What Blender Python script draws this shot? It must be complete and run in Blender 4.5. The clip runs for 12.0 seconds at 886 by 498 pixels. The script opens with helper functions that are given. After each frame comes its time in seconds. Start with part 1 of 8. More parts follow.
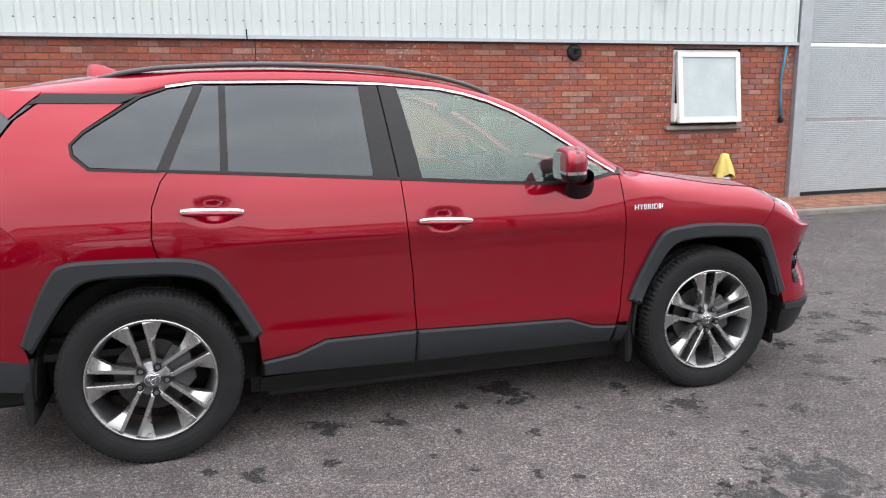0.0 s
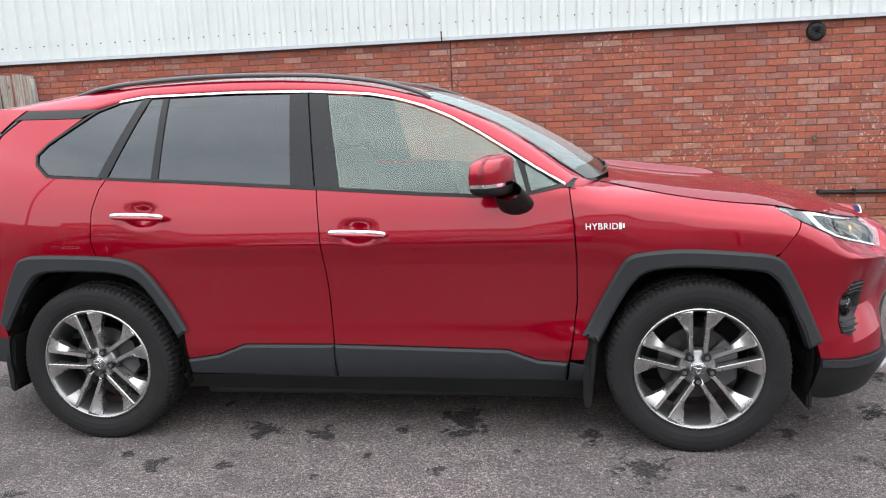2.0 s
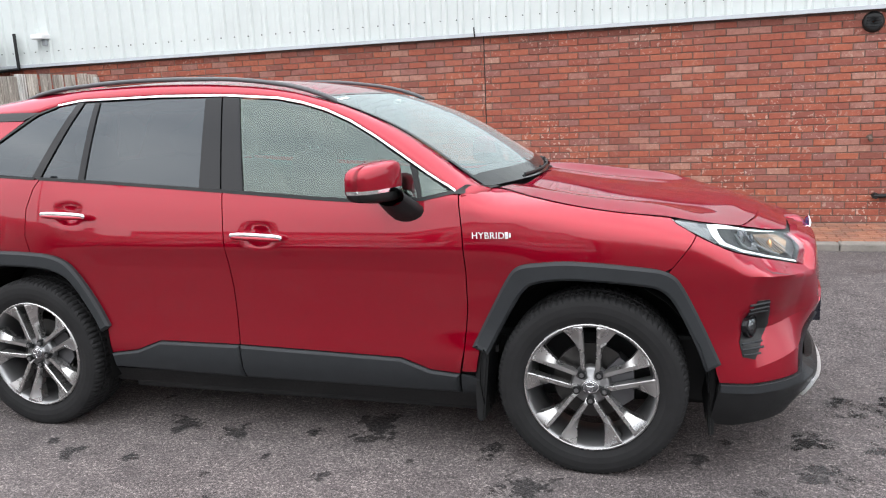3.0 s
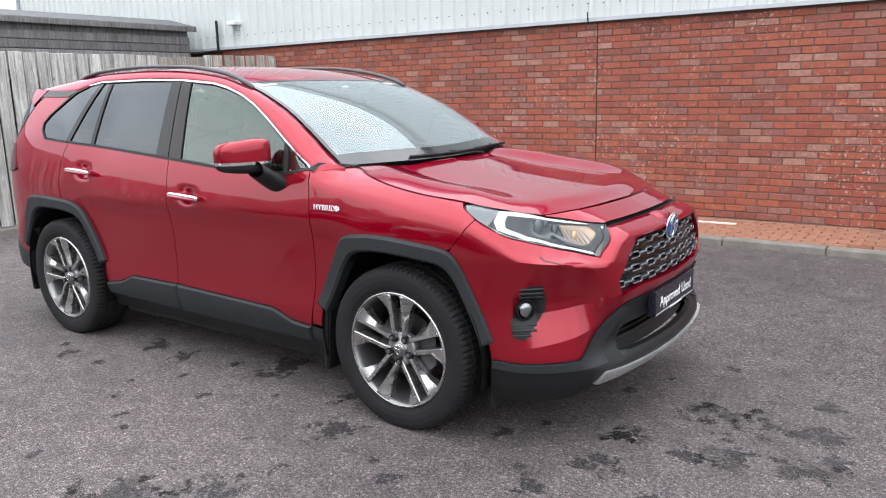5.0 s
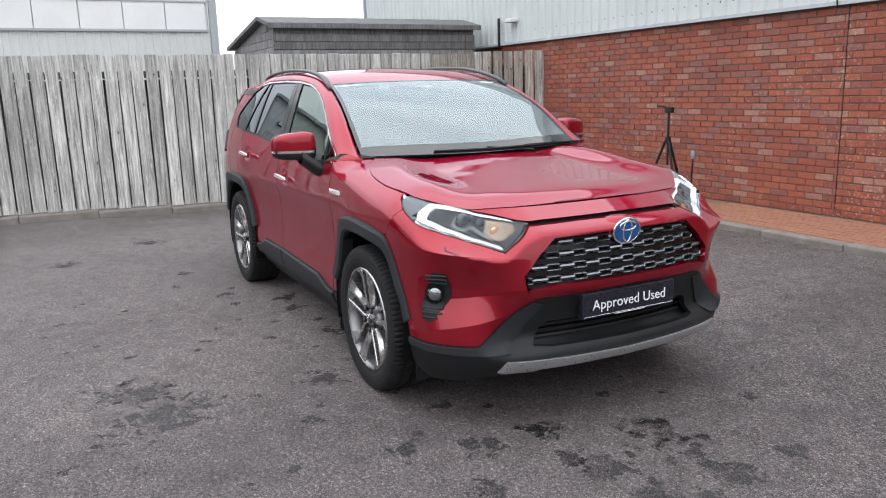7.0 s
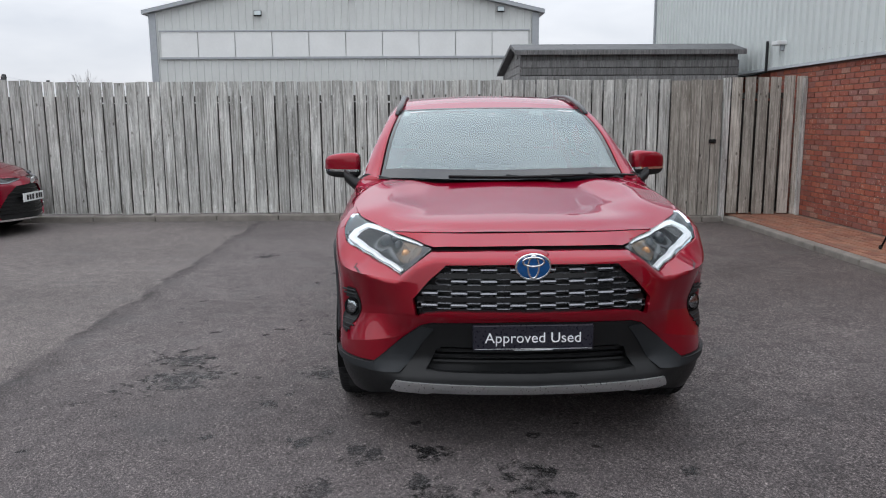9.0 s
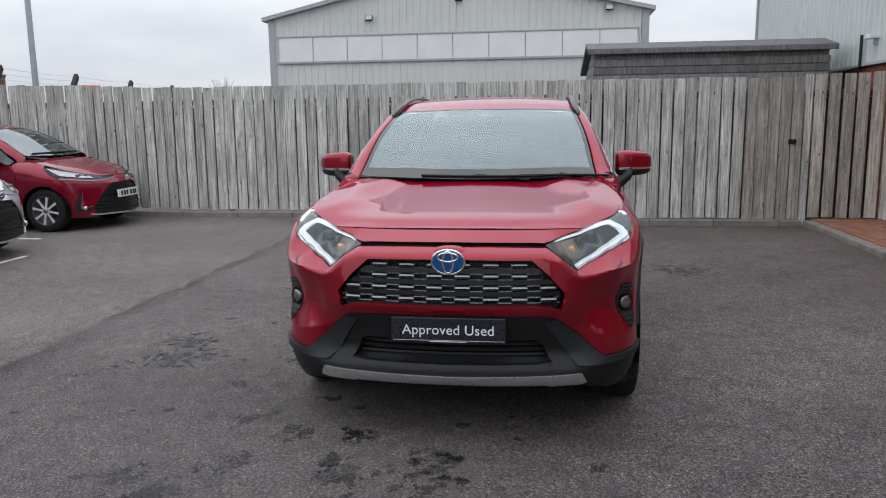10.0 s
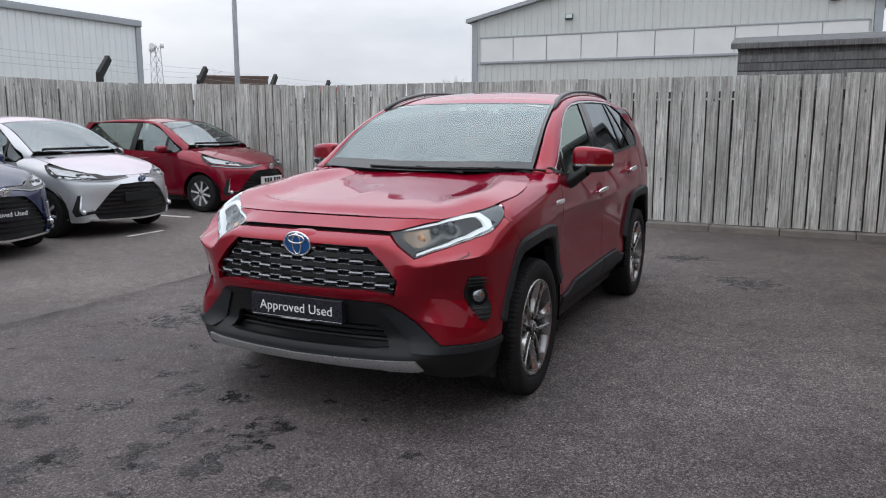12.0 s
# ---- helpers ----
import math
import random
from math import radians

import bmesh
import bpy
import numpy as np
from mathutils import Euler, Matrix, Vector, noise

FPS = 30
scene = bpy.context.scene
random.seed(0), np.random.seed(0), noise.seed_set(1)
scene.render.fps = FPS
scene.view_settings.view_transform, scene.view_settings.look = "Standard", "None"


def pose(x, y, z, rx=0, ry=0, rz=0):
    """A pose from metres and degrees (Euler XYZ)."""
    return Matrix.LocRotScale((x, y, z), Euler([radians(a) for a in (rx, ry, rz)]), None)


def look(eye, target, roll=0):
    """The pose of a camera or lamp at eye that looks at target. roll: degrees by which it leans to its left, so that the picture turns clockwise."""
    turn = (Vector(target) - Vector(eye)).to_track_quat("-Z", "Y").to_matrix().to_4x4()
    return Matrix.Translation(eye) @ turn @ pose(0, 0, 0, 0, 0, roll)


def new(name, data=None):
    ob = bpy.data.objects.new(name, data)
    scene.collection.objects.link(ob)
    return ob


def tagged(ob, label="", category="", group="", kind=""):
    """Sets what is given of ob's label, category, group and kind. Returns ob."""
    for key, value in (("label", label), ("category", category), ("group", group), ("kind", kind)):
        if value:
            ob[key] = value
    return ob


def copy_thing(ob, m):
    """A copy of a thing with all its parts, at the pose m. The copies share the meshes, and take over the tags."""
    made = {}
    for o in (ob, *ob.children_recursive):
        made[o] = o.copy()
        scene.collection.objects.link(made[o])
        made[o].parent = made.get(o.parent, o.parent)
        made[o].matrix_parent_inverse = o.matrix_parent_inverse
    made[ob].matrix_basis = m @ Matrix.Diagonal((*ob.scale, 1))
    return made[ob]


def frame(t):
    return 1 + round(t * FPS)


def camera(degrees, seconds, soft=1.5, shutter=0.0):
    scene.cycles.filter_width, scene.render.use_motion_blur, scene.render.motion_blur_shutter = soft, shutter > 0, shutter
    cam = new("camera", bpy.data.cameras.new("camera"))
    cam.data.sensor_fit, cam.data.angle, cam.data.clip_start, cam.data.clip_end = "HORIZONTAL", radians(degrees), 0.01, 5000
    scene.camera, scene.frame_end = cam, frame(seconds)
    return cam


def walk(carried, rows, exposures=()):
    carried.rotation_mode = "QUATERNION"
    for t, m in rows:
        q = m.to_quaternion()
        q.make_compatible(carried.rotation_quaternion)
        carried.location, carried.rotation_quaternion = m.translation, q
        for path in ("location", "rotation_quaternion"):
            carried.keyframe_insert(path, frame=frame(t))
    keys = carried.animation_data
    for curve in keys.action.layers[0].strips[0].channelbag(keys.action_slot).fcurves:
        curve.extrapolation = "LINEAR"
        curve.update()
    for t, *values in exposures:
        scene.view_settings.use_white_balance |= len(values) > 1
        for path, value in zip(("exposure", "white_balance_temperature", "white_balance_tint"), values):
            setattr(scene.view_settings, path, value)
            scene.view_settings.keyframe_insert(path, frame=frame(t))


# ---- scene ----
cam = camera(60.3, 12.0, 1.1)
PATH = [
    (0, (-1.07, -4.123, 1.481), (-0.493, -2.246, 1.102), -0.7),
    (0.5, (-0.57, -4.155, 1.469), (-0.261, -2.215, 1.092), -1.1),
    (1, (-0.114, -4.128, 1.458), (-0.048, -2.165, 1.082), -1.6),
    (1.5, (0.33, -4.068, 1.465), (0.149, -2.111, 1.095), -2.6),
    (2, (0.778, -4.015, 1.483), (0.48, -2.072, 1.11), -2.5),
    (2.5, (1.18, -3.872, 1.495), (0.755, -1.955, 1.114), -2.3),
    (3, (1.625, -3.777, 1.492), (1.064, -1.895, 1.113), -2.6),
    (3.2, (1.795, -3.734, 1.486), (1.185, -1.868, 1.104), -2.7),
    (4.8, (3.193, -3.431, 1.462), (2.116, -1.794, 1.058), -1.4),
    (5, (3.363, -3.383, 1.475), (2.231, -1.786, 1.068), -1.4),
    (5.5, (3.818, -3.236, 1.481), (2.49, -1.797, 1.073), -1.9),
    (6, (4.205, -2.975, 1.46), (2.773, -1.639, 1.054), -0.8),
    (6.5, (4.538, -2.638, 1.466), (2.93, -1.518, 1.064), -1.8),
    (6.7, (4.663, -2.488, 1.491), (2.999, -1.457, 1.085), -1.8),
    (8.3, (5.311, -1.113, 1.462), (3.377, -0.751, 1.101), -0.6),
    (8.5, (5.365, -0.933, 1.471), (3.419, -0.626, 1.122), -0.2),
    (9, (5.452, -0.471, 1.48), (3.481, -0.42, 1.144), -0.4),
    (9.5, (5.558, -0.017, 1.474), (3.588, -0.101, 1.139), -0.1),
    (10, (5.575, 0.442, 1.476), (3.621, 0.17, 1.144), -0.7),
    (10.5, (5.556, 0.923, 1.468), (3.64, 0.452, 1.141), -1.3),
    (11, (5.457, 1.388, 1.462), (3.565, 0.825, 1.14), -0.9),
    (11.5, (5.346, 1.839, 1.463), (3.514, 1.107, 1.139), -0.1),
    (12, (5.194, 2.155, 1.421), (3.409, 1.316, 1.093), -0.0),
]
walk(cam, [(t, look(eye, target, roll)) for t, eye, target, roll in PATH],
     [(0, 0.12, 6420, 10), (1.5, 0.2, 6420, 10), (3, 0.25, 6420, 10), (5.5, 0.08, 6330, 11), (6.7, -0.15, 6330, 11), (8.5, -0.6, 6250, 10), (9.5, -0.85, 6230, 10), (12, -0.84, 6230, 10)])

# ---- world, sun, exposure ----
scene.view_settings.exposure = 0.0
world = bpy.data.worlds.new("overcast_sky")
scene.world = world
world.use_nodes = True
wn, wl = world.node_tree.nodes, world.node_tree.links
wn.clear()
SUN_EL, SUN_AZ = radians(48), radians(150)
sky = wn.new("ShaderNodeTexSky")
sky.sky_type, sky.sun_disc = "NISHITA", False
sky.sun_elevation, sky.sun_rotation = SUN_EL, SUN_AZ
sky.air_density, sky.dust_density = 1.0, 4.0
coord = wn.new("ShaderNodeTexCoord")
sep = wn.new("ShaderNodeSeparateXYZ")
wl.new(coord.outputs["Generated"], sep.inputs[0])
flat = wn.new("ShaderNodeMapping")
flat.inputs["Scale"].default_value = (1.0, 1.0, 3.2)
wl.new(coord.outputs["Generated"], flat.inputs[0])
cloud = wn.new("ShaderNodeTexNoise")
cloud.inputs["Scale"].default_value, cloud.inputs["Detail"].default_value, cloud.inputs["Roughness"].default_value = 2.3, 6.0, 0.55
wl.new(flat.outputs[0], cloud.inputs["Vector"])
ramp = wn.new("ShaderNodeValToRGB")
ramp.color_ramp.elements[0].position, ramp.color_ramp.elements[0].color = 0.3, (0.66, 0.69, 0.74, 1)
ramp.color_ramp.elements[1].position, ramp.color_ramp.elements[1].color = 0.68, (1.0, 1.0, 1.01, 1)
wl.new(cloud.outputs["Fac"], ramp.inputs[0])
rise = wn.new("ShaderNodeMapRange")
rise.inputs["From Min"].default_value, rise.inputs["From Max"].default_value = 0.0, 1.0
rise.inputs["To Min"].default_value, rise.inputs["To Max"].default_value = 1.6, 4.3
wl.new(sep.outputs["Z"], rise.inputs["Value"])
cover = wn.new("ShaderNodeBackground")
wl.new(ramp.outputs[0], cover.inputs["Color"])
wl.new(rise.outputs[0], cover.inputs["Strength"])
clear = wn.new("ShaderNodeBackground")
clear.inputs["Strength"].default_value = 0.1
wl.new(sky.outputs[0], clear.inputs["Color"])
blend = wn.new("ShaderNodeMixShader")
blend.inputs[0].default_value = 0.9
wl.new(clear.outputs[0], blend.inputs[1])
wl.new(cover.outputs[0], blend.inputs[2])
wout = wn.new("ShaderNodeOutputWorld")
wl.new(blend.outputs[0], wout.inputs["Surface"])
sun = new("sun", bpy.data.lights.new("sun", "SUN"))
sun.data.energy, sun.data.angle, sun.data.color = 0.6, radians(160), (1.0, 0.97, 0.93)
sun.matrix_world = look((8 * math.sin(SUN_AZ), 8 * math.cos(SUN_AZ), 10), (0, 0, 0))


# ---- materials ----
class Nodes:
    """A material's node tree, with short calls to add nodes."""

    def __init__(self, name):
        self.mat = bpy.data.materials.new(name)
        self.mat.use_nodes = True
        self.n, self.l = self.mat.node_tree.nodes, self.mat.node_tree.links
        self.bsdf = self.n["Principled BSDF"]
        self.out = self.n["Material Output"]
        self.co = None

    def add(self, kind, **values):
        node = self.n.new(kind)
        for k, v in values.items():
            node.inputs[k.replace("_", " ")].default_value = v
        return node

    def where(self, scale=(1, 1, 1), space="Object", turn=(0, 0, 0)):
        tc = self.n.new("ShaderNodeTexCoord")
        mp = self.n.new("ShaderNodeMapping")
        mp.inputs["Scale"].default_value = scale
        mp.inputs["Rotation"].default_value = turn
        self.l.new(tc.outputs[space], mp.inputs[0])
        return mp.outputs[0]

    def noise(self, scale, detail=4, rough=0.55, at=None, distort=0.0):
        t = self.add("ShaderNodeTexNoise", Scale=scale, Detail=detail, Roughness=rough, Distortion=distort)
        self.l.new(at if at is not None else self.where(), t.inputs["Vector"])
        return t.outputs["Fac"]

    def ramp(self, fac, stops):
        r = self.n.new("ShaderNodeValToRGB")
        e = r.color_ramp.elements
        while len(e) < len(stops):
            e.new(0.5)
        for el, (p, c) in zip(e, stops):
            el.position = p
            el.color = (*c, 1) if isinstance(c, tuple) else (c, c, c, 1)
        self.l.new(fac, r.inputs[0])
        return r.outputs[0]

    def mix(self, fac, a, b, mode="MIX"):
        m = self.n.new("ShaderNodeMix")
        m.data_type, m.blend_type = "RGBA", mode
        for sock, v in ((m.inputs[0], fac), (m.inputs[6], a), (m.inputs[7], b)):
            if isinstance(v, bpy.types.NodeSocket):
                self.l.new(v, sock)
            elif isinstance(v, tuple):
                sock.default_value = (*v, 1)
            else:
                sock.default_value = v
        return m.outputs[2]

    def bump(self, height, strength=0.3, distance=0.01):
        b = self.add("ShaderNodeBump", Strength=strength, Distance=distance)
        self.l.new(height, b.inputs["Height"])
        self.l.new(b.outputs[0], self.bsdf.inputs["Normal"])

    def set(self, **values):
        for k, v in values.items():
            sock = self.bsdf.inputs[k.replace("_", " ")]
            if isinstance(v, bpy.types.NodeSocket):
                self.l.new(v, sock)
            elif isinstance(v, tuple):
                sock.default_value = (*v, 1)
            else:
                sock.default_value = v
        return self.mat


def plain(name, colour, rough=0.5, metal=0.0, vary=0.12, scale=9.0, bump=0.0, **more):
    """A surface of one colour with a faint mottling at two scales."""
    m = Nodes(name)
    f = m.noise(scale, 5)
    g = m.noise(scale * 9, 3)
    lo = tuple(c * (1 - vary) for c in colour)
    hi = tuple(min(1, c * (1 + vary)) for c in colour)
    col = m.mix(0.3, m.ramp(f, [(0.3, lo), (0.7, hi)]), m.ramp(g, [(0.3, lo), (0.7, hi)]))
    r = m.ramp(g, [(0.3, max(0.02, rough - 0.06)), (0.7, min(1, rough + 0.06))])
    if bump:
        m.bump(g, bump, 0.004)
    return m.set(Base_Color=col, Roughness=r, Metallic=metal, **more)


def asphalt():
    m = Nodes("asphalt")
    at = m.where()
    grain = m.noise(170, 3, 0.65, at)
    grit = m.add("ShaderNodeTexVoronoi", Scale=115.0)
    m.l.new(at, grit.inputs["Vector"])
    broad = m.noise(0.55, 5, 0.6, at)
    blot = m.noise(2.1, 6, 0.62, at, 0.4)
    base = m.ramp(grain, [(0.32, (0.022, 0.021, 0.022)), (0.5, (0.075, 0.070, 0.071)), (0.68, (0.25, 0.235, 0.235))])
    fleck = m.ramp(grit.outputs["Color"], [(0.72, (0.0, 0.0, 0.0)), (0.9, (0.26, 0.245, 0.24))])
    base = m.mix(0.36, base, fleck, "ADD")
    tone = m.ramp(broad, [(0.32, (1.04, 1.005, 0.985)), (0.7, (1.50, 1.45, 1.42))])
    base = m.mix(1.0, base, tone, "MULTIPLY")
    wear = m.ramp(blot, [(0.52, (1.03, 1.03, 1.03)), (0.62, (0.90, 0.90, 0.905)), (0.7, (0.68, 0.68, 0.69))])
    base = m.mix(1.0, base, wear, "MULTIPLY")
    mottle = m.ramp(m.noise(9, 6, 0.68, at, 0.2), [(0.34, (0.76, 0.76, 0.765)), (0.5, (0.99, 0.99, 0.99)), (0.66, (1.19, 1.19, 1.18))])
    coarse = m.ramp(m.noise(58, 3, 0.7, at), [(0.34, (0.5, 0.5, 0.505)), (0.5, (0.96, 0.96, 0.96)), (0.66, (1.62, 1.62, 1.6))])
    base = m.mix(1.0, base, coarse, "MULTIPLY")
    base = m.mix(1.0, base, mottle, "MULTIPLY")
    # an older, paler lay of tarmac beyond a ragged joint
    sp = m.n.new("ShaderNodeSeparateXYZ")
    m.l.new(at, sp.inputs[0])
    edge = m.n.new("ShaderNodeMath")
    edge.operation = "MULTIPLY_ADD"
    m.l.new(m.noise(1.4, 5, 0.6, at), edge.inputs[0])
    edge.inputs[1].default_value = 0.42
    m.l.new(sp.outputs["Y"], edge.inputs[2])
    old = m.add("ShaderNodeMapRange", From_Min=-2.72, From_Max=-2.66, To_Min=1.0, To_Max=0.0)
    m.l.new(edge.outputs[0], old.inputs["Value"])
    base = m.mix(old.outputs[0], base, m.mix(1.0, base, (1.16, 1.165, 1.135), "MULTIPLY"))
    base = m.mix(1.0, base, (0.90, 0.87, 0.865), "MULTIPLY")
    # a tarry seam along the joint
    seam = m.add("ShaderNodeMapRange", From_Min=-2.68, From_Max=-2.5, To_Min=1.0, To_Max=0.0)
    m.l.new(edge.outputs[0], seam.inputs["Value"])
    near = m.add("ShaderNodeMapRange", From_Min=-2.72, From_Max=-2.68, To_Min=0.0, To_Max=1.0)
    m.l.new(edge.outputs[0], near.inputs["Value"])
    tar = m.mix(1.0, m.mix(1.0, seam.outputs[0], near.outputs[0], "MULTIPLY"), m.ramp(m.noise(1.1, 5, 0.65, at), [(0.4, 0.25), (0.56, 1.0)]), "MULTIPLY")
    base = m.mix(tar, base, m.mix(1.0, base, (0.42, 0.42, 0.42), "MULTIPLY"))
    # darker tarmac in front of the parking bay, with a ragged edge
    front_part = m.n.new("ShaderNodeMath")
    front_part.operation = "MULTIPLY_ADD"
    m.l.new(m.noise(0.9, 6, 0.65, at, 0.3), front_part.inputs[0])
    front_part.inputs[1].default_value = 3.4
    m.l.new(sp.outputs["X"], front_part.inputs[2])
    dark = m.add("ShaderNodeMapRange", From_Min=2.4, From_Max=3.5, To_Min=0.0, To_Max=1.0)
    m.l.new(front_part.outputs[0], dark.inputs["Value"])
    base = m.mix(dark.outputs[0], base, m.mix(1.0, base, (0.77, 0.765, 0.775), "MULTIPLY"))
    # browner, grimier tarmac towards the gate
    grime = m.n.new("ShaderNodeMath")
    grime.operation = "MULTIPLY_ADD"
    m.l.new(m.noise(0.7, 5, 0.6, at, 0.2), grime.inputs[0])
    grime.inputs[1].default_value = -2.4
    m.l.new(sp.outputs["Y"], grime.inputs[2])
    brown = m.add("ShaderNodeMapRange", From_Min=-0.9, From_Max=0.7, To_Min=0.0, To_Max=1.0)
    m.l.new(grime.outputs[0], brown.inputs["Value"])
    rear_part = m.add("ShaderNodeMapRange", From_Min=0.8, From_Max=-1.6, To_Min=0.0, To_Max=1.0)
    m.l.new(sp.outputs["X"], rear_part.inputs["Value"])
    base = m.mix(m.mix(1.0, brown.outputs[0], rear_part.outputs[0], "MULTIPLY"), base, m.mix(1.0, base, (0.82, 0.775, 0.745), "MULTIPLY"))
    m.bump(grain, 0.55, 0.006)
    rough = m.ramp(blot, [(0.5, 0.86), (0.68, 0.62)])
    return m.set(Base_Color=base, Roughness=rough, Specular_IOR_Level=0.28)


def brick_face():
    m = Nodes("red_brick")
    info = m.n.new("ShaderNodeObjectInfo")
    geo = m.n.new("ShaderNodeNewGeometry")
    pick = m.n.new("ShaderNodeMath")
    pick.operation = "ADD"
    m.l.new(info.outputs["Random"], pick.inputs[0])
    m.l.new(geo.outputs["Random Per Island"], pick.inputs[1])
    frac = m.n.new("ShaderNodeMath")
    frac.operation = "FRACT"
    m.l.new(pick.outputs[0], frac.inputs[0])
    geo2 = m.n.new("ShaderNodeNewGeometry")
    at = geo2.outputs["Position"]
    tone = m.ramp(frac.outputs[0], [(0.0, (0.20, 0.070, 0.052)), (0.15, (0.27, 0.072, 0.046)), (0.38, (0.32, 0.088, 0.052)), (0.55, (0.35, 0.105, 0.058)), (0.72, (0.27, 0.092, 0.068)), (0.84, (0.235, 0.105, 0.088)), (0.93, (0.33, 0.155, 0.118)), (1.0, (0.38, 0.20, 0.15))])
    spot = m.noise(26, 5, 0.62, at)
    tone = m.mix(m.ramp(spot, [(0.38, 0.0), (0.75, 0.55)]), tone, (0.15, 0.035, 0.025))
    chip = m.noise(11, 6, 0.7, at)
    tone = m.mix(m.ramp(chip, [(0.6, 0.0), (0.72, 0.4)]), tone, (0.50, 0.32, 0.25))
    zone = m.noise(0.9, 4, 0.6, at)
    bloom = m.noise(30, 2, 0.45, at)
    fac = m.mix(1.0, m.ramp(zone, [(0.46, 0.0), (0.64, 1.0)]), m.ramp(bloom, [(0.60, 0.0), (0.66, 0.62)]), "MULTIPLY")
    tone = m.mix(fac, tone, (0.56, 0.42, 0.35))
    m.bump(m.noise(90, 4, 0.6, at), 0.5, 0.004)
    return m.set(Base_Color=tone, Roughness=0.88)


def weathered_wood(name, pale, dark):
    m = Nodes(name)
    info = m.n.new("ShaderNodeObjectInfo")
    geo = m.n.new("ShaderNodeNewGeometry")
    pick = m.n.new("ShaderNodeMath")
    pick.operation = "ADD"
    m.l.new(info.outputs["Random"], pick.inputs[0])
    m.l.new(geo.outputs["Random Per Island"], pick.inputs[1])
    frac = m.n.new("ShaderNodeMath")
    frac.operation = "FRACT"
    m.l.new(pick.outputs[0], frac.inputs[0])
    shift = m.n.new("ShaderNodeVectorMath")
    shift.operation = "SCALE"
    shift.inputs[0].default_value = (13.0, 7.0, 29.0)
    m.l.new(frac.outputs[0], shift.inputs["Scale"])
    place = m.n.new("ShaderNodeVectorMath")
    m.l.new(m.where(), place.inputs[0])
    m.l.new(shift.outputs[0], place.inputs[1])
    longw = m.add("ShaderNodeMapping", Scale=(26, 26, 1.1))
    m.l.new(place.outputs[0], longw.inputs[0])
    grain = m.noise(1.6, 6, 0.65, longw.outputs[0], 0.6)
    broad = m.add("ShaderNodeMapping", Scale=(3, 3, 0.8))
    m.l.new(place.outputs[0], broad.inputs[0])
    patch = m.noise(1.7, 5, 0.6, broad.outputs[0])
    knot = m.add("ShaderNodeTexVoronoi", Scale=4.2)
    squash = m.add("ShaderNodeMapping", Scale=(1.6, 1.6, 0.8))
    m.l.new(place.outputs[0], squash.inputs[0])
    m.l.new(squash.outputs[0], knot.inputs["Vector"])
    col = m.ramp(grain, [(0.33, tuple(c * 0.62 for c in dark)), (0.52, tuple((a + b) / 2 for a, b in zip(pale, dark))), (0.68, pale)])
    col = m.mix(m.ramp(patch, [(0.35, 0.6), (0.65, 0.0)]), col, tuple(c * 0.62 for c in dark))
    col = m.mix(m.ramp(knot.outputs["Distance"], [(0.045, 0.9), (0.11, 0.0)]), col, (0.085, 0.072, 0.06))
    crack = m.add("ShaderNodeMapping", Scale=(60, 60, 1.6))
    m.l.new(place.outputs[0], crack.inputs[0])
    col = m.mix(m.ramp(m.noise(1.3, 4, 0.7, crack.outputs[0], 0.9), [(0.58, 0.0), (0.68, 0.75)]), col, tuple(c * 0.35 for c in dark))
    flake = m.add("ShaderNodeMapping", Scale=(20, 20, 4))
    m.l.new(place.outputs[0], flake.inputs[0])
    col = m.mix(m.ramp(m.noise(2.2, 6, 0.75, flake.outputs[0], 0.5), [(0.55, 0.0), (0.66, 0.5)]), col, tuple(min(0.85, c * 1.22) for c in pale))
    run = m.add("ShaderNodeMapping", Scale=(11, 11, 0.45))
    m.l.new(place.outputs[0], run.inputs[0])
    col = m.mix(m.ramp(m.noise(2.0, 5, 0.7, run.outputs[0], 0.8), [(0.53, 0.0), (0.66, 0.62)]), col, tuple(c * k for c, k in zip(dark, (0.42, 0.40, 0.35))))
    lichen = m.add("ShaderNodeMapping", Scale=(30, 30, 9))
    m.l.new(place.outputs[0], lichen.inputs[0])
    col = m.mix(m.ramp(m.noise(1.5, 6, 0.75, lichen.outputs[0], 0.4), [(0.6, 0.0), (0.68, 0.6)]), col, tuple(min(0.88, c * k) for c, k in zip(pale, (1.08, 1.1, 1.04))))
    tone = m.ramp(frac.outputs[0], [(0.0, 0.78), (1.0, 1.16)])
    col = m.mix(1.0, col, tone, "MULTIPLY")
    m.bump(grain, 0.5, 0.006)
    return m.set(Base_Color=col, Roughness=0.86)


def car_paint(name, colour, flake=0.0):
    m = Nodes(name)
    sparkle = m.noise(900, 1, 0.5)
    dust_haze = m.noise(3.0, 5)
    col = m.mix(0.08, colour, m.ramp(sparkle, [(0.35, tuple(c * 0.7 for c in colour)), (0.65, tuple(min(1, c * 1.35) for c in colour))]))
    rough = m.ramp(dust_haze, [(0.3, 0.33), (0.7, 0.37)])
    edge = (1.0, 0.5, 0.72) if flake > 0.5 else (1.0, 1.0, 1.0)
    return m.set(Base_Color=col, Metallic=flake, Roughness=rough, Specular_IOR_Level=0.0, Specular_Tint=edge, Coat_Weight=1.0, Coat_Roughness=0.025, Coat_IOR=1.52)


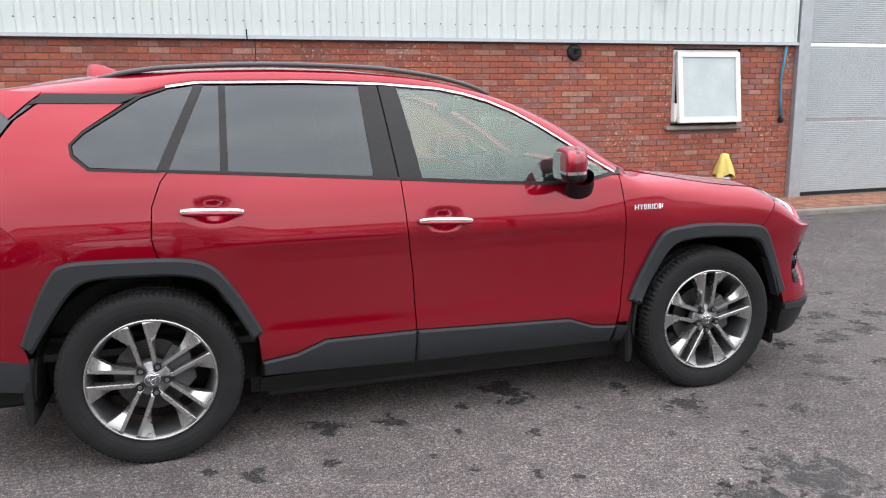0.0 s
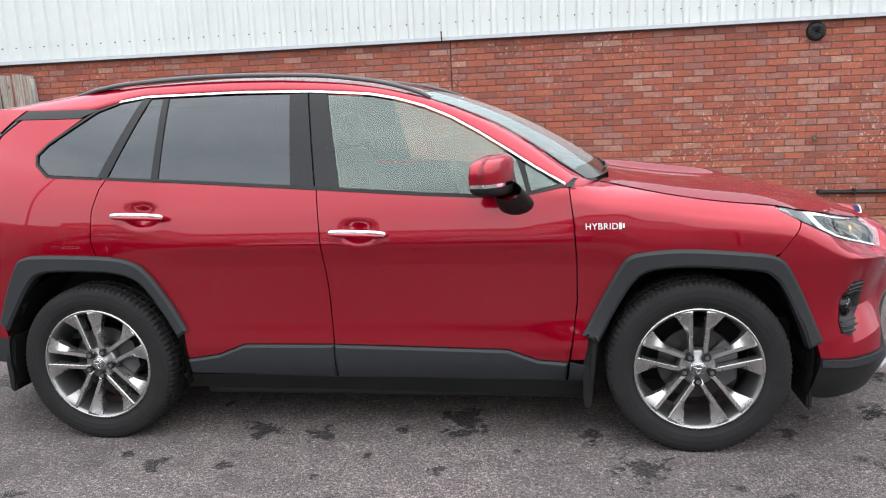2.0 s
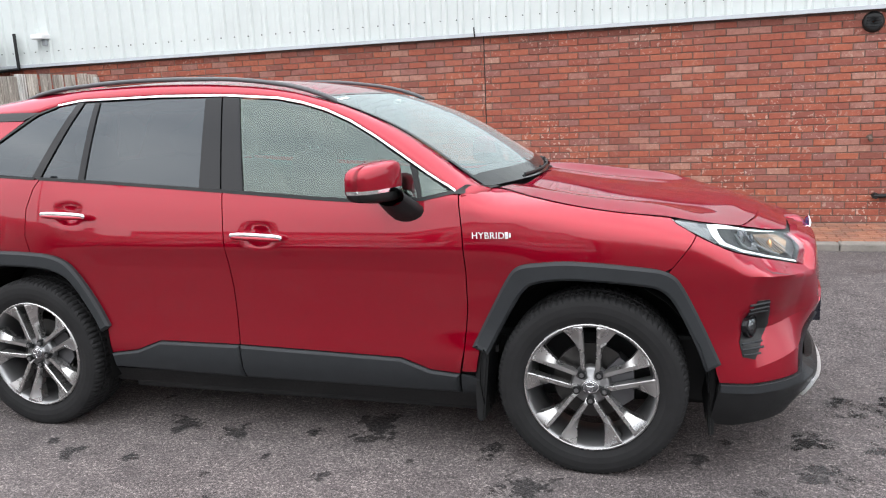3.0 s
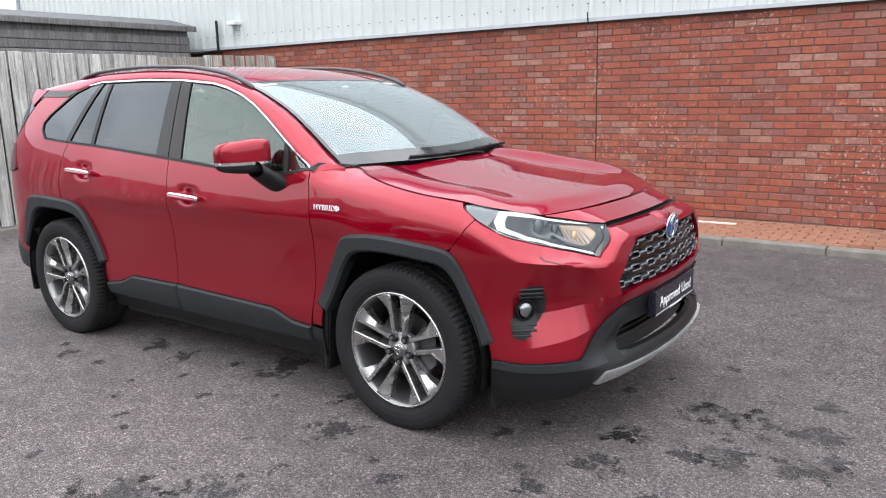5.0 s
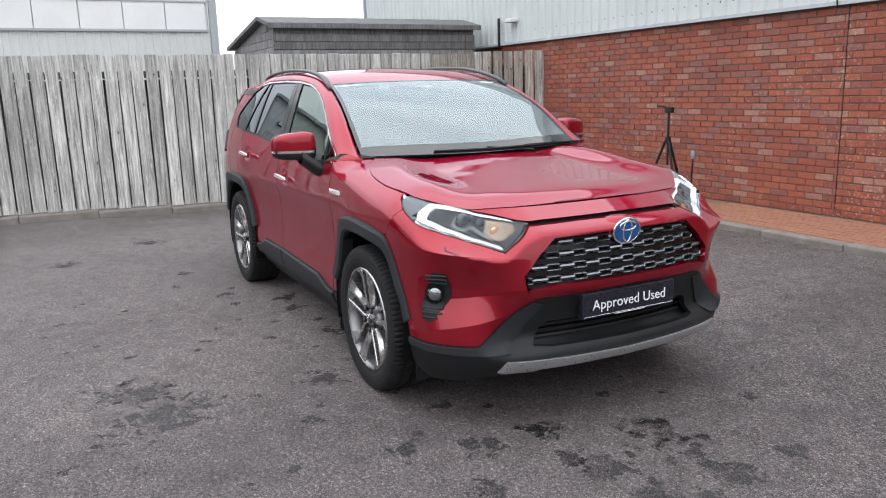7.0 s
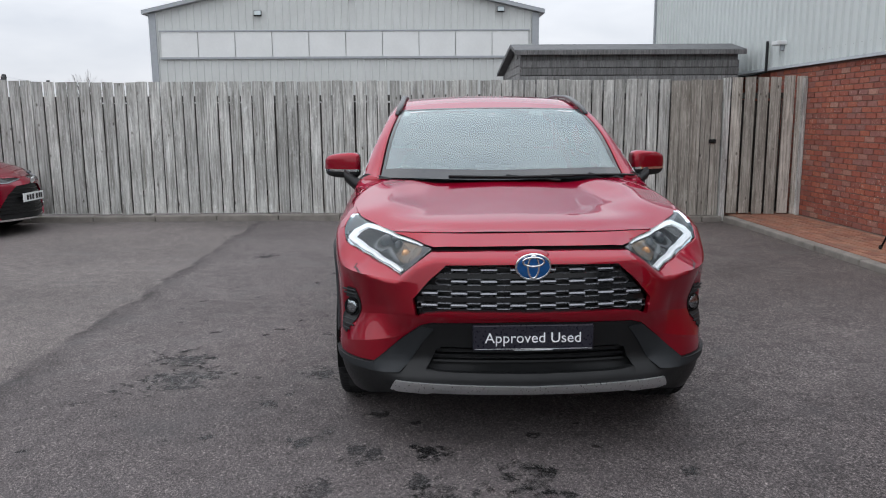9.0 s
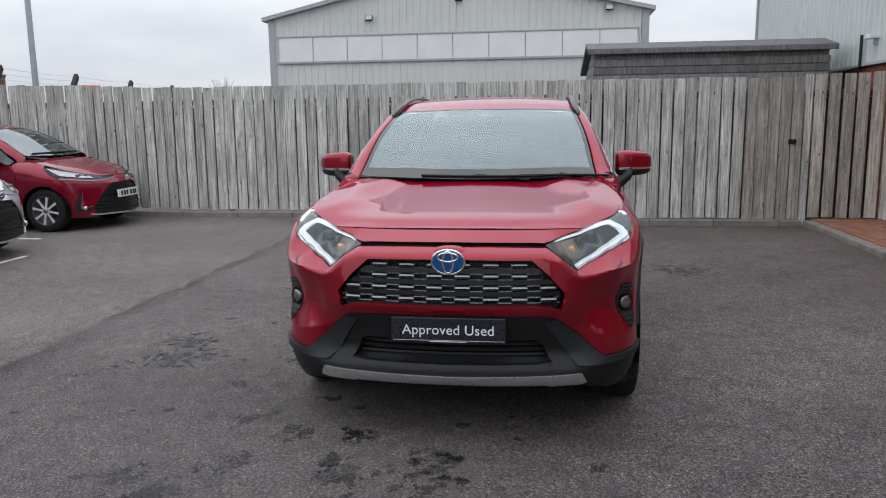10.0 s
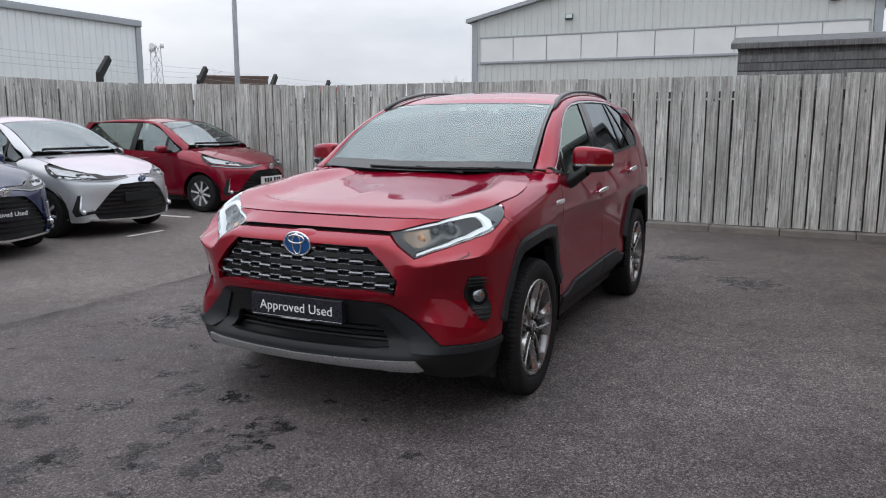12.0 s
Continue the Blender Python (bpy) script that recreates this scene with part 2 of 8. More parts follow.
def glass(name, tint, gloss=1.5, sheen=(0.92, 0.98, 1.0), film=0.0):
    """Thin sheet glass: clear through the tint, with gloss by Fresnel and, if film is set, a painted pale haze."""
    m = Nodes(name)
    m.n.remove(m.bsdf)
    tr = m.add("ShaderNodeBsdfTransparent")
    tr.inputs["Color"].default_value = (*tint, 1)
    gl = m.add("ShaderNodeBsdfGlossy", Roughness=0.01)
    gl.inputs["Color"].default_value = (*sheen, 1)
    fr = m.add("ShaderNodeFresnel", IOR=gloss)
    mx = m.n.new("ShaderNodeMixShader")
    m.l.new(fr.outputs[0], mx.inputs[0])
    m.l.new(tr.outputs[0], mx.inputs[1])
    m.l.new(gl.outputs[0], mx.inputs[2])
    # diffuse layer that paints a veil of sky light over the glass
    if film:
        dust_haze = m.add("ShaderNodeBsdfDiffuse")
        dust_haze.inputs["Color"].default_value = (0.72, 0.80, 0.80, 1)
        over = m.n.new("ShaderNodeMixShader")
        m.l.new(m.ramp(m.noise(2, 3, 0.5), [(0.3, film * 0.93), (0.7, film * 1.07)]), over.inputs[0])
        m.l.new(mx.outputs[0], over.inputs[1])
        m.l.new(dust_haze.outputs[0], over.inputs[2])
        mx = over
    m.l.new(mx.outputs[0], m.out.inputs["Surface"])
    return m.mat


ASPHALT = asphalt()
BRICK = brick_face()
MORTAR = plain("mortar", (0.15, 0.098, 0.08), 0.95, vary=0.25, scale=14, bump=0.3)
FENCE = weathered_wood("weathered_fence_wood", (0.80, 0.805, 0.77), (0.34, 0.335, 0.31))
SHED = weathered_wood("grey_stained_wood", (0.29, 0.285, 0.285), (0.18, 0.177, 0.176))
GATEWOOD = weathered_wood("brown_grey_gate_wood", (0.62, 0.585, 0.525), (0.27, 0.245, 0.21))
# same fence timber, with the shade behind the boards put into its colour
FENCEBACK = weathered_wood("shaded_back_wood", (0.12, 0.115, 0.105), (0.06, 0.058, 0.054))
CLAD = plain("pale_steel_cladding", (0.55, 0.59, 0.58), 0.42, vary=0.05, scale=1.3)
CLAD_WHITE = plain("white_steel_cladding", (0.70, 0.73, 0.73), 0.42, vary=0.04, scale=1.3)
CLAD_FAR = plain("grey_steel_cladding", (0.56, 0.575, 0.56), 0.5, vary=0.06, scale=0.8)
FLASH = plain("grey_flashing", (0.33, 0.35, 0.37), 0.45, vary=0.08)
CONCRETE = plain("kerb_concrete", (0.20, 0.183, 0.163), 0.9, vary=0.3, scale=6, bump=0.4)
GALV = plain("galvanised_steel", (0.36, 0.38, 0.40), 0.45, 0.5)
DOORSTEEL = plain("grey_door_steel", (0.36, 0.385, 0.40), 0.45, vary=0.05)
WHITE = plain("white_upvc", (0.70, 0.71, 0.71), 0.35, vary=0.03)
BLACK = plain("black_plastic", (0.011, 0.0115, 0.012), 0.5, vary=0.2, Specular_IOR_Level=0.3)
BLACKGLOSS = plain("gloss_black", (0.008, 0.008, 0.009), 0.12, vary=0.1, Specular_IOR_Level=0.3)
PAINTLINE = plain("white_road_paint", (0.62, 0.61, 0.57), 0.8, vary=0.2)


# ---- building blocks ----
def mesh_from(bm, name, material, smooth=False):
    me = bpy.data.meshes.new(name)
    bm.normal_update()
    bm.to_mesh(me)
    bm.free()
    if material is not None:
        me.materials.append(material)
    if smooth:
        me.shade_smooth()
    return me


def part(name, bm, material, parent=None, label="", smooth=False):
    ob = new(name, mesh_from(bm, name, material, smooth))
    ob.parent = parent
    if label:
        ob["label"] = label
    return ob


def thing(name, label, category, at=(0, 0, 0), turn=0, group="", kind=""):
    ob = new(name)
    ob.matrix_world = pose(*at, 0, 0, turn)
    ob.empty_display_size = 0.1
    return tagged(ob, label, category, group, kind)


def block(bm, lo, hi, bevel=0.0, m=None):
    """Adds a box between two corners, with bevelled edges."""
    c = [(a + b) / 2 for a, b in zip(lo, hi)]
    d = [abs(b - a) for a, b in zip(lo, hi)]
    got = bmesh.ops.create_cube(bm, size=1.0, matrix=(m or Matrix()) @ Matrix.Translation(c) @ Matrix.Diagonal((*d, 1)))
    if bevel:
        edges = {e for v in got["verts"] for e in v.link_edges}
        bmesh.ops.bevel(bm, geom=list(edges), offset=bevel, segments=2, profile=0.5, affect="EDGES")
    return bm


def blocks(*boxes, bevel=0.0):
    bm = bmesh.new()
    for lo, hi in boxes:
        block(bm, lo, hi, bevel)
    return bm


def rod(bm, a, b, r0, r1=None, sides=12):
    a, b = Vector(a), Vector(b)
    d = b - a
    turn = d.to_track_quat("Z", "Y").to_matrix().to_4x4()
    bmesh.ops.create_cone(bm, cap_ends=True, segments=sides, radius1=r0, radius2=r0 if r1 is None else r1, depth=d.length,
                          matrix=Matrix.Translation((a + b) / 2) @ turn)
    return bm


def prism(bm, ring, axis, a, b):
    """Extrudes a closed ring of 2D points along an axis, from a to b."""
    def put(p, t):
        return {"x": (t, p[0], p[1]), "y": (p[0], t, p[1]), "z": (p[0], p[1], t)}[axis]
    lo = [bm.verts.new(put(p, a)) for p in ring]
    hi = [bm.verts.new(put(p, b)) for p in ring]
    n = len(ring)
    for i in range(n):
        bm.faces.new((lo[i], lo[(i + 1) % n], hi[(i + 1) % n], hi[i]))
    bm.faces.new(lo[::-1])
    bm.faces.new(hi)
    bmesh.ops.recalc_face_normals(bm, faces=bm.faces)
    return bm


def tube(bm, pts, r, sides=8, taper=None):
    """A round bar along a line of points."""
    pts = [Vector(p) for p in pts]
    rings = []
    for i, p in enumerate(pts):
        d = (pts[min(i + 1, len(pts) - 1)] - pts[max(i - 1, 0)]).normalized()
        q = d.to_track_quat("Z", "Y")
        k = r if taper is None else r * taper[i]
        rings.append([bm.verts.new(p + q @ Vector((k * math.cos(2 * math.pi * j / sides), k * math.sin(2 * math.pi * j / sides), 0))) for j in range(sides)])
    for a, b in zip(rings, rings[1:]):
        for j in range(sides):
            bm.faces.new((a[j], a[(j + 1) % sides], b[(j + 1) % sides], b[j]))
    bm.faces.new(rings[0][::-1])
    bm.faces.new(rings[-1])
    return bm


def text_mesh(name, words, size, material, parent, m, depth=0.0015, spacing=1.0, label=""):
    cu = bpy.data.curves.new(name, "FONT")
    cu.body, cu.size, cu.extrude, cu.align_x, cu.align_y, cu.space_character = words, size, depth, "CENTER", "CENTER", spacing
    tmp = new(name, cu)
    me = bpy.data.meshes.new_from_object(tmp.evaluated_get(bpy.context.evaluated_depsgraph_get()))
    bpy.data.objects.remove(tmp)
    me.materials.clear()
    me.materials.append(material)
    ob = new(name, me)
    ob.parent = parent
    ob.matrix_basis = m
    if label:
        ob["label"] = label
    return ob

# ---- large structure ----
WALL_Y, CLAD_Z, KERB_Y, PAVE_Z, FENCE_X, SIDE_Y = 5.22, 2.22, 4.08, 0.018, -6.10, -10.05


def ramp01(a, b, v):
    return min(1.0, max(0.0, (v - a) / (b - a)))


def dip(y):
    """How far the yard drops along the foot of the fence."""
    return 0.095 * ramp01(-2.4, 0.6, y)


def fall(x, y):
    """Height of the yard, which drains towards the kerb and the gate."""
    return -max(0.038 * ramp01(0.15, 0.75, y), 0.066 * ramp01(0.15, KERB_Y, y), dip(y) * ramp01(-2.6, -6.0, x))


def paved(y):
    """Height of the paved walk, which falls from the wall to the kerb."""
    return 0.002 + 0.028 * (y - KERB_Y) / (WALL_Y - KERB_Y)


bm = bmesh.new()
cuts = [-900, -60, -20, -6, -4.9, -3.7, -2.6, 6, 20, 60, 900]
cuts_y = [-900, -60, -20, -6, -2.4, -0.9, 0.15, 0.6, 0.75, 2.4, 3.2, KERB_Y, 6, 20, 60, 900]
grid = [[bm.verts.new((x, y, fall(x, y))) for y in cuts_y] for x in cuts]
for i in range(len(cuts) - 1):
    for j in range(len(cuts_y) - 1):
        bm.faces.new((grid[i][j], grid[i + 1][j], grid[i + 1][j + 1], grid[i][j + 1]))
ground = tagged(part("ground", bm, ASPHALT), "worn grey asphalt yard with dark patches", "ground", kind="structure")

# paved walk along the wall, with its kerb
pavement = thing("pavement", "red block paving along the brick wall", "pavement", kind="structure")
bm = bmesh.new()
prism(bm, [(KERB_Y + 0.15, -0.1), (WALL_Y + 0.02, -0.1), (WALL_Y + 0.02, paved(WALL_Y) - 0.012), (KERB_Y + 0.15, paved(KERB_Y) - 0.012)], "x", -6.6, 14.0)
part("bed", bm, MORTAR, pavement)
kerb = thing("kerb", "pale concrete kerb of the paved walk", "kerb", kind="structure")
x, random_kerb = -5.93, random.Random(4)
while x < 14:
    n = 0.914
    bm = blocks(((x + 0.004, KERB_Y + random_kerb.uniform(-0.006, 0.006), -0.16), (x + n - 0.004, KERB_Y + 0.148, 0.002 + random_kerb.uniform(-0.004, 0.004))), bevel=0.014)
    part("kerb_stone", bm, CONCRETE, kerb)
    x += n

# the unit's wall: brick below, ribbed steel above
wall_north = thing("wall_north", "industrial unit wall, red brick under pale ribbed cladding", "wall", kind="structure")
W0, W1, WZ = 5.13, 6.22, (1.12, 2.16)
part("backing", blocks(((-13.4, WALL_Y - 0.004, -0.1), (W0, WALL_Y + 0.3, CLAD_Z)), ((W1, WALL_Y - 0.004, -0.1), (7.15, WALL_Y + 0.3, CLAD_Z)),
                       ((W0, WALL_Y - 0.004, -0.1), (W1, WALL_Y + 0.3, WZ[0])), ((W0, WALL_Y - 0.004, WZ[1]), (W1, WALL_Y + 0.3, CLAD_Z))), MORTAR, wall_north, "mortar bed of the brick wall")


def ribbed(bm, x0, x1, z0, z1, y, out, pitch, rib, depth, along="x"):
    """Box-profile sheet: trapezoid ribs that stand proud of y by depth."""
    pts, x = [], x0
    while x < x1:
        pts += [(x, 0), (x + pitch - rib, 0), (x + pitch - rib * 0.75, depth), (x + pitch - rib * 0.25, depth)]
        x += pitch
    pts.append((x1, 0))
    pts = [(min(px, x1), d) for px, d in pts]
    def put(px, d, z):
        return (px, y + out * d, z) if along == "x" else (y + out * d, px, z)
    lo = [bm.verts.new(put(px, d, z0)) for px, d in pts]
    hi = [bm.verts.new(put(px, d, z1)) for px, d in pts]
    for i in range(len(pts) - 1):
        bm.faces.new((lo[i], lo[i + 1], hi[i + 1], hi[i]))
    return bm


CLAD_TOP = 5.4
bm = bmesh.new()
ribbed(bm, -13.4, 7.13, CLAD_Z + 0.03, CLAD_TOP, WALL_Y - 0.03, -1, 0.196, 0.085, 0.03)
ribbed(bm, 7.16, 14.0, 4.82, CLAD_TOP, WALL_Y - 0.03, -1, 0.196, 0.085, 0.03)
part("cladding", bm, CLAD, wall_north, "pale ribbed steel cladding sheets")
part("core", blocks(((-13.38, WALL_Y + 0.0, CLAD_Z), (7.1, WALL_Y + 0.3, CLAD_TOP)), ((7.1, WALL_Y + 0.0, 4.6), (14.0, WALL_Y + 0.3, CLAD_TOP))), FLASH, wall_north)
bm = bmesh.new()
prism(bm, [(WALL_Y - 0.01, CLAD_Z + 0.045), (WALL_Y - 0.075, CLAD_Z + 0.035), (WALL_Y - 0.085, CLAD_Z - 0.005), (WALL_Y - 0.075, CLAD_Z - 0.008), (WALL_Y - 0.065, CLAD_Z + 0.02), (WALL_Y - 0.01, CLAD_Z + 0.03)], "x", -13.4, 7.16)
part("drip_flashing", bm, FLASH, wall_north, "grey drip flashing under the cladding")
part("roof", blocks(((-13.5, WALL_Y - 0.15, CLAD_TOP), (14.0, WALL_Y + 16, CLAD_TOP + 0.2))), FLASH, wall_north)
part("end_wall", blocks(((-13.4, WALL_Y + 0.3, 0), (-13.2, WALL_Y + 16, CLAD_TOP))), CLAD, wall_north)
part("end_trim", blocks(((-13.47, WALL_Y - 0.08, CLAD_Z), (-13.385, WALL_Y + 0.1, CLAD_TOP)), bevel=0.01), FLASH, wall_north)
part("eaves_gutter", blocks(((-13.5, WALL_Y - 0.2, CLAD_TOP - 0.12), (14.0, WALL_Y - 0.07, CLAD_TOP)), bevel=0.02), FLASH, wall_north)

# sectional door in a steel frame
door_1 = thing("door_1", "tall grey sectional steel door, shut", "door", (0, 0, 0), kind="structure")
part("jamb", blocks(((7.15, WALL_Y - 0.09, 0.0), (7.36, WALL_Y + 0.25, 4.6)), bevel=0.008), GALV, door_1, "grey steel door jamb")
part("jamb", blocks(((12.6, WALL_Y - 0.09, 0.0), (12.8, WALL_Y + 0.25, 4.6)), bevel=0.008), GALV, door_1)
part("head", blocks(((7.15, WALL_Y - 0.09, 4.6), (12.8, WALL_Y + 0.25, 4.8)), bevel=0.008), GALV, door_1)
z = 0.06
while z < 4.5:
    bm = bmesh.new()
    ring, n = [], 36
    for k in range(n):
        a = z + 0.01 + k * 1.05 / n
        ring += [(WALL_Y + 0.06, a), (WALL_Y + 0.055, a + 0.004), (WALL_Y + 0.055, a + 0.02), (WALL_Y + 0.06, a + 0.024)]
    ring = [(WALL_Y + 0.1, z + 0.005)] + ring + [(WALL_Y + 0.1, z + 1.06)]
    prism(bm, ring, "x", 7.36, 12.6)
    part("door_panel", bm, DOORSTEEL, door_1)
    z += 1.1
part("rubber_seal", blocks(((7.36, WALL_Y + 0.04, 0.02), (12.6, WALL_Y + 0.12, 0.065))), BLACK, door_1)

# tilted window in the brick
window_1 = thing("window_1", "white top-hung window with obscured glass, tilted open", "window", (0, 0, 0), kind="structure")
FROST = plain("obscured_glass", (0.42, 0.47, 0.48), 0.22, vary=0.12, scale=3)
def ring_frame(bm, x0, x1, z0, z1, w, y0, y1, bevel=0.006):
    for lo, hi in (((x0, y0, z0), (x1, y1, z0 + w)), ((x0, y0, z1 - w), (x1, y1, z1)), ((x0, y0, z0 + w), (x0 + w, y1, z1 - w)), ((x1 - w, y0, z0 + w), (x1, y1, z1 - w))):
        block(bm, lo, hi, bevel)
    return bm
bm = ring_frame(bmesh.new(), W0 + 0.03, W1 - 0.01, WZ[0] + 0.02, WZ[1] - 0.015, 0.055, WALL_Y + 0.03, WALL_Y + 0.1)
part("window_frame", bm, WHITE, window_1)
sash_m = Matrix.Translation((0, WALL_Y + 0.02, WZ[1] - 0.05)) @ Matrix.Rotation(radians(-7), 4, "X")
bm = ring_frame(bmesh.new(), W0 + 0.05, W1 - 0.03, -0.97, 0.0, 0.075, -0.06, 0.0)
bm.transform(sash_m)
sash = part("sash", bm, WHITE, window_1)
bm = blocks(((W0 + 0.12, -0.035, -0.9), (W1 - 0.1, -0.025, -0.07)))
bm.transform(sash_m)
part("pane", bm, FROST, window_1, "obscured glass pane")
part("reveal", blocks(((W0, WALL_Y + 0.1, WZ[0]), (W1, WALL_Y + 0.13, WZ[1]))), BLACK, window_1)
part("stay", blocks(((W0 + 0.0, WALL_Y - 0.09, WZ[0] + 0.05), (W0 + 0.05, WALL_Y + 0.0, WZ[0] + 0.3)), bevel=0.008), WHITE, window_1)
part("window_sill", blocks(((W0 - 0.1, WALL_Y - 0.07, WZ[0] - 0.065), (W1 + 0.06, WALL_Y + 0.1, WZ[0] - 0.012)), bevel=0.012), CONCRETE, window_1, "weathered stone window sill")

# ---- fences ----
fence_rng = random.Random(11)
fence = thing("fence", "tall weathered grey close-board timber fence", "fence", kind="structure")
side_fence = thing("fence", "weathered grey timber fence behind the parked cars", "fence", kind="structure")
gate = thing("gate", "weathered timber gate closing the gap by the wall", "gate", kind="structure")


def board(width, h):
    """One sawn board, standing at the origin, with a slightly worn top."""
    bm = blocks(((-0.011, -width / 2, 0), (0.011, width / 2, h)), bevel=0.003)
    return bm


board_meshes = []
for k in range(9):
    wdt = fence_rng.uniform(0.146, 0.156)
    bm = board(wdt, 1.94)
    for v in bm.verts:
        if v.co.z > 1.0:
            v.co.z += fence_rng.uniform(-0.004, 0.004) + 0.007 * (v.co.y / wdt) * fence_rng.choice((-1, 0, 1))
    board_meshes.append(mesh_from(bm, "board", FENCE))


def stand_boards(parent, a, b, pitch, turn, z=0.1, lift=0.0):
    n = int(round((Vector(b) - Vector(a)).length / pitch))
    for i in range(n):
        p = Vector(a).lerp(Vector(b), (i + 0.5) / n)
        ob = new("board", fence_rng.choice(board_meshes))
        ob.parent = parent
        foot = z + lift + (0.03 * max(0.0, -5.3 - p.y) if lift == 0 else 0.0)
        down = dip(p.y) if p.x < -5.8 else 0.0
        ob.matrix_basis = pose(p.x + fence_rng.uniform(-0.006, 0.006), p.y, foot - down + fence_rng.uniform(-0.008, 0.008), fence_rng.uniform(-0.28, 0.28), fence_rng.uniform(-0.3, 0.3), turn + fence_rng.uniform(-1, 1)) @ Matrix.Diagonal((1, 1, 1 + down / 1.94, 1))


# back boards in the darkened wood, so the gaps look shaded
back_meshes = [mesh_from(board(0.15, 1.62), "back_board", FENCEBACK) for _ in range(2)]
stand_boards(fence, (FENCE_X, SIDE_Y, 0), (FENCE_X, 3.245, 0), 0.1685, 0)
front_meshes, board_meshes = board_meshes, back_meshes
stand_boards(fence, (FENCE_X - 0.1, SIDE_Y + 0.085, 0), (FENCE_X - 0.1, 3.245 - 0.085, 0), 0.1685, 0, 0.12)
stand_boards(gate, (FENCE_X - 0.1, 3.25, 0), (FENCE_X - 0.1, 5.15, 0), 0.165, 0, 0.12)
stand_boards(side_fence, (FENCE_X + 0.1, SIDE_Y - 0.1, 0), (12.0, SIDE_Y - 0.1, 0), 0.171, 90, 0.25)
board_meshes = front_meshes
board_meshes = [me.copy() for me in front_meshes]
for me in board_meshes:
    me.materials[0] = GATEWOOD
stand_boards(gate, (FENCE_X - 0.01, 3.26, 0), (FENCE_X - 0.01, 4.05, 0), 0.165, 0, 0.085)
stand_boards(gate, (FENCE_X + 0.02, 4.16, 0), (-5.88, 5.24, 0), 0.174, -10, 0.12, 0.005)
board_meshes = front_meshes
stand_boards(side_fence, (FENCE_X + 0.05, SIDE_Y, 0), (12.0, SIDE_Y, 0), 0.171, 90, 0.1, 0.13)
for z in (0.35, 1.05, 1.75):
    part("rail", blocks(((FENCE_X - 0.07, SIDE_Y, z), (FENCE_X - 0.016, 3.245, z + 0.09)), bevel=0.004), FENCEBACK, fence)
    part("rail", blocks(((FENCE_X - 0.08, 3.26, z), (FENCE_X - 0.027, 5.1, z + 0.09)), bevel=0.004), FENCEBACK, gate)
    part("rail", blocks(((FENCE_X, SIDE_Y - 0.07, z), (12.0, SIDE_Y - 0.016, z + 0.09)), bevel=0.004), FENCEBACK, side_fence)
for i in range(8):
    y = SIDE_Y + i * 1.8
    part("post", blocks(((FENCE_X - 0.17, y - 0.05, 0), (FENCE_X - 0.072, y + 0.05, 2.0)), bevel=0.005), FENCE, fence)
for i in range(10):
    x = FENCE_X + 0.3 + i * 1.9
    part("post", blocks(((x - 0.05, SIDE_Y - 0.17, 0), (x + 0.05, SIDE_Y - 0.072, 2.0)), bevel=0.005), FENCE, side_fence)
part("corner_post", blocks(((FENCE_X - 0.03, SIDE_Y - 0.06, 0), (FENCE_X + 0.09, SIDE_Y + 0.035, 2.15)), bevel=0.006), FENCE, side_fence)
part("gate_post", blocks(((FENCE_X - 0.06, 4.06, -0.11), (FENCE_X + 0.035, 4.15, 2.06)), bevel=0.006), FENCE, gate, "square timber gate post")
part("gate_post", blocks(((-5.93, 5.14, 0.0), (-5.85, 5.205, 2.03)), bevel=0.006), FENCE, gate)
bm = blocks(((FENCE_X + 0.005, 3.86, 1.09), (FENCE_X + 0.03, 3.97, 1.15)), bevel=0.006)
rod(bm, (FENCE_X + 0.02, 3.92, 1.12), (FENCE_X + 0.07, 3.92, 1.12), 0.022)
part("latch", bm, BLACK, gate, "dark iron gate latch")
fence_kerb = thing("fence_kerb", "low concrete edging under the fence", "kerb", kind="structure")
y = SIDE_Y + 0.1
while y < 4.0:
    part("edging_stone", blocks(((FENCE_X - 0.03, y + 0.004, -0.2), (FENCE_X + 0.16, min(y + 0.91, 4.07), 0.085 - dip(y + 0.45) + fence_rng.uniform(-0.005, 0.005))), bevel=0.012), CONCRETE, fence_kerb)
    y += 0.914

# ---- beyond the fence ----
shed = thing("shed", "long dark grey timber shed with a low felt roof", "shed")
SX0, SX1, SY0, SY1 = -10.2, -7.42, 1.15, 4.8
bm = bmesh.new()
prism(bm, [(SX0, 0), (SX1, 0), (SX1, 2.52), (SX1 - 0.55, 2.66), (SX0, 2.3)], "y", SY0 + 0.02, SY1 - 0.02)
part("body", bm, SHED, shed)
z = 0.05
while z < 2.4:
    part("weatherboard", blocks(((SX1 - 0.002, SY0, z), (SX1 + 0.02, SY1, z + 0.118)), bevel=0.012), SHED, shed)
    z += 0.125
z = 1.6
while z < 2.5:
    back = max(SX0, SX1 - 0.55 - (2.62 - z - 0.12) * 6.1)
    part("weatherboard", blocks(((back, SY0, z), (SX1 if z < 2.4 else SX1 - 0.35, SY0 + 0.03, z + 0.118)), bevel=0.006), SHED, shed)
    z += 0.125
FELT = plain("roofing_felt", (0.12, 0.123, 0.127), 0.85, vary=0.25, scale=8, bump=0.3)
bm = bmesh.new()
prism(bm, [(SX1 + 0.1, 2.53), (SX1 + 0.1, 2.585), (SX1 - 0.55, 2.73), (SX0 - 0.1, 2.38), (SX0 - 0.1, 2.32), (SX1 - 0.55, 2.67)], "y", SY0 - 0.1, SY1 + 0.08)
part("roof", bm, FELT, shed, "dark felt roof")
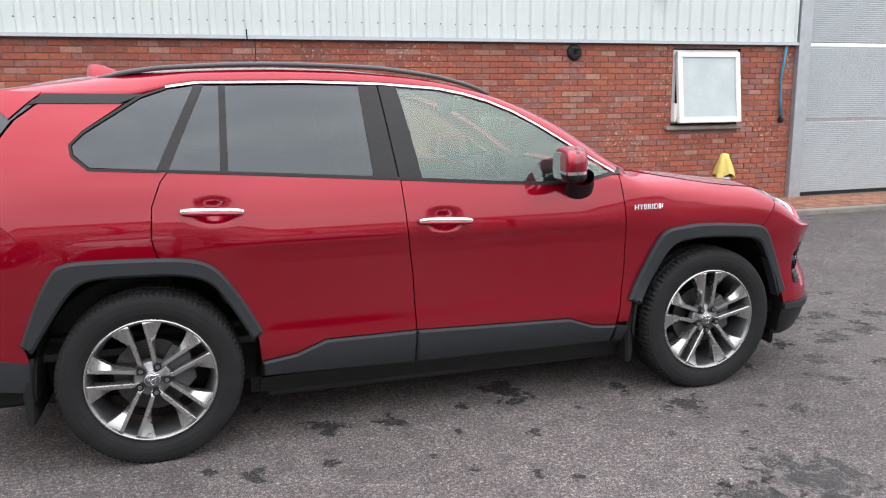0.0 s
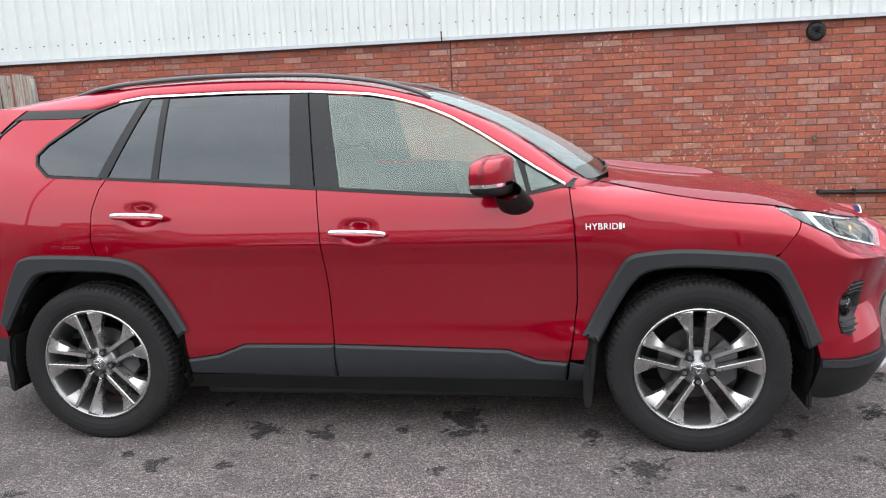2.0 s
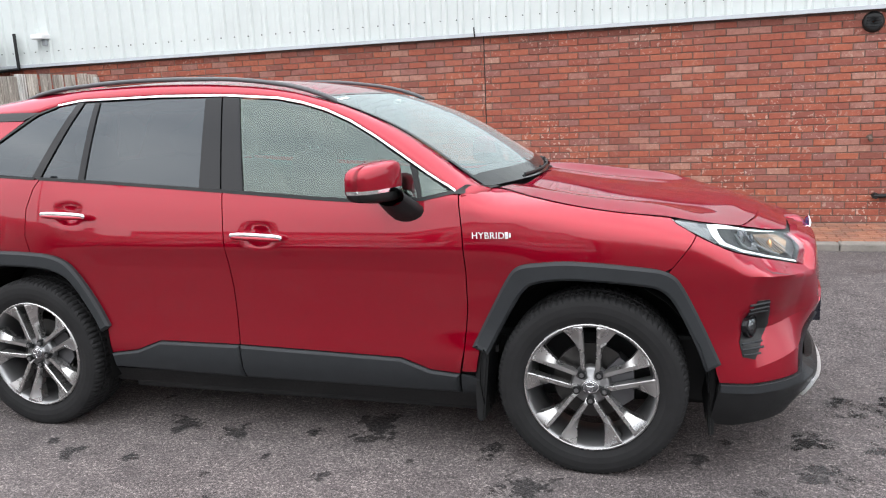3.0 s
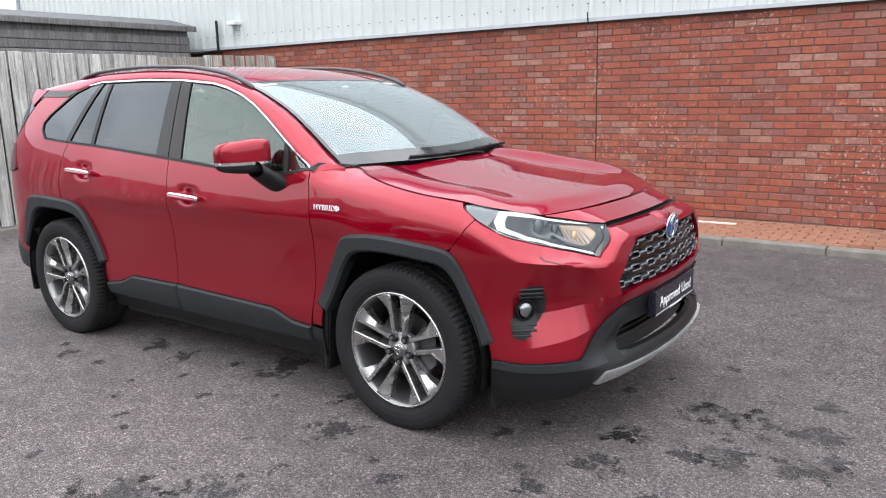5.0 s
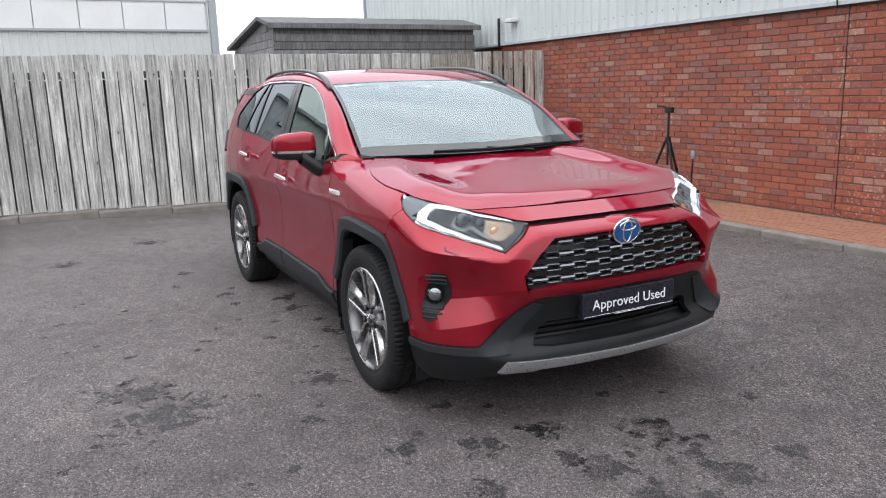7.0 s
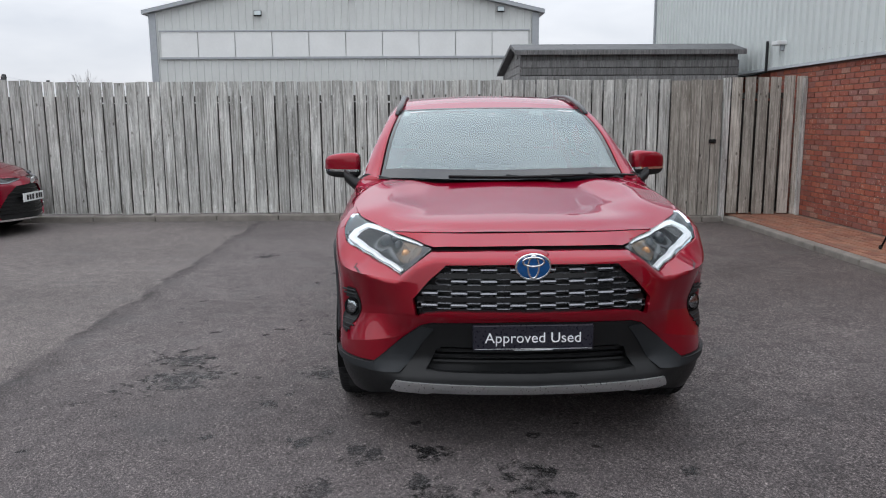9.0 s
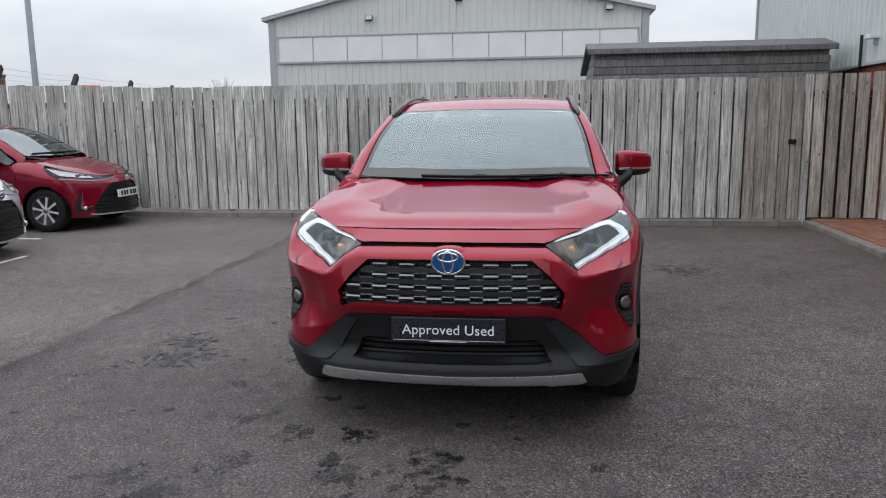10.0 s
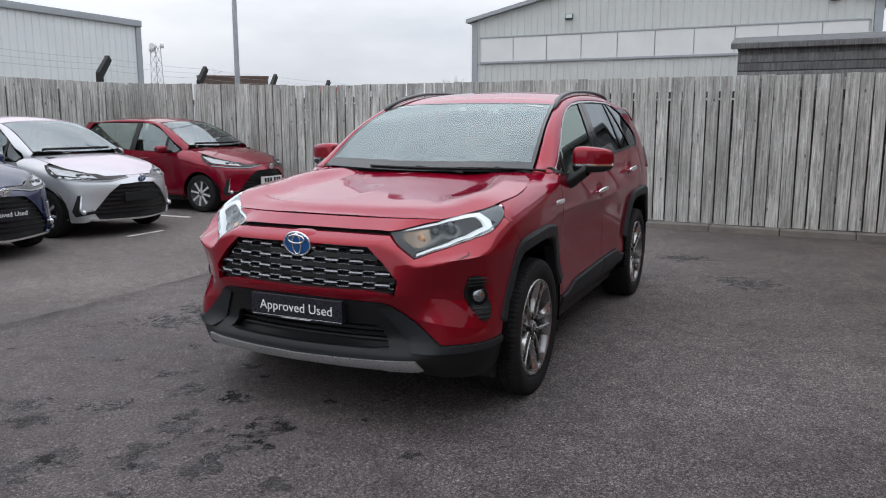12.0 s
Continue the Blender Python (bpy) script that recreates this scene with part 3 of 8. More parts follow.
part("fascia", blocks(((SX1 + 0.09, SY0 - 0.1, 2.50), (SX1 + 0.115, SY1 + 0.08, 2.575)), bevel=0.005), SHED, shed)

far_unit = thing("warehouse", "grey steel-clad warehouse with a shallow gable", "building")
GX, GY0, GY1, GE, GA = -27.0, -11.5, 4.35, 5.78, 7.55
bm = bmesh.new()
gm = (GY0 + GY1) / 2
prism(bm, [(GY0, 0), (GY1, 0), (GY1, GE), (gm, GA), (GY0, GE)], "x", GX - 26, GX - 0.05)
part("wall", bm, CLAD_FAR, far_unit)
bm = bmesh.new()
y, i = GY0, 0
while y < GY1 - 0.01:
    y2 = min(y + 0.3, GY1)
    top = [GE + (GA - GE) * (1 - abs(q - gm) / (gm - GY0)) for q in (y, y2)]
    a = [bm.verts.new(p) for p in ((GX - 0.03, y, 0), (GX - 0.03, y + 0.22, 0), (GX + 0.01, y + 0.24, 0), (GX + 0.01, y2 - 0.02, 0), (GX - 0.03, y2, 0))]
    b = [bm.verts.new((v.co.x, v.co.y, top[0] + (top[1] - top[0]) * (v.co.y - y) / 0.3)) for v in a]
    for j in range(4):
        bm.faces.new((a[j], a[j + 1], b[j + 1], b[j]))
    y += 0.3
part("gable_cladding", bm, CLAD_FAR, far_unit, "ribbed grey gable cladding")
bm = bmesh.new()
for ya, za, yb, zb in ((GY0 - 0.25, GE - 0.05, gm, GA + 0.02), (gm, GA + 0.02, GY1 + 0.25, GE - 0.05)):
    prism(bm, [(ya, za), (yb, zb), (yb, zb + 0.16), (ya, za + 0.16)], "x", GX - 26.3, GX + 0.25)
part("roof", bm, FLASH, far_unit, "grey steel roof with plain verge trim")
for yy in (GY0 + 0.1, GY1 - 0.1):
    part("corner_trim", blocks(((GX, yy - 0.14, 0), (GX + 0.06, yy + 0.14, GE)), bevel=0.01), FLASH, far_unit)
PANEL_A = plain("translucent_panel", (0.68, 0.69, 0.68), 0.35, vary=0.06, scale=1.2)
n = 10
for i in range(n):
    a = GY0 + 0.42 + i * (GY1 - GY0 - 0.8) / n
    b = a + (GY1 - GY0 - 0.8) / n - 0.03
    win = part("window", blocks(((GX + 0.015, a, 4.05), (GX + 0.05, b, 5.05)), bevel=0.01), PANEL_A, far_unit, "pale glazed strip panel")
part("window_rail", blocks(((GX + 0.0, GY0 + 0.35, 3.96), (GX + 0.08, GY1 - 0.35, 4.05)), bevel=0.01), FLASH, far_unit)
part("window_rail", blocks(((GX + 0.0, GY0 + 0.35, 5.05), (GX + 0.08, GY1 - 0.35, 5.11)), bevel=0.01), FLASH, far_unit)


def floodlight(name, at, turn, s=1.0):
    t = thing(name, "small black floodlight on a wall bracket", "floodlight", at, turn)
    bm = blocks(((-0.13 * s, 0.05, -0.1 * s), (0.13 * s, 0.14, 0.1 * s)), bevel=0.02)
    bm.transform(Matrix.Rotation(radians(25), 4, "X"))
    part("housing", bm, BLACK, t)
    bm = blocks(((-0.11 * s, 0.142, -0.08 * s), (0.11 * s, 0.146, 0.08 * s)))
    bm.transform(Matrix.Rotation(radians(25), 4, "X"))
    part("lens", bm, FROST, t)
    part("bracket", blocks(((-0.03, -0.02, -0.05), (0.03, 0.08, 0.05)), bevel=0.008), BLACK, t)
    return t


floodlight("floodlight", (GX + 0.03, -7.1, 5.72), -90, 1.2)
floodlight("floodlight", (GX + 0.03, 2.8, 5.85), -90, 1.2)
floodlight("floodlight", (GX + 0.03, -3.3, 6.4), -90, 1.2)

white_unit = thing("warehouse", "long pale steel-clad warehouse beyond the side fence", "building")
bm = bmesh.new()
ribbed(bm, -14.6, 20, 0, 4.62, -18.6, 1, 0.25, 0.075, 0.03)
part("cladding", bm, CLAD_WHITE, white_unit)
part("wall", blocks(((-14.58, -40, 0), (20, -18.64, 4.62))), CLAD_WHITE, white_unit)
part("eaves_trim", blocks(((-14.7, -40, 4.6), (20, -18.48, 4.82)), bevel=0.03), FLASH, white_unit)
part("corner_trim", blocks(((-14.7, -18.68, 0), (-14.48, -18.53, 4.6)), bevel=0.02), FLASH, white_unit)
BROWN = plain("brown_render", (0.11, 0.075, 0.06), 0.9, vary=0.2)
low_unit = thing("low_building", "low flat-roofed brown brick building far off", "building", (-93.9, -81.8, 0), 131)
part("wall", blocks(((-5.2, -7, 0), (5.2, 0, 8.05))), BROWN, low_unit)
part("parapet", blocks(((-5.3, -7.1, 8.05), (5.3, 0.1, 8.4)), bevel=0.02), BROWN, low_unit)
red_unit = thing("red_shed", "small far-off shed with a dull red roof", "building", (-50, -35, 0), 131)
part("wall", blocks(((-0.9, -2, 0), (0.9, 0, 3.9))), BROWN, red_unit)
bm = bmesh.new()
prism(bm, [(-2.1, 3.9), (0.1, 3.9), (-0.9, 4.45)], "x", -1.0, 1.0)
part("roof", bm, plain("dull_red_tiles", (0.30, 0.05, 0.045), 0.8), red_unit, "dull red roof")

lamp_post = thing("lamp_post", "tall plain grey steel lamp post", "lamp post", (-10.4, -10.9, 0))
part("base", rod(bmesh.new(), (0, 0, 0), (0, 0, 1.2), 0.09, 0.09), GALV, lamp_post)
part("pole", rod(bmesh.new(), (0, 0, 1.2), (0, 0, 8.0), 0.07, 0.05), GALV, lamp_post)
bm = rod(bmesh.new(), (0, 0, 8.0), (0.5, 0, 8.1), 0.03)
block(bm, (0.4, -0.12, 8.06), (0.95, 0.12, 8.16), 0.03)
part("lamp_head", bm, GALV, lamp_post)

mast = thing("radio_mast", "distant lattice radio mast with aerial drums", "mast", (-70.5, -74.3, 0))
bm = bmesh.new()
for sx in (-1, 1):
    for sy in (-1, 1):
        rod(bm, (sx * 0.66, sy * 0.66, 0), (sx * 0.42, sy * 0.42, 11.3), 0.045, sides=5)
for k in range(9):
    za, zb = k * 1.25, (k + 1) * 1.25
    ra, rb = 0.66 - 0.24 * za / 11.3, 0.66 - 0.24 * zb / 11.3
    for a, b in (((1, 1), (1, -1)), ((1, -1), (-1, -1)), ((-1, -1), (-1, 1)), ((-1, 1), (1, 1))):
        rod(bm, (a[0] * ra, a[1] * ra, za), (b[0] * rb, b[1] * rb, zb), 0.03, sides=4)
        rod(bm, (b[0] * ra, b[1] * ra, za), (a[0] * rb, a[1] * rb, zb), 0.03, sides=4)
part("lattice", bm, GALV, mast)
for ang, z in ((20, 11.0), (140, 11.2), (260, 10.7)):
    c = Vector((math.cos(radians(ang)), math.sin(radians(ang)), 0))
    part("aerial", rod(bmesh.new(), c * 0.6 + Vector((0, 0, z)), c * 1.0 + Vector((0, 0, z)), 0.38, sides=14), WHITE, mast)

POSTS_X = [-5.65 - 3.08 * k for k in range(-3, 6)]
for px in POSTS_X:
    t = thing("security_post", "dark cranked security post behind the fence", "post", (px, -10.28 + 0.108 * (px + 5.65), 0), 190, "security posts")
    bm = bmesh.new()
    prism(bm, [(-0.055, 0), (0.055, 0), (0.055, 2.28), (0.33, 2.62), (0.25, 2.71), (-0.055, 2.37)], "y", -0.045, 0.045)
    part("post", bm, BLACK, t)
wires = thing("wire", "thin strands of wire between security posts", "wire")
for k in range(3):
    f = 0.12 + 0.1 * k
    pts = []
    for a, b in zip(POSTS_X, POSTS_X[1:]):
        for j in range(6):
            x = a + (b - a) * j / 6 - f
            pts.append((x, -10.28 + 0.108 * (x + 5.65) - 0.03, 2.40 + 0.11 * k + 0.03 * (abs(j - 3) / 3) ** 2))
    bm = tube(bmesh.new(), pts, 0.0028, 4)
    part("strand", bm, GALV, wires)

# ---- the red car ----
RED = car_paint("red_pearl_paint", (0.262, 0.0012, 0.0125), 0.6)
TRIM = plain("grey_black_moulding", (0.021, 0.0235, 0.026), 0.62, vary=0.12, scale=20, bump=0.08, Specular_IOR_Level=0.3)
CHROME = plain("chrome", (0.85, 0.86, 0.87), 0.12, 1.0, vary=0.02)
SATIN = plain("satin_silver", (0.66, 0.67, 0.68), 0.32, 0.75, vary=0.05)
STRIP = plain("satin_chrome", (0.52, 0.53, 0.54), 0.22, 1.0, vary=0.03)
SLAT = plain("dark_chrome", (0.20, 0.205, 0.22), 0.3, 0.85, vary=0.05)
MACHINED = plain("machined_alloy", (0.46, 0.455, 0.45), 0.27, 0.9, vary=0.03, scale=1.2)
BARREL = plain("dark_alloy", (0.10, 0.10, 0.105), 0.4, 0.7, vary=0.1)
RIMGREY = plain("grey_alloy_barrel", (0.26, 0.26, 0.263), 0.34, 0.85, vary=0.05)
RUBBER = plain("tyre_rubber", (0.013, 0.013, 0.0135), 0.78, vary=0.25, scale=16, bump=0.15, Specular_IOR_Level=0.25)
DISC = plain("brake_steel", (0.07, 0.068, 0.066), 0.4, 0.9)
RAIL = plain("satin_rail_grey", (0.06, 0.062, 0.066), 0.36, 0.2, vary=0.08)
LINER = plain("black_arch_liner", (0.006, 0.006, 0.006), 0.95, vary=0.3, Specular_IOR_Level=0.1)
CABIN = plain("black_cabin_trim", (0.022, 0.022, 0.024), 0.6, vary=0.15)
LEATHER = plain("black_leather", (0.03, 0.03, 0.032), 0.45, vary=0.2, bump=0.1)
HEADLINER = plain("grey_headlining", (0.5, 0.5, 0.485), 0.9, vary=0.06)
GLASS = glass("tinted_screen_glass", (0.62, 0.77, 0.75), 2.35, (0.84, 0.98, 0.99))
SCREENBLACK = plain("screen_print_and_shade", (0.02, 0.022, 0.024), 0.08, vary=0.1, Specular_IOR_Level=0.8)
# the film value paints pale sky haze onto this screen
SCREEN = glass("hazed_screen_glass", (0.62, 0.77, 0.75), 2.1, (0.84, 0.97, 1.0), 0.16)
HATCHGLASS = glass("hatch_screen_glass", (0.60, 0.72, 0.72), 3.0, (0.9, 0.97, 1.0))
SIDEGLASS = glass("side_glass", (0.66, 0.78, 0.72), 1.98, (0.86, 1.0, 0.93))
PRIVACY = glass("privacy_glass", (0.04, 0.046, 0.052), 1.74, (0.88, 0.95, 1.0))
LENS = glass("clear_lens", (0.93, 0.95, 0.96), 1.38)
LAMPWHITE = plain("white_light_guide", (0.85, 0.87, 0.88), 0.25, vary=0.02, Emission_Color=(1, 1, 1), Emission_Strength=0.35)
LAMPSILVER = plain("lamp_reflector", (0.70, 0.71, 0.72), 0.3, 0.7, vary=0.05)
PROJECTOR = plain("dark_projector_glass", (0.035, 0.04, 0.05), 0.1, vary=0.02, Specular_IOR_Level=0.9)
FOGLENS = plain("clear_fog_reflector", (0.40, 0.41, 0.42), 0.14, 0.95, vary=0.2, scale=50)
LAMPGREY = plain("grey_lamp_lining", (0.20, 0.205, 0.21), 0.35, 0.3, vary=0.1)
BADGE = plain("bright_badge", (0.82, 0.83, 0.84), 0.3, 0.2, vary=0.02)
FLAPLINE = plain("dark_red_joint", (0.05, 0.003, 0.006), 0.5)
LAMPAMBER = plain("amber_tinted_reflector", (0.40, 0.28, 0.19), 0.28, 0.7, vary=0.3, scale=60)
AMBER = plain("amber_bulb_cover", (0.72, 0.38, 0.18), 0.25, 0.4, vary=0.35, scale=60)
TAILRED = plain("red_lens", (0.045, 0.004, 0.006), 0.1, vary=0.1)
BLUE = plain("blue_enamel", (0.012, 0.075, 0.23), 0.12, vary=0.15, scale=30)
LETTER = plain("white_lettering", (0.8, 0.81, 0.82), 0.5, vary=0.02)
PLATE = plain("black_plate", (0.012, 0.012, 0.02), 0.3, vary=0.1)


def spline(keys):
    """A smooth curve through (x, y) keys that does not overshoot."""
    xs = [k[0] for k in keys]
    ys = [k[1] for k in keys]
    n = len(xs)
    sl = [(ys[i + 1] - ys[i]) / (xs[i + 1] - xs[i]) for i in range(n - 1)]
    tg = [sl[0]] + [0 if sl[i - 1] * sl[i] <= 0 else 2 * sl[i - 1] * sl[i] / (sl[i - 1] + sl[i]) for i in range(1, n - 1)] + [sl[-1]]

    def f(x):
        if x <= xs[0]:
            return ys[0]
        if x >= xs[-1]:
            return ys[-1]
        i = 0
        while x > xs[i + 1]:
            i += 1
        h = xs[i + 1] - xs[i]
        t = (x - xs[i]) / h
        return ((2 * t ** 3 - 3 * t * t + 1) * ys[i] + (t ** 3 - 2 * t * t + t) * h * tg[i] + (3 * t * t - 2 * t ** 3) * ys[i + 1] + (t ** 3 - t * t) * h * tg[i + 1])
    return f


def smooth(a, b, x):
    t = min(1, max(0, (x - a) / (b - a)))
    return t * t * (3 - 2 * t)


class Shell:
    """A car's flank as one sheet, from the middle of the tail round the side to the middle of the nose.
    s runs along the plan line (s is about x along the doors), z is the height."""

    def __init__(self, plan, stations, top=None):
        fine = []
        for i in range(len(plan) - 1):
            p0, p1, p2, p3 = (Vector(plan[max(0, min(len(plan) - 1, i + k))]) for k in (-1, 0, 1, 2))
            for j in range(12):
                t = j / 12
                fine.append(0.5 * (2 * p1 + (p2 - p0) * t + (2 * p0 - 5 * p1 + 4 * p2 - p3) * t * t + (3 * p1 - p0 - 3 * p2 + p3) * t ** 3))
        fine.append(Vector(plan[-1]))
        s = [0.0]
        for a, b in zip(fine, fine[1:]):
            s.append(s[-1] + (b - a).length)
        zero = min(range(len(fine)), key=lambda i: abs(fine[i].x))
        self.s = np.array(s) - s[zero] + fine[zero].x
        self.x = np.array([p.x for p in fine])
        self.w = np.array([p.y for p in fine])
        self.stations = [(a, spline(k)) for a, k in stations]
        self.top, self.dents = top, []

    def sy(self, y):
        """s on the nose at that distance from the middle."""
        k = self.x > 1.0
        return float(np.interp(-abs(y), -self.w[k], self.s[k]))

    def ry(self, y):
        k = self.x < -1.0
        return float(np.interp(abs(y), self.w[k], self.s[k]))

    def base(self, s):
        return Vector((float(np.interp(s, self.s, self.x)), float(np.interp(s, self.s, self.w))))

    def normal(self, s):
        d = self.base(s + 0.03) - self.base(s - 0.03)
        if s > self.s[-1] - 0.03:
            return Vector((1, 0))
        if s < self.s[0] + 0.03:
            return Vector((-1, 0))
        return Vector((-d.y, d.x)).normalized()

    def depth(self, s, z):
        st = self.stations
        if s <= st[0][0]:
            d = st[0][1](z)
        elif s >= st[-1][0]:
            d = st[-1][1](z)
        else:
            i = 0
            while s > st[i + 1][0]:
                i += 1
            t = smooth(st[i][0], st[i + 1][0], s)
            d = st[i][1](z) * (1 - t) + st[i + 1][1](z) * t
        if self.top:
            ze, dd, h = self.top[0](s), self.top[1](s), self.top[2](s)
            u = min(1, max(0, (z - (ze - h)) / h))
            d -= dd * u ** (self.top[3](s) if len(self.top) > 3 else 2.3)
        for f in self.dents:
            d += f(s, z)
        return d

    def __call__(self, s, z, off=0.0):
        p, n = self.base(s), self.normal(s)
        q = p + n * (self.depth(s, z) + off)
        return Vector((q.x, -q.y, z))


def inset(poly, d):
    """Draws a counter-clockwise polygon in by d."""
    out, n = [], len(poly)
    for i in range(n):
        a, b, c = (Vector(poly[(i + k) % n]) for k in (-1, 0, 1))
        e, f = (b - a).normalized(), (c - b).normalized()
        m = Vector((-e.y, e.x)) + Vector((-f.y, f.x))
        k = m.length_squared
        out.append(b + m * (2 * d / k if k > 0.3 else d))
    return out


def ccw(poly):
    area = sum(poly[i - 1][0] * poly[i][1] - poly[i][0] * poly[i - 1][1] for i in range(len(poly)))
    return list(poly) if area > 0 else list(poly)[::-1]


def flat_fill(poly, su, sv, cuts=()):
    """A flat polygon cut into a grid. Returns the bmesh."""
    bm = bmesh.new()
    bm.faces.new([bm.verts.new((p[0], p[1], 0)) for p in poly])
    us, vs = [p[0] for p in poly], [p[1] for p in poly]
    for axis, lo, hi, step in ((0, min(us), max(us), su), (1, min(vs), max(vs), sv)):
        k = math.floor(lo / step) + 1
        while k * step < hi - 1e-4:
            co, no = [0, 0, 0], [0, 0, 0]
            co[axis], no[axis] = k * step, 1
            bmesh.ops.bisect_plane(bm, geom=bm.verts[:] + bm.edges[:] + bm.faces[:], dist=1e-5, plane_co=co, plane_no=no)
            k += 1
    for (ua, va), (ub, vb) in cuts:
        bmesh.ops.bisect_plane(bm, geom=bm.verts[:] + bm.edges[:] + bm.faces[:], dist=2e-4, plane_co=(ua, va, 0), plane_no=(vb - va, ua - ub, 0))
    for (ua, va), (ub, vb) in cuts:
        for e in bm.edges:
            if all(min(ua, ub) - 1e-3 <= v.co.x <= max(ua, ub) + 1e-3 and abs(v.co.y - va - (vb - va) * (v.co.x - ua) / (ub - ua)) < 1e-3 for v in e.verts):
                e.smooth = False
    bmesh.ops.triangulate(bm, faces=[f for f in bm.faces if len(f.verts) > 4])
    return bm


def sheet(poly, surf, off=0.0, step=0.04, gap=0.0025, lip=0.02, flip=False, sv=None, cuts=(), bevel=None):
    """A pressed panel: the outline laid on the surface, with its edge turned in by lip."""
    poly = inset(ccw(poly), gap) if gap else ccw(poly)
    if bevel:
        dense = []
        for p, q in zip(poly, list(poly[1:]) + [poly[0]]):
            n = max(1, int(math.hypot(q[0] - p[0], q[1] - p[1]) / step))
            dense += [(p[0] + (q[0] - p[0]) * i / n, p[1] + (q[1] - p[1]) * i / n) for i in range(n)]
        inner = [(p.x, p.y) for p in inset(dense, bevel[0])]
        bm = sheet(inner, surf, off, step, 0, 0, False, sv)
        rows = [[bm.verts.new(surf(*p, o)) for p, o in zip(pts, [oo] * len(dense))] for pts, oo in ((inner, off), (dense, off - bevel[1]), (dense, off - lip))]
        for ra, rb in zip(rows, rows[1:]):
            for i in range(len(dense)):
                bm.faces.new((ra[i - 1], rb[i - 1], rb[i], ra[i]))
        if flip:
            bm.transform(Matrix.Diagonal((1, -1, 1, 1)))
            bmesh.ops.reverse_faces(bm, faces=bm.faces[:])
        return bm
    bm = flat_fill(poly, step, sv or step, cuts)
    flat = {v: (v.co.x, v.co.y) for v in bm.verts}
    rim = [e for e in bm.edges if e.is_boundary]
    for v, (a, b) in flat.items():
        v.co = surf(a, b, off)
    if lip:
        low = {}
        for e in rim:
            for v in e.verts:
                if v not in low:
                    low[v] = bm.verts.new(surf(*flat[v], off - lip))
        for e in rim:
            f = e.link_faces[0]
            a, b = e.verts
            for loop in f.loops:
                if loop.edge == e:
                    a, b = loop.vert, loop.link_loop_next.vert
            g = bm.faces.new((b, a, low[a], low[b]))
            g.smooth = False
            e.smooth = False
    for f in bm.faces:
        f.smooth = len(f.verts) > 0
    if flip:
        bm.transform(Matrix.Diagonal((1, -1, 1, 1)))
        bmesh.ops.reverse_faces(bm, faces=bm.faces[:])
    return bm


def both(name, poly, surf, mat, parent, label="", **kw):
    """The same panel on the two flanks."""
    return [part(name, sheet(poly, surf, flip=f, **kw), mat, parent, label) for f in (False, True)]


def merged(name, poly, surf, mat, parent, label="", **kw):
    """A panel that runs across the nose or the tail, welded in the middle."""
    bm = sheet(poly, surf, **kw)
    other = sheet(poly, surf, flip=True, **kw)
    me = bpy.data.meshes.new("half")
    other.to_mesh(me)
    other.free()
    bm.from_mesh(me)
    bpy.data.meshes.remove(me)
    mid = [f for f in bm.faces if all(abs(v.co.y) < 4e-3 for v in f.verts)]
    bmesh.ops.delete(bm, geom=mid, context="FACES")
    bmesh.ops.remove_doubles(bm, verts=bm.verts[:], dist=0.006 if kw.get("gap", 0.0025) else 1e-4)
    return part(name, bm, mat, parent, label)


def ball(lo, hi, power=2.5, nu=24, nv=14):
    """A rounded body that fills a box; a higher power is boxier."""
    bm = bmesh.new()
    c = [(a + b) / 2 for a, b in zip(lo, hi)]
    r = [(b - a) / 2 for a, b in zip(lo, hi)]
    def pw(t):
        return math.copysign(abs(t) ** (2 / power), t)
    rows = []
    for j in range(1, nv):
        ph = -math.pi / 2 + math.pi * j / nv
        rows.append([bm.verts.new((c[0] + r[0] * pw(math.cos(ph)) * pw(math.cos(2 * math.pi * i / nu)), c[1] + r[1] * pw(math.cos(ph)) * pw(math.sin(2 * math.pi * i / nu)), c[2] + r[2] * pw(math.sin(ph)))) for i in range(nu)])
    for a, b in zip(rows, rows[1:]):
        for i in range(nu):
            bm.faces.new((a[i], a[(i + 1) % nu], b[(i + 1) % nu], b[i]))
    south = bm.verts.new((c[0], c[1], c[2] - r[2]))
    north = bm.verts.new((c[0], c[1], c[2] + r[2]))
    for i in range(nu):
        bm.faces.new((south, rows[0][(i + 1) % nu], rows[0][i]))
        bm.faces.new((north, rows[-1][i], rows[-1][(i + 1) % nu]))
    return bm


def revolve(profile, n=48, wave=None):
    """Turns (radius, along) points about the Y axis."""
    bm = bmesh.new()
    rings = []
    for i in range(n):
        a = 2 * math.pi * i / n
        ring = []
        for j, (r, y) in enumerate(profile):
            k = wave(i, j) if wave else 0
            ring.append(bm.verts.new(((r + k) * math.cos(a), y, (r + k) * math.sin(a))))
        rings.append(ring)
    for i in range(n):
        a, b = rings[i], rings[(i + 1) % n]
        for j in range(len(profile) - 1):
            bm.faces.new((a[j], a[j + 1], b[j + 1], b[j]))
    bmesh.ops.recalc_face_normals(bm, faces=bm.faces[:])
    return bm


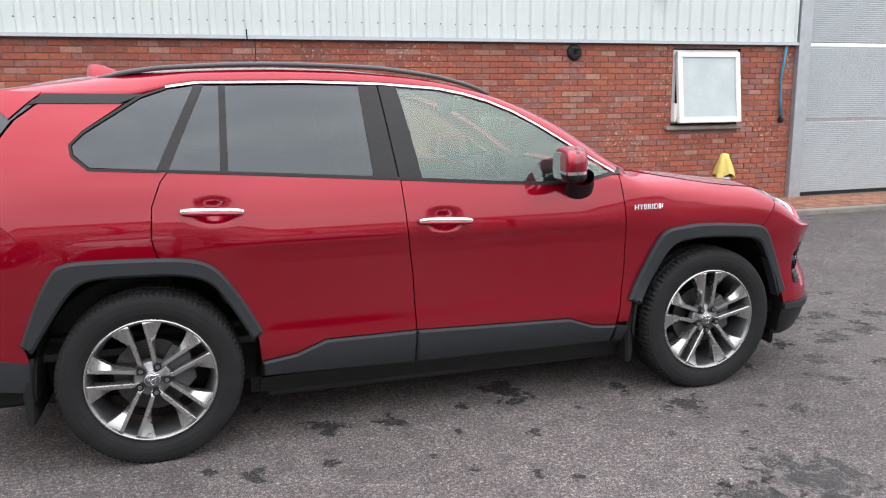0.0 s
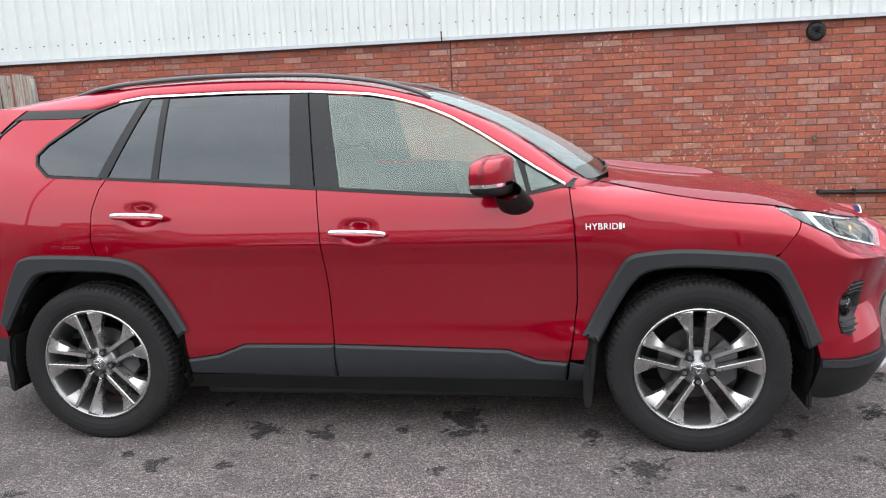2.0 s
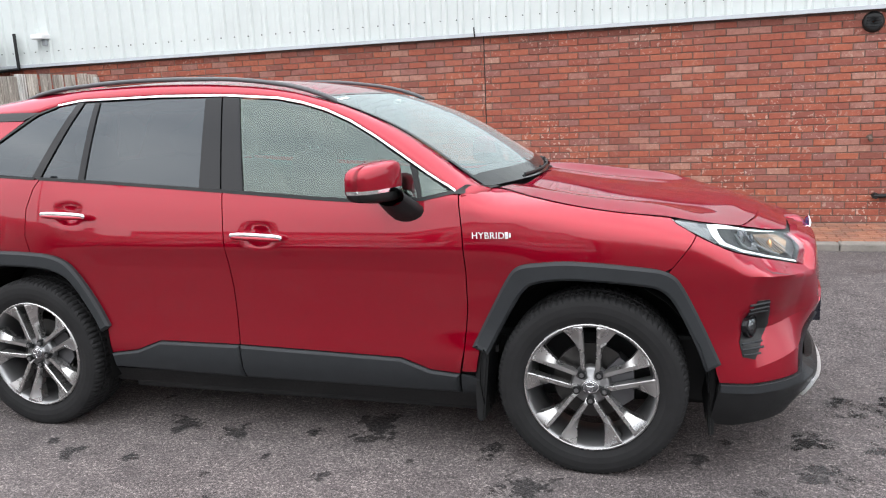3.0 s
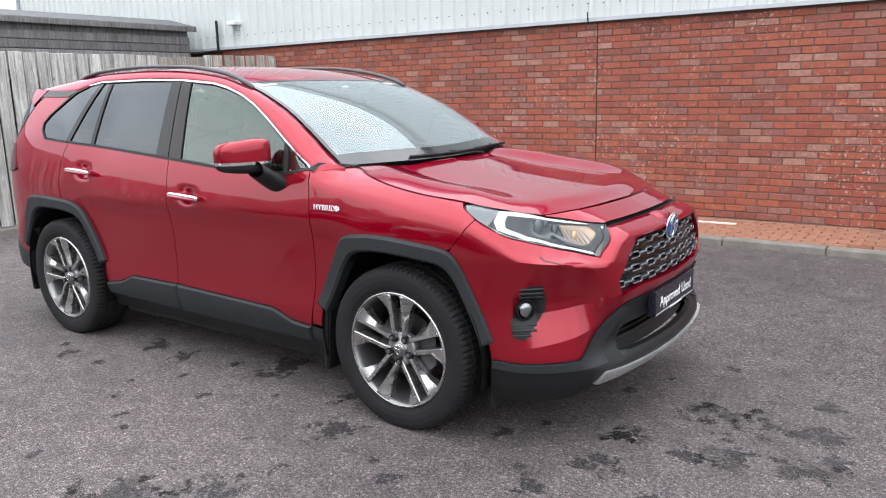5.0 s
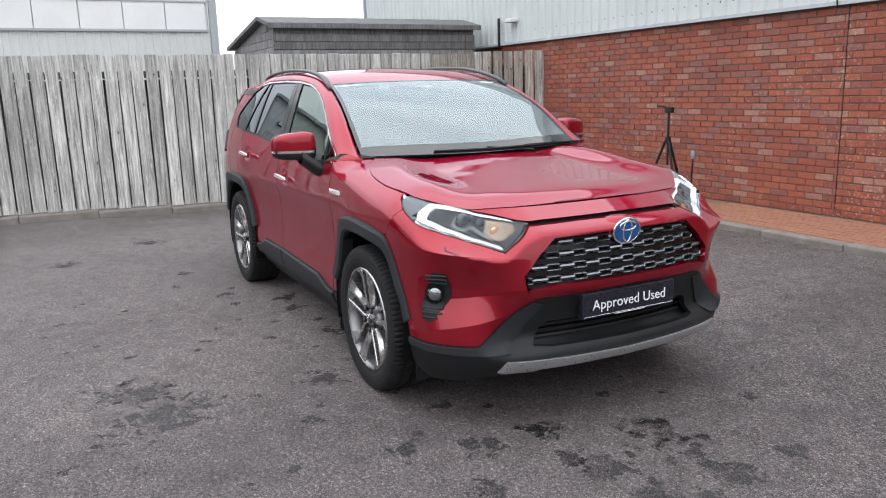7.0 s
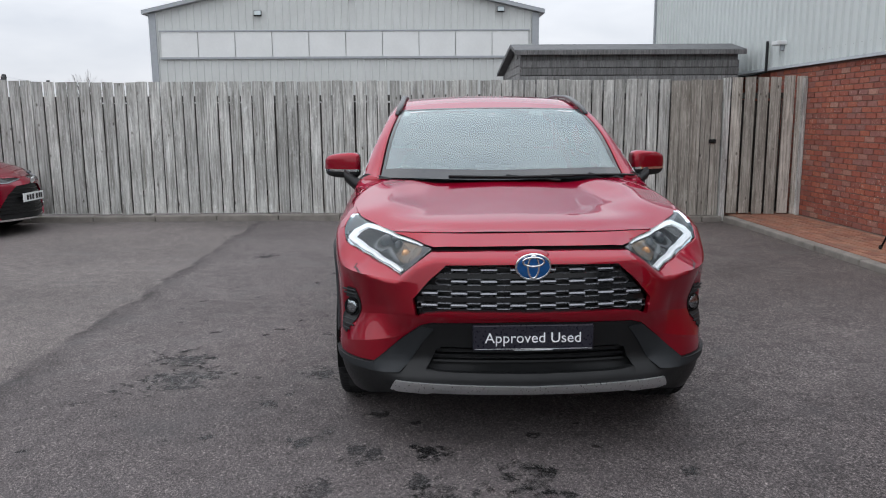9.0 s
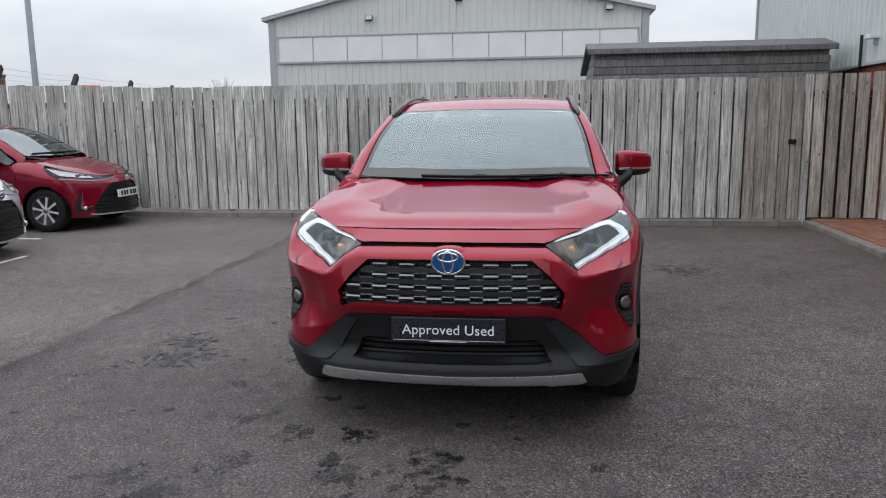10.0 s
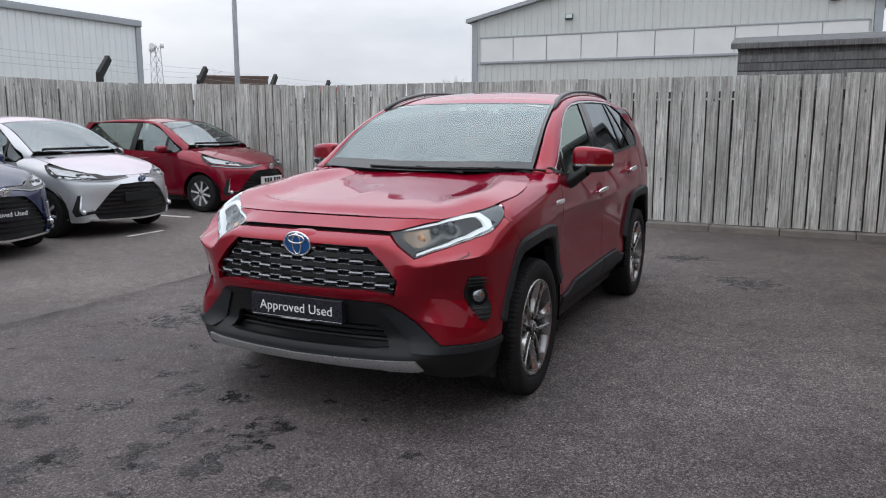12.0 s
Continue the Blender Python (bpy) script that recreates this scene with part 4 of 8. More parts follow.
def oval_ring(bm, a, b, r, m, n=28, sides=6):
    """A thin ring along an ellipse in the XZ plane of m."""
    rings = []
    for i in range(n):
        t = 2 * math.pi * i / n
        c = Vector((a * math.cos(t), 0, b * math.sin(t)))
        o = Vector((math.cos(t) / a, 0, math.sin(t) / b)).normalized()
        rings.append([bm.verts.new(m @ (c + o * r * math.cos(2 * math.pi * k / sides) + Vector((0, 0.6 * r * math.sin(2 * math.pi * k / sides), 0)))) for k in range(sides)])
    for i in range(n):
        p, q = rings[i], rings[(i + 1) % n]
        for k in range(sides):
            bm.faces.new((p[k], p[(k + 1) % sides], q[(k + 1) % sides], q[k]))
    return bm


def round_badge(name, parent, m, a, b, field, label=""):
    """An oval badge: enamel field, bright rim, and a plain pattern of rings."""
    bm = ball((-a, -0.006, -b), (a, 0.004, b), 2, 28, 8)
    bm.transform(m)
    badge = part(name, bm, field, parent, label, smooth=True)
    bm = oval_ring(bmesh.new(), a, b, a * 0.075, m)
    oval_ring(bm, a * 0.32, b * 0.9, a * 0.065, m @ Matrix.Translation((0, -0.005, 0)), 20)
    oval_ring(bm, a * 0.62, b * 0.36, a * 0.065, m @ Matrix.Translation((0, -0.006, b * 0.42)), 20)
    part("ring_emblem", bm, CHROME, badge, "bright rings", smooth=True)
    return badge


# flank of the red car
PLAN = [(-2.30, 0), (-2.285, 0.35), (-2.235, 0.6), (-2.13, 0.775), (-1.97, 0.86), (-1.75, 0.892), (-1.35, 0.902), (-0.9, 0.897), (0, 0.893), (0.8, 0.897), (1.35, 0.907), (1.6, 0.904), (1.78, 0.89),
        (1.93, 0.852), (2.06, 0.77), (2.155, 0.64), (2.212, 0.48), (2.248, 0.25), (2.26, 0)]
DOOR = [(0.15, -0.14), (0.26, -0.075), (0.34, -0.02), (0.44, -0.004), (0.5, -0.008), (0.58, -0.014), (0.68, -0.016), (0.8, -0.0135), (0.87, -0.006), (0.905, 0.0), (0.925, -0.0015), (0.97, -0.009), (1.05, -0.027), (1.13, -0.05), (1.3, -0.115), (1.45, -0.178), (1.57, -0.235), (1.62, -0.275)]
TAILST = [(0.15, -0.14), (0.3, -0.03), (0.45, 0.0), (0.6, 0.0), (0.86, 0.004), (0.96, 0.0), (1.08, -0.02), (1.2, -0.05), (1.35, -0.11), (1.5, -0.185), (1.57, -0.235), (1.62, -0.27)]
REAR = [(0.15, -0.12), (0.3, -0.02), (0.5, 0.0), (0.7, -0.015), (0.95, -0.03), (1.1, -0.08), (1.25, -0.21), (1.4, -0.36), (1.55, -0.42), (1.62, -0.44)]
ARCH = [(0.15, -0.12), (0.3, -0.03), (0.45, 0.0), (0.7, 0.0), (0.86, 0.008), (0.93, 0.004), (1.0, -0.008), (1.2, -0.03)]
COWL = [(0.15, -0.14), (0.26, -0.075), (0.34, -0.02), (0.44, 0.0), (0.6, -0.016), (0.8, -0.010), (0.905, 0.002), (0.97, -0.004), (1.05, -0.018), (1.2, -0.045)]
CORNER = [(0.1, -0.13), (0.2, -0.06), (0.3, -0.012), (0.4, 0.006), (0.47, 0.0), (0.6, -0.012), (0.74, -0.004), (0.82, 0.004), (0.9, -0.004), (1.1, -0.02)]
NOSE = [(0.1, -0.2), (0.22, -0.12), (0.275, -0.03), (0.33, 0.012), (0.365, 0.008), (0.405, -0.06), (0.47, -0.05), (0.54, -0.028), (0.6, 0.0), (0.645, 0.016), (0.75, 0.006), (0.86, -0.012), (0.91, -0.03), (1.0, -0.05)]
HOOD_KEYS = [(0.7, 1.15), (0.9, 1.137), (1.1, 1.108), (1.3, 1.072), (1.45, 1.048), (1.65, 1.027), (1.8, 1.024), (1.95, 1.02), (2.1, 1.008), (2.4, 0.992), (2.9, 0.985)]
HOOD_POLY = np.polyfit([k[0] for k in HOOD_KEYS], [k[1] for k in HOOD_KEYS], 5)


hood_front = spline([(1.5, 1.042), (1.6, 1.0325), (1.65, 1.0255), (1.7, 1.0145), (1.75, 1.003), (1.8, 0.993), (1.85, 0.984), (1.9, 0.977), (1.95, 0.972), (2.0, 0.967), (2.06, 0.9625), (2.4, 0.964), (2.9, 0.968)])


def hood_z(s):
    """Height of the shut line between bonnet and wing."""
    s = max(0.7, min(2.9, s))
    k = smooth(1.5, 1.65, s)
    return float(np.polyval(HOOD_POLY, s)) * (1 - k) + hood_front(s) * k


hood_in = spline([(0.6, 0.0), (0.83, 0.035), (0.95, 0.2), (1.1, 0.125), (1.3, 0.078), (1.45, 0.07), (1.65, 0.092), (1.7, 0.103), (1.75, 0.122), (1.8, 0.149), (1.85, 0.171), (1.9, 0.186), (2.0, 0.204), (2.1, 0.214), (2.2, 0.218), (2.3, 0.206), (2.4, 0.2), (2.9, 0.188)])
hood_h = spline([(0.6, 0.05), (0.83, 0.06), (0.95, 0.07), (1.2, 0.075), (1.45, 0.085), (1.65, 0.09), (1.75, 0.11), (1.85, 0.138), (1.95, 0.156), (2.05, 0.158), (2.2, 0.174), (2.3, 0.186), (2.4, 0.115), (2.5, 0.085), (2.9, 0.085)])
hood_p = spline([(0.6, 2.3), (1.6, 2.3), (1.75, 2.5), (1.85, 2.2), (1.9, 1.5), (1.95, 1.05), (2.05, 0.69), (2.2, 0.65), (2.3, 0.85), (2.4, 1.0), (2.9, 1.0)])
flank = Shell(PLAN, [(-2.9, REAR), (-2.35, REAR), (-1.95, TAILST), (-1.25, TAILST), (-0.8, DOOR), (0.6, DOOR), (0.95, COWL), (1.2, ARCH), (1.65, ARCH), (1.95, CORNER), (2.15, CORNER), (2.36, NOSE), (2.95, NOSE)], (hood_z, hood_in, hood_h, hood_p))
sy, ry = flank.sy, flank.ry
NOSE_S = float(flank.s[-1])
TAIL_S = float(flank.s[0])


def handle_dish(s0, z0):
    return lambda s, z: -0.02 * math.exp(-((s - s0) / 0.05) ** 4 - ((z - z0) / 0.042) ** 4) if abs(s - s0) < 0.12 and abs(z - z0) < 0.1 else 0.0


# folds of the bumper's wings: the overhang, the valley and the foot of the tooth below it
FOLD_S = (sy(0.852), sy(0.515))
FOLDS = [((FOLD_S[0], za), (FOLD_S[1], zb)) for za, zb in ((0.812, 0.778), (0.585, 0.635), (0.452, 0.54))]


def wing(s, z):
    """The folded-in wedge between the two wings of the bumper."""
    if s < FOLD_S[0] or s > FOLD_S[1] + 0.02:
        return 0.0
    t = (s - FOLD_S[0]) / (FOLD_S[1] - FOLD_S[0])
    z1, z2, z3 = (p[1] + (q[1] - p[1]) * t for p, q in FOLDS)
    k = 0.034 * min(1.0, t / 0.17) * min(1.0, max(0.0, (1.06 - t) / 0.4))
    if z2 <= z < z1:
        return -k * min(1.0, 1.25 * (z1 - z) / (z1 - z2))
    if z3 < z < z2:
        return -k * (z - z3) / (z2 - z3)
    return 0.0


def fog_bowl(s, z):
    """The hollow in which the fog lamp sits."""
    return -0.03 * math.exp(-((s - sy(0.842)) / 0.05) ** 4 - ((z - 0.612) / 0.055) ** 4) if abs(s - sy(0.842)) < 0.1 else 0.0


flank.dents += [handle_dish(-1.055, 1.052), handle_dish(-0.065, 0.958), wing, fog_bowl]

car = thing("car", "metallic red family SUV with grey wheel-arch mouldings", "car")

# flank panels
front_door = [(-0.253, 1.147), (0.2, 1.112), (0.46, 1.097), (0.67, 1.105), (0.80, 1.132), (0.826, 1.128), (0.845, 0.98), (0.855, 0.82), (0.855, 0.65), (0.835, 0.48), (0.815, 0.385), (0.69, 0.395), (0.56, 0.442), (-0.205, 0.462), (-0.215, 0.72), (-0.235, 0.9)][::-1]
rear_door = [(-1.222, 1.217), (-0.75, 1.185), (-0.253, 1.147), (-0.235, 0.9), (-0.215, 0.72), (-0.205, 0.462), (-0.62, 0.462), (-0.75, 0.412), (-0.90, 0.39), (-0.91, 0.52), (-0.965, 0.64), (-1.05, 0.785), (-1.12, 0.835), (-1.262, 0.855), (-1.285, 0.88), (-1.302, 0.95), (-1.292, 1.08), (-1.255, 1.175)][::-1]
quarter = [(-1.222, 1.217), (-1.255, 1.175), (-1.292, 1.08), (-1.302, 0.95), (-1.285, 0.88), (-1.27, 0.855), (-1.58, 0.865), (-1.655, 0.84), (-1.68, 0.855), (-1.845, 1.035), (-1.96, 1.21), (-1.79, 1.43), (-1.70, 1.497), (-1.375, 1.49),
           (-1.44, 1.446), (-1.535, 1.383), (-1.586, 1.332), (-1.58, 1.287), (-1.518, 1.233)]
fender = [(0.826, 1.128), (0.845, 0.98), (0.855, 0.82), (0.855, 0.65), (0.835, 0.48), (0.822, 0.395), (0.885, 0.395), (0.905, 0.50), (0.98, 0.66), (1.06, 0.805), (1.12, 0.838), (1.28, 0.857), (1.61, 0.828), (1.65, 0.85), (1.738, 0.966), (1.705, 0.987), (1.668, 1.0065)] + [(q, hood_z(q) - 0.001) for q in (1.648, 1.55, 1.45, 1.35, 1.25, 1.15, 1.05, 0.98, 0.93)]
for name, poly in (("front_door", front_door), ("rear_door", rear_door)):
    doors = both(name, poly, flank, RED, car, step=0.03, sv=0.0125)
    if name == "front_door":
        front_doors = doors
    else:
        rear_doors = doors
both("quarter_panel", quarter, flank, RED, car, step=0.04)
fenders = both("front_wing", fender, flank, RED, car, step=0.035)
for objs, poly in ((front_doors, [(-0.205, 0.462), (0.56, 0.442), (0.69, 0.395), (0.815, 0.385), (0.805, 0.287), (-0.208, 0.295)]), (rear_doors, [(-0.205, 0.462), (-0.62, 0.462), (-0.75, 0.412), (-0.90, 0.39), (-0.90, 0.315), (-0.208, 0.295)])):
    for o, f in zip(objs, (False, True)):
        part("sill_moulding", sheet(poly, flank, flip=f, off=0.016, step=0.05, lip=0.03, bevel=(0.01, 0.009)), TRIM, o, "dark grey door moulding")
both("sill_end", [(0.82, 0.385), (0.90, 0.37), (0.91, 0.28), (0.81, 0.287)], flank, TRIM, car, off=0.008)
both("rocker", [(-0.95, 0.31), (0.92, 0.29), (0.92, 0.2), (-0.95, 0.22)], flank, BLACK, car, off=0.0, step=0.1)

# wheel-arch mouldings
def eased(pts, times=2):
    """Cuts the corners of an open line of points."""
    for _ in range(times):
        new_pts = [pts[0]]
        for a, b in zip(pts, pts[1:]):
            new_pts += [(a[0] * 0.75 + b[0] * 0.25, a[1] * 0.75 + b[1] * 0.25), (a[0] * 0.25 + b[0] * 0.75, a[1] * 0.25 + b[1] * 0.75)]
        pts = new_pts + [pts[-1]]
    return pts


r_out = [(-1.815, 0.56), (-1.745, 0.73), (-1.675, 0.855), (-1.64, 0.875), (-1.58, 0.885), (-1.25, 0.877), (-1.13, 0.86), (-1.05, 0.815), (-0.95, 0.655), (-0.885, 0.525)]
r_in = [(-0.93, 0.495), (-0.985, 0.60), (-1.06, 0.725), (-1.10, 0.765), (-1.16, 0.79), (-1.25, 0.805), (-1.48, 0.81), (-1.56, 0.80), (-1.61, 0.77), (-1.69, 0.66), (-1.775, 0.525)]
f_out = [(0.875, 0.51), (0.955, 0.67), (1.035, 0.82), (1.07, 0.85), (1.12, 0.862), (1.28, 0.877), (1.58, 0.852), (1.64, 0.835), (1.68, 0.80), (1.76, 0.64), (1.83, 0.48)]
f_in = [(1.775, 0.45), (1.74, 0.55), (1.66, 0.715), (1.62, 0.76), (1.57, 0.782), (1.30, 0.803), (1.15, 0.79), (1.09, 0.755), (1.01, 0.62), (0.94, 0.48)]
both("wheel_arch_moulding", eased(r_out) + eased(r_in), flank, TRIM, car, "dark grey wheel-arch moulding", off=0.028, step=0.035, lip=0.07, gap=0, bevel=(0.011, 0.011))
def arch_skin(s, z, off=0.0):
    return flank(s, z, off * (1 - 0.65 * smooth(1.45, 1.75, s)) if off > 0 else off)


both("wheel_arch_moulding", eased(f_out) + eased(f_in), arch_skin, TRIM, car, "dark grey wheel-arch moulding", off=0.028, step=0.035, lip=0.07, gap=0, bevel=(0.011, 0.011))

# tail
merged("tailgate", [(TAIL_S, 0.72), (TAIL_S, 1.16), (ry(0.66), 1.2), (-1.965, 1.215), (-1.855, 1.04), (-2.0, 1.0), (ry(0.72), 0.97), (ry(0.6), 0.72)], flank, RED, car, step=0.06, gap=0)
merged("rear_screen", [(TAIL_S, 1.165), (TAIL_S, 1.54), (ry(0.66), 1.53), (-1.72, 1.49), (-1.8, 1.43), (-1.965, 1.22), (ry(0.66), 1.205)], flank, PRIVACY, car, step=0.08, gap=0)
both("tail_lamp", [(-1.85, 1.03), (-1.955, 1.205), (-2.1, 1.2), (ry(0.5), 1.16), (ry(0.5), 1.06), (-2.1, 1.0)], flank, TAILRED, car, off=0.012, step=0.05)
merged("rear_bumper", [(-1.84, 1.03), (-1.68, 0.86), (-1.66, 0.845), (-1.75, 0.70), (-1.81, 0.56), (-1.79, 0.48), (-2.02, 0.525), (ry(0.6), 0.56), (TAIL_S, 0.56), (TAIL_S, 0.72), (ry(0.6), 0.72), (ry(0.72), 0.97), (-2.0, 1.0)], flank, RED, car, step=0.06, gap=0)
merged("rear_bumper_skirt", [(-1.79, 0.48), (-2.02, 0.525), (ry(0.6), 0.56), (TAIL_S, 0.56), (TAIL_S, 0.28), (ry(0.6), 0.28), (-2.04, 0.385), (-1.80, 0.36)], flank, TRIM, car, step=0.06, gap=0, off=0.008)
for y in (-0.52, 0.52):
    part("exhaust", rod(bmesh.new(), (-2.26, y, 0.33), (-2.0, y, 0.33), 0.035), CHROME, car)

# nose
BAND, LIP = 0.9066, 0.9241
# the lamps' lower and upper edges
LAMP_LOW = [(1.645, 1.0185), (1.67, 1.004), (1.705, 0.985), (1.745, 0.963), (1.8, 0.936), (1.85, 0.912), (1.9, 0.893), (2.0, 0.867), (2.1, 0.849), (2.2, 0.830), (2.31, 0.803), (2.455, 0.912)]
LAMP_TOP = [(1.645, 1.0225), (1.7, 1.0105), (1.75, 1.0), (1.8, 0.990), (1.85, 0.981), (1.9, 0.974), (1.95, 0.969), (2.0, 0.964), (2.05, 0.960), (2.1, 0.956), (2.2, 0.947), (2.3, 0.934), (2.4, 0.919), (2.455, 0.913)]


def lamp_at(q, v):
    """A place on the headlamp: q along it, v from its lower to its upper edge."""
    lo = float(np.interp(q, [k[0] for k in LAMP_LOW], [k[1] for k in LAMP_LOW]))
    hi = float(np.interp(q, [k[0] for k in LAMP_TOP], [k[1] for k in LAMP_TOP]))
    return (q, lo + (hi - lo) * v)


bumper = [(NOSE_S, BAND), (sy(0.2), BAND), (sy(0.40), BAND - 0.004), (2.444, BAND - 0.007)] + [(q, z - 0.003) for q, z in LAMP_LOW[-2:2:-1]] + [(1.738, 0.963), (1.65, 0.85), (1.63, 0.825), (1.66, 0.805), (1.745, 0.635), (1.80, 0.50), (1.825, 0.408), (1.95, 0.40), (sy(0.70), 0.405), (sy(0.60), 0.505),
          (sy(0.49), 0.588), (sy(0.44), 0.603), (NOSE_S, 0.612), (NOSE_S, 0.652), (sy(0.37), 0.657), (sy(0.47), 0.645), (sy(0.505), 0.632), (sy(0.52), 0.705), (sy(0.45), 0.79), (sy(0.375), 0.857), (NOSE_S, 0.862)]
front_bumper = merged("front_bumper", bumper, flank, RED, car, "red bumper with folded wings", cuts=FOLDS, step=0.0125, gap=0, lip=0.03)
skirt = [(NOSE_S, 0.61), (sy(0.44), 0.601), (sy(0.49), 0.586), (sy(0.60), 0.503), (sy(0.70), 0.403), (1.95, 0.398), (1.825, 0.406), (1.80, 0.222), (1.9, 0.212), (2.1, 0.226), (sy(0.62), 0.254), (sy(0.47), 0.258), (NOSE_S, 0.258), (NOSE_S, 0.375), (sy(0.40), 0.378), (sy(0.47), 0.385), (sy(0.43), 0.47), (sy(0.40), 0.482), (NOSE_S, 0.482)]
bumper_skirt = merged("bumper_skirt", skirt, flank, BLACK, car, "black lower bumper skirt", step=0.03, gap=0, off=0.004, lip=0.03)
both("skirt_wing", [(sy(0.485), 0.584), (sy(0.60), 0.499), (sy(0.695), 0.399), (1.95, 0.394), (1.828, 0.402), (1.826, 0.372), (1.95, 0.362), (sy(0.68), 0.362), (sy(0.58), 0.372), (sy(0.545), 0.42), (sy(0.49), 0.5), (sy(0.43), 0.572)], flank, TRIM, bumper_skirt, "dark grey moulding on the bumper skirt", off=0.014, step=0.03, gap=0, lip=0.012)
merged("intake", [(NOSE_S, 0.36), (sy(0.50), 0.36), (sy(0.46), 0.5), (NOSE_S, 0.5)], flank, BLACK, car, off=-0.07, step=0.1, gap=0)
for z in (0.40, 0.428, 0.456):
    merged("intake_slat", [(NOSE_S, z), (sy(0.45), z), (sy(0.45), z + 0.009), (NOSE_S, z + 0.009)], flank, BLACK, car, off=-0.03, step=0.1, gap=0, lip=0.03)
merged("skid_plate", [(NOSE_S, 0.324), (sy(0.595), 0.334), (sy(0.63), 0.280), (sy(0.60), 0.268), (sy(0.47), 0.264), (sy(0.44), 0.276), (NOSE_S, 0.276)], flank, SATIN, car, "satin silver skid plate", off=0.018, step=0.05, gap=0, lip=0.02)

# grille
grille = merged("grille", [(NOSE_S, 0.645), (sy(0.51), 0.625), (sy(0.53), 0.705), (sy(0.38), 0.865), (NOSE_S, 0.868)], flank, BLACK, car, "dark chrome mesh grille", off=-0.06, step=0.1, gap=0, lip=0)
half_width = spline([(0.63, 0.49), (0.705, 0.505), (0.79, 0.435), (0.86, 0.36)])
GR = [0.832, 0.782, 0.730, 0.679]


def nose_at(y, z, off=0.0):
    p = flank(sy(abs(y)), z, off)
    return Vector((p.x, -p.y if y > 0 else p.y, z))


def bar(pts, h, off, deep):
    """A bar along (y, z) points on the nose, h tall and deep thick."""
    bm = bmesh.new()
    rows = []
    for y, z in pts:
        rows.append([bm.verts.new(nose_at(y, z + dz, o)) for dz, o in ((0, off), (h, off - 0.004), (h, off - deep), (0, off - deep))])
    for a, b in zip(rows, rows[1:]):
        for k in range(4):
            bm.faces.new((a[k], b[k], b[(k + 1) % 4], a[(k + 1) % 4]))
    bm.faces.new(rows[0])
    bm.faces.new(rows[-1][::-1])
    bmesh.ops.recalc_face_normals(bm, faces=bm.faces[:])
    return bm


PITCH = 0.128
for zc in GR:
    hw = half_width(zc)
    merged("grille_band", [(NOSE_S, zc - 0.036), (sy(half_width(zc - 0.036)), zc - 0.036), (sy(half_width(zc - 0.014)), zc - 0.014), (NOSE_S, zc - 0.014)], flank, BLACKGLOSS, grille, off=-0.03, step=0.1, gap=0, lip=0.02)
    for k in range(-4, 5):
        c = k * PITCH
        if abs(c) < hw + 0.01 and not (k == 0 and zc > 0.8):
            ring = [(c - 0.042, zc), (c - 0.029, zc + 0.012), (c + 0.029, zc + 0.012), (c + 0.042, zc), (c + 0.029, zc - 0.012), (c - 0.029, zc - 0.012), (c - 0.042, zc)]
            ring = [(max(-hw, min(hw, y)), z) for y, z in ring]
            part("grille_cell", bar(ring, 0.0032, -0.012, 0.03), SLAT, grille)
        for side in (-1, 1):
            a, b = c + side * 0.029, c + side * (PITCH / 2)
            if abs(b) < hw and not (abs(c) < 0.01 and zc > 0.8):
                a, b = min(a, b), max(a, b)
                part("grille_bar", bar([(a, zc + 0.002), (b, zc + 0.002)], 0.0065, -0.010, 0.03), SLAT, grille)
                part("grille_bar", bar([(a, zc - 0.0065), (b, zc - 0.0065)], 0.003, -0.014, 0.02), SLAT, grille)
round_badge("badge", car, Matrix.Translation((2.243, 0, 0.850)) @ Matrix.Rotation(radians(90), 4, "Z") @ Matrix.Rotation(radians(6), 4, "X"), 0.074, 0.056, BLUE, "oval blue and chrome nose badge")
bm = ball((2.12, -0.098, 0.79), (2.234, 0.098, 0.916), 2.6)
part("badge_plinth", bm, RED, car, smooth=True)

# number-plate panel
bm = blocks(((2.235, -0.262, 0.486), (2.272, 0.262, 0.60)), bevel=0.004)
plate_body = part("plate", bm, PLATE, car, "black plate panel lettered Approved Used")
face = Matrix.Translation((2.2735, 0, 0.542)) @ Matrix.Rotation(radians(90), 4, "Z") @ Matrix.Rotation(radians(90), 4, "X")
text_mesh("lettering", "Approved Used", 0.0645, LETTER, plate_body, face, 0.0008, 1.02, "white lettering")
part("plate_edge", blocks(((2.272, -0.255, 0.494), (2.2735, 0.255, 0.4955))), LETTER, plate_body)
part("small_print_bar", blocks(((2.2715, -0.085, 0.4880), (2.2745, 0.085, 0.4908))), LETTER, plate_body, "illegible line of small print")

